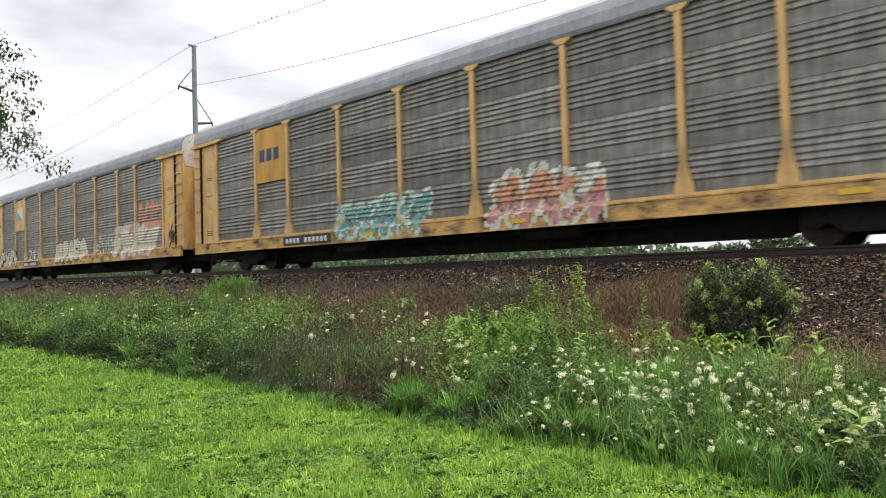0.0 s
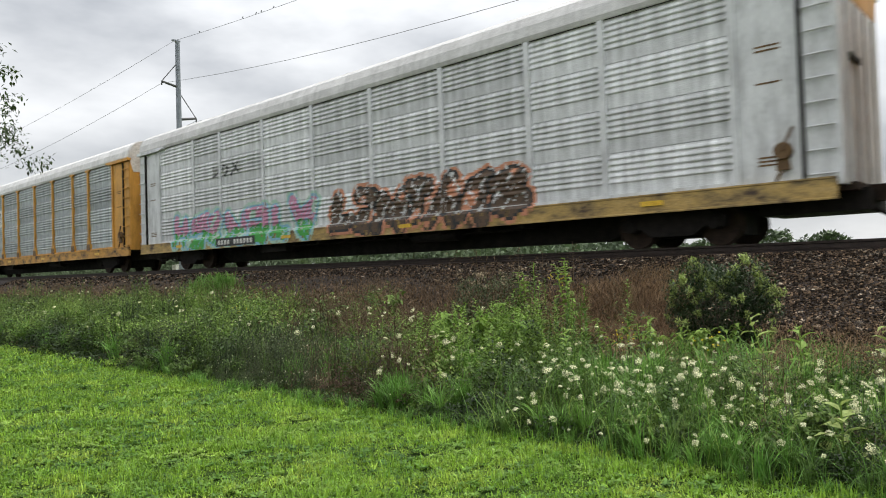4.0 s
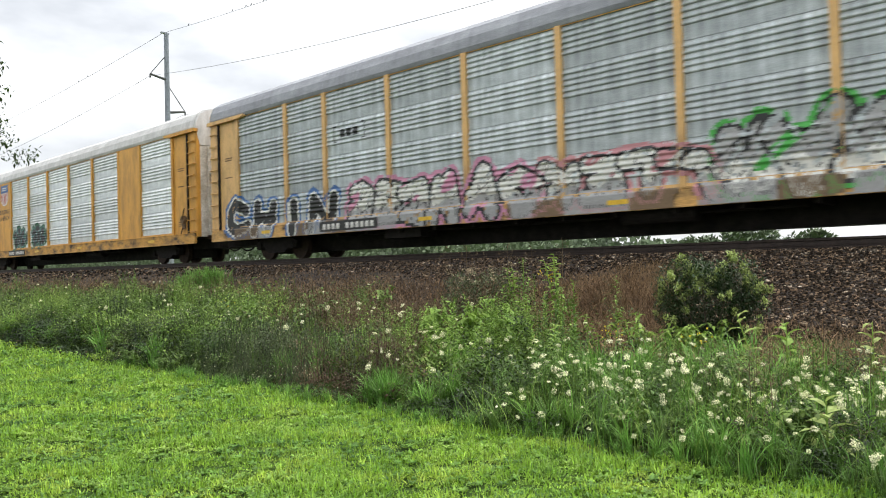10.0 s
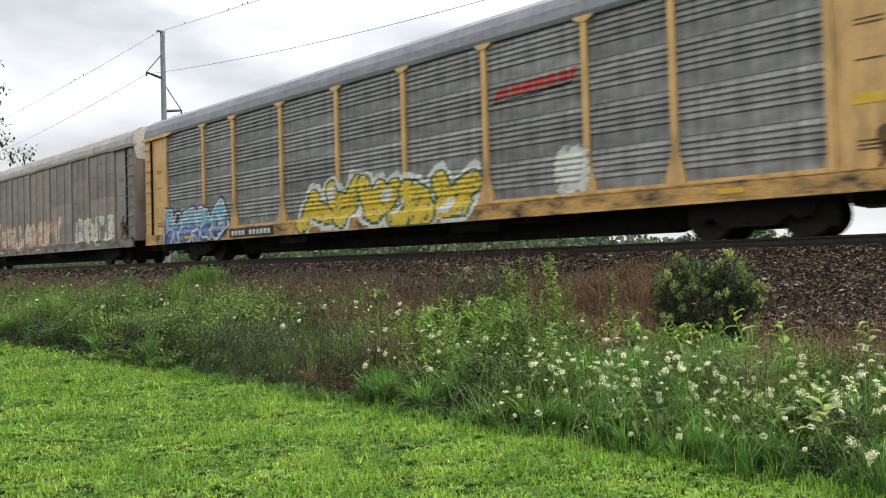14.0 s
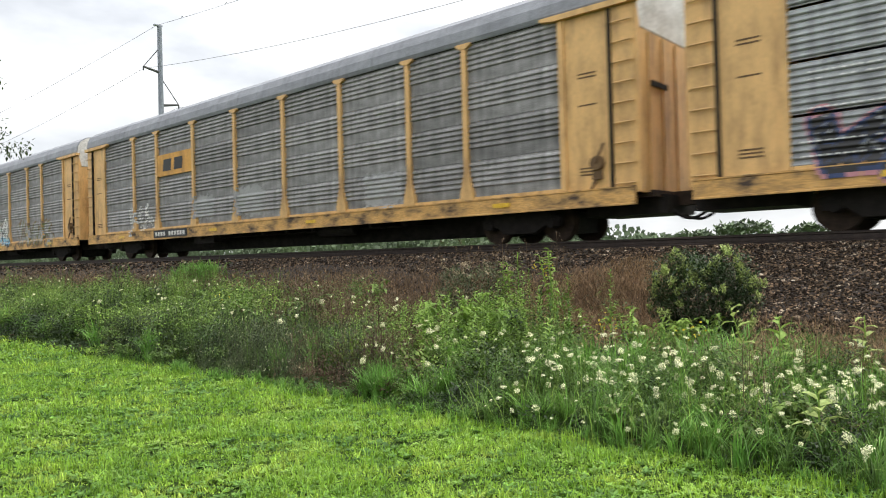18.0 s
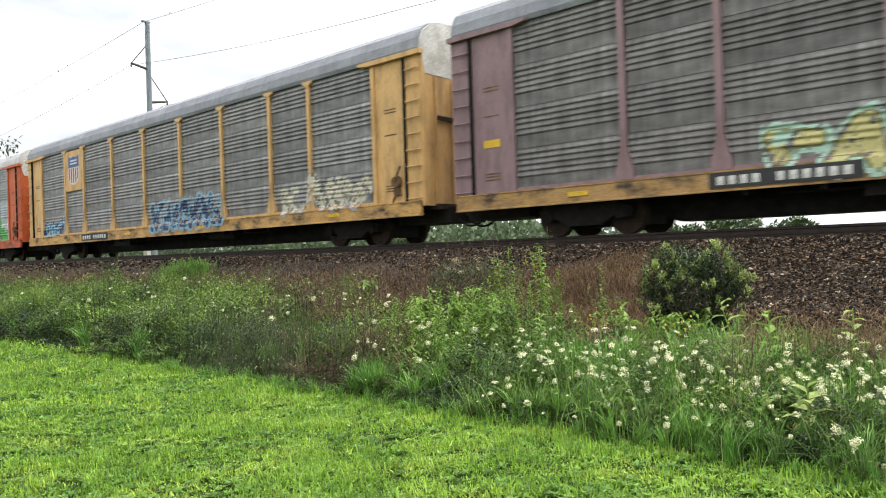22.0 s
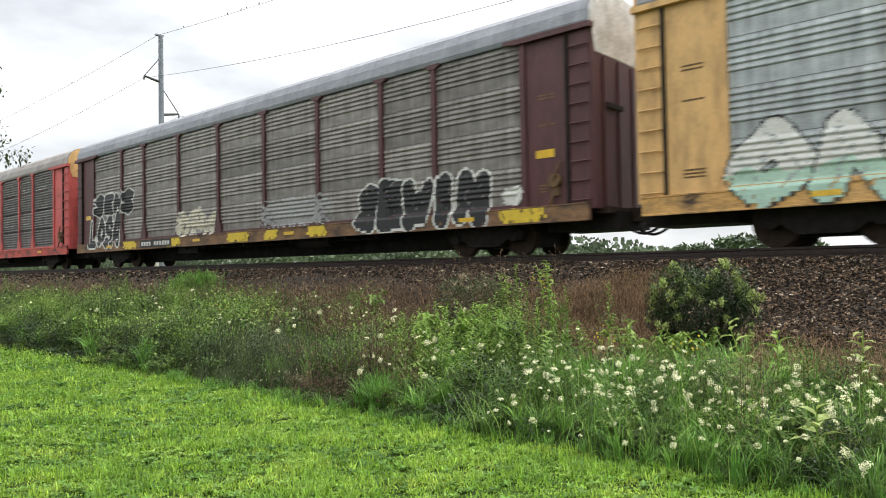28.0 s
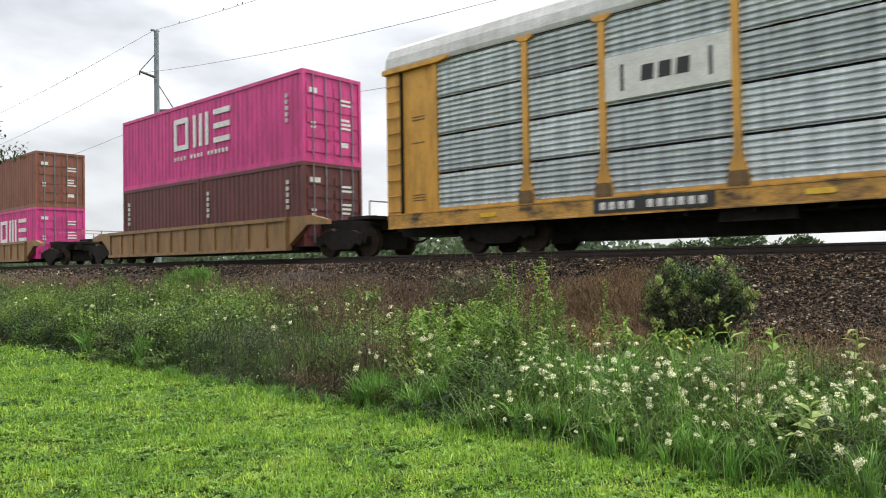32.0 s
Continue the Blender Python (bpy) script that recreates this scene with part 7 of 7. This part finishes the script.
def stones():
    base = np.array([(x, y, z) for x in (-1, 1) for y in (-1, 1) for z in (-1, 1)], float)
    pieces = []
    for variant in range(5):
        tv = base * 0.5 * np.random.default_rng(variant).uniform(0.55, 1.25, base.shape)
        for x0, x1, dens, s0, s1 in ((-7, 2.5, 330, 0.016, 0.044), (-20, -7, 95, 0.024, 0.055), (-45, -20, 16, 0.05, 0.11)):
            n = int((x1 - x0) * 3.5 * dens)
            x, y = rng.uniform(x0, x1, n), rng.uniform(9.9, 13.4, n)
            bare = (rng.random(n) < 0.16) | (x > -4.6) | (y > litter_top(x, y))
            x, y = x[bare], y[bare]
            n = len(x)
            s = s0 + (s1 - s0) * rng.random(n) ** 1.6
            pos = np.stack([x, y, ballast_z(y) + 0.2 * s * rng.uniform(-0.5, 1, n)], -1)
            pieces.append(scatter(tv, [(0, 1, 3, 2), (4, 6, 7, 5), (0, 4, 5, 1), (2, 3, 7, 6), (1, 5, 7, 3)], pos, rng.uniform(0, 6.28, n),
                                  np.stack([s, s * rng.uniform(0.6, 1, n), s * rng.uniform(0.4, 0.9, n)], -1), rng.uniform(-0.7, 0.7, n)))
    v, f = joined(pieces)
    tagged(new("ballast_stones", arrays_mesh("ballast_stones", v, f, M["stone"])), "loose brown and grey crushed ballast stones", "stones", kind="stuff")


stones()


# ---- behind the track and beside the lawn ----
def power_pole():
    thing = new("power_pole")
    x0, y0, top = -50.7, 26.0, 19.4
    thing.location = (x0, y0, 0)
    tagged(thing, "tall grey steel power pole with two braced arms", "power pole")
    part("mast", Shape().tube((0, 0, -0.3), (0, 0, top), 0.26, 0.17, 14).mesh("mast", M["pole"]), thing)
    part("cap", Shape().box(-0.1, 0.1, -0.42, 0.2, top - 0.02, top + 0.08).mesh("cap", M["pole"]), thing)
    for dy, z, rise in ((-1.3, 16.15, 1.5), (1.4, 13.7, 1.7)):
        arm = part("arm", Shape().tube((0, 0, z - 0.25), (0, dy, z), 0.11, 0.08, 8).mesh("arm", M["wire"]), thing)
        part("brace", Shape().tube((0, dy, z), (0, 0.1 * dy, z + rise), 0.035, n=6).mesh("brace", M["wire"]), arm)
        part("insulator", Shape().tube((0, dy, z - 0.28), (0, dy, z), 0.06, 0.05, 8).mesh("insulator", M["wire"]), arm)


power_pole()


def wires():
    for y, z, near, far, words_ in ((25.75, 19.4, 2.4, 1.3, "thin"), (24.7, 16.0, 3.4, 1.95, "dark"), (27.4, 13.5, 3.0, 1.8, "dark")):
        s = Shape()
        for a, b, sag in ((-150.7, -50.7, far), (-50.7, 49.3, near)):
            pts = [(a + (b - a) * i / 24, y, z - sag * 4 * (i / 24) * (1 - i / 24)) for i in range(25)]
            for p, q in zip(pts, pts[1:]):
                s.tube(p, q, 0.013, n=5)
        tagged(new("power_line", s.mesh("power_line", M["wire"])), f"{words_} sagging overhead power line on the pole", "power line", "power lines", "structure")


wires()


def equipment_box(x, y, z):
    thing = new("equipment_box")
    thing.location = (x, y, float(ground_z(y)))
    tagged(thing, "small pale metal equipment box on a short post", "equipment box")
    h = z - float(ground_z(y))
    part("post", Shape().tube((0, 0, -0.1), (0, 0, h), 0.04, n=8).mesh("post", M["pole"]), thing)
    box = part("case", Shape().box(-0.24, 0.24, -0.12, 0.12, h, h + 0.32, 0.02).mesh("case", M["dirty_white"]), thing)
    part("lid", Shape().box(-0.26, 0.26, -0.14, 0.14, h + 0.322, h + 0.35).mesh("lid", M["white"]), box)
    part("door", Shape().box(-0.2, 0.2, -0.135, -0.122, h + 0.04, h + 0.28).mesh("door", M["dirty_white"]), box)


equipment_box(-43.8, 22.0, 2.0)


def perched_birds():
    body = Shape()
    body.tube((-0.07, 0, 0.03), (0.03, 0, 0.10), 0.02, 0.05, 8)
    body.tube((0.03, 0, 0.10), (0.08, 0, 0.17), 0.05, 0.03, 8)
    me = body.mesh("bird", M["wire"])
    for x in (-66.5, -64.5, -46.9, -41.2, -39.6, -39.0, -37.6, -30.6):
        d = (x + 150.7) / 100 if x < -50.7 else (x + 50.7) / 100
        ob = tagged(new("bird", me), "small dark bird perched on the power line", "bird", "birds on the line")
        ob.scale = (0.7, 0.7, 0.7)
        ob.location = (x, 25.75, 19.4 - (1.3 if x < -50.7 else 2.4) * 4 * d * (1 - d) + 0.018)


perched_birds()


def side_tree():
    thing = new("tree")
    at = Vector((-20.1, 0.68, 0))
    thing.location = at
    tagged(thing, "leafy green tree with drooping branches beside the lawn", "tree")
    r = random.Random(9)
    trunk = Shape()
    pts = [Vector((0, 0, -0.2)), Vector((0.05, 0.05, 1.4)), Vector((0.2, 0.1, 3.0)), Vector((0.3, 0.2, 5.0)), Vector((0.5, 0.3, 8.5))]
    for i, (a, b) in enumerate(zip(pts, pts[1:])):
        trunk.tube(a, b, 0.26 - 0.05 * i, 0.21 - 0.05 * i, 10)
    part("trunk", trunk.mesh("trunk", M["bark"]), thing)
    pos = []
    for i in range(250):
        a = r.uniform(-1.2, 1.6) if i % 4 else r.uniform(0, 6.28)
        z0 = r.uniform(6.1, 12.5)
        reach = r.uniform(3.3, 5.5) * (1 - 0.07 * max(0, z0 - 5.5))
        p = Vector((0.3, 0.2, z0 * 0.75))
        d = Vector((math.cos(a), math.sin(a), r.uniform(0.25, 0.7)))
        n = 8
        bough = Shape()
        for j in range(n):
            q = p + Vector((d.x, d.y, d.z - 0.14 * j)) * reach / n
            bough.tube(p, q, 0.028 * (1 - j / n) + 0.005, 0.028 * (1 - (j + 1) / n) + 0.004, 5)
            if j > 1:
                for _ in range(3):
                    c = q + Vector((r.gauss(0, 0.3), r.gauss(0, 0.3), r.gauss(0, 0.22)))
                    for _ in range(52):
                        pos.append(c + Vector((r.gauss(0, 0.12), r.gauss(0, 0.12), r.gauss(-0.03, 0.09))))
            p = q
        part("branch", bough.mesh("branch", M["bark"]), thing)
    n = len(pos)
    s = rng.uniform(0.075, 0.135, n)
    v, f = scatter(LEAF, LEAF_F, np.array([tuple(p) for p in pos]), rng.uniform(0, 6.28, n), np.stack([s * 0.45, s, s], -1), rng.uniform(-1.5, 0.9, n))
    part("crown", arrays_mesh("crown", v, f, M["tree_leaf"]), thing, "narrow grey-green leaves in loose sprays")


side_tree()


def far_tree(x, y, h, w, seed, name="far_tree", words="distant green tree beyond the railway field"):
    thing = new(name)
    thing.location = (x, y, -0.2)
    tagged(thing, words, "tree", "trees behind the track")
    r = random.Random(seed)
    part("trunk", Shape().tube((0, 0, -0.2), (0, 0, h * 0.6), 0.05 * h, 0.02 * h, 7).mesh("trunk", M["bark"]), thing)
    cs = [(r.uniform(-0.42, 0.42) * w, r.uniform(-0.3, 0.3) * w, h * r.uniform(0.3, 0.86)) for _ in range(13)]
    rs = [(w * 0.2, w * 0.2, h * 0.15)] * 13
    v, f = leaf_cloud(cs, rs, 1500, 0.4 + 0.03 * h, 0.7, seed, 0.3)
    part("crown", arrays_mesh("crown", v, f, M["far_leaf"]), thing)


for i, (x, y, h, w) in enumerate(((-26.5, 80, 4.9, 6.5), (-21.5, 82, 4.6, 5.5), (-38.5, 90, 4.6, 3.6), (-42.5, 90, 4.2, 3.0), (-31.5, 82, 4.2, 4.0), (-45, 70, 5.0, 6.0), (-50, 66, 5.2, 6.0), (12, 95, 5.5, 6.0))):
    far_tree(x, y, h, w, 40 + i)


def far_leaves(centres, radii, count, size, seed):
    r = np.random.default_rng(seed)
    which = r.integers(0, len(centres), count)
    d = r.normal(size=(count, 3))
    d /= np.linalg.norm(d, axis=1)[:, None]
    p = np.asarray(centres)[which] + d * np.asarray(radii)[which] * (0.4 + 0.6 * r.random(count) ** 0.5)[:, None]
    quad = [(-0.5, 0, -0.35), (0.5, 0, -0.5), (0.4, 0.1, 0.5), (-0.5, 0.1, 0.4)]
    return scatter(quad, [(0, 1, 2, 3)], p, r.uniform(-0.8, 0.8, count), size * r.uniform(0.5, 1.4, count), r.uniform(-0.7, 0.7, count))


def far_hedge():
    cs, rs = [], []
    r = random.Random(77)
    for i in range(330):
        x = -420 + 396 * (i / 330) ** 0.55
        y = 47 + r.uniform(-5, 7)
        h = r.uniform(4.0, 6.2) * min(1.0, 0.55 + (-24 - x) / 60)
        for k in range(3):
            cs.append((x + r.uniform(-2, 2), y + r.uniform(-2, 2), h * (0.15 + 0.32 * k)))
            rs.append((2.4, 1.6, h * 0.26))
    v, f = far_leaves(cs, rs, 150000, 0.27, 78)
    tagged(new("far_hedge", arrays_mesh("far_hedge", v, f, M["far_leaf"])), "distant green hedge and scrub behind the railway", "hedge", kind="stuff")
    cs = [(r.uniform(-26, 300), 300 + r.uniform(-30, 60), r.uniform(0.5, 2)) for _ in range(160)] + [(r.uniform(-900, -26), 420 + r.uniform(-30, 60), r.uniform(2, 7)) for _ in range(300)]
    v, f = leaf_cloud(cs, [(9, 4, 2.4)] * len(cs), 14000, 2.4, 0.8, 79, 0.3)
    tagged(new("far_woods", arrays_mesh("far_woods", v, f, M["far_leaf"])), "far line of green woods on the horizon", "woods", kind="stuff")
    # rough growth on the far shoulder of the track
    n = 4500
    x, y = rng.uniform(-120, 6, n), rng.uniform(18.5, 24, n)
    h = rng.uniform(0.3, 0.9, n)
    v, f = scatter(ARC, ARC_F, np.stack([x, y, ground_z(y)], -1), rng.uniform(0, 6.28, n), np.stack([rng.uniform(0.02, 0.05, n), h * 0.8, h], -1), rng.uniform(-0.3, 0.3, n))
    tagged(new("far_bank_grass", arrays_mesh("far_bank_grass", v, f, M["weed"])), "rough green grass on the far bank", "grass", kind="stuff")


far_hedge()


# ---- all that moves ----
def motions():
    for thing, offset in TRAIN:
        z = RAIL + LIFT.get(thing.name, 0.0)
        walk(thing, [(t, pose(train_x(t) + offset, TRACK_Y, z)) for t in RUN_T])


motions()
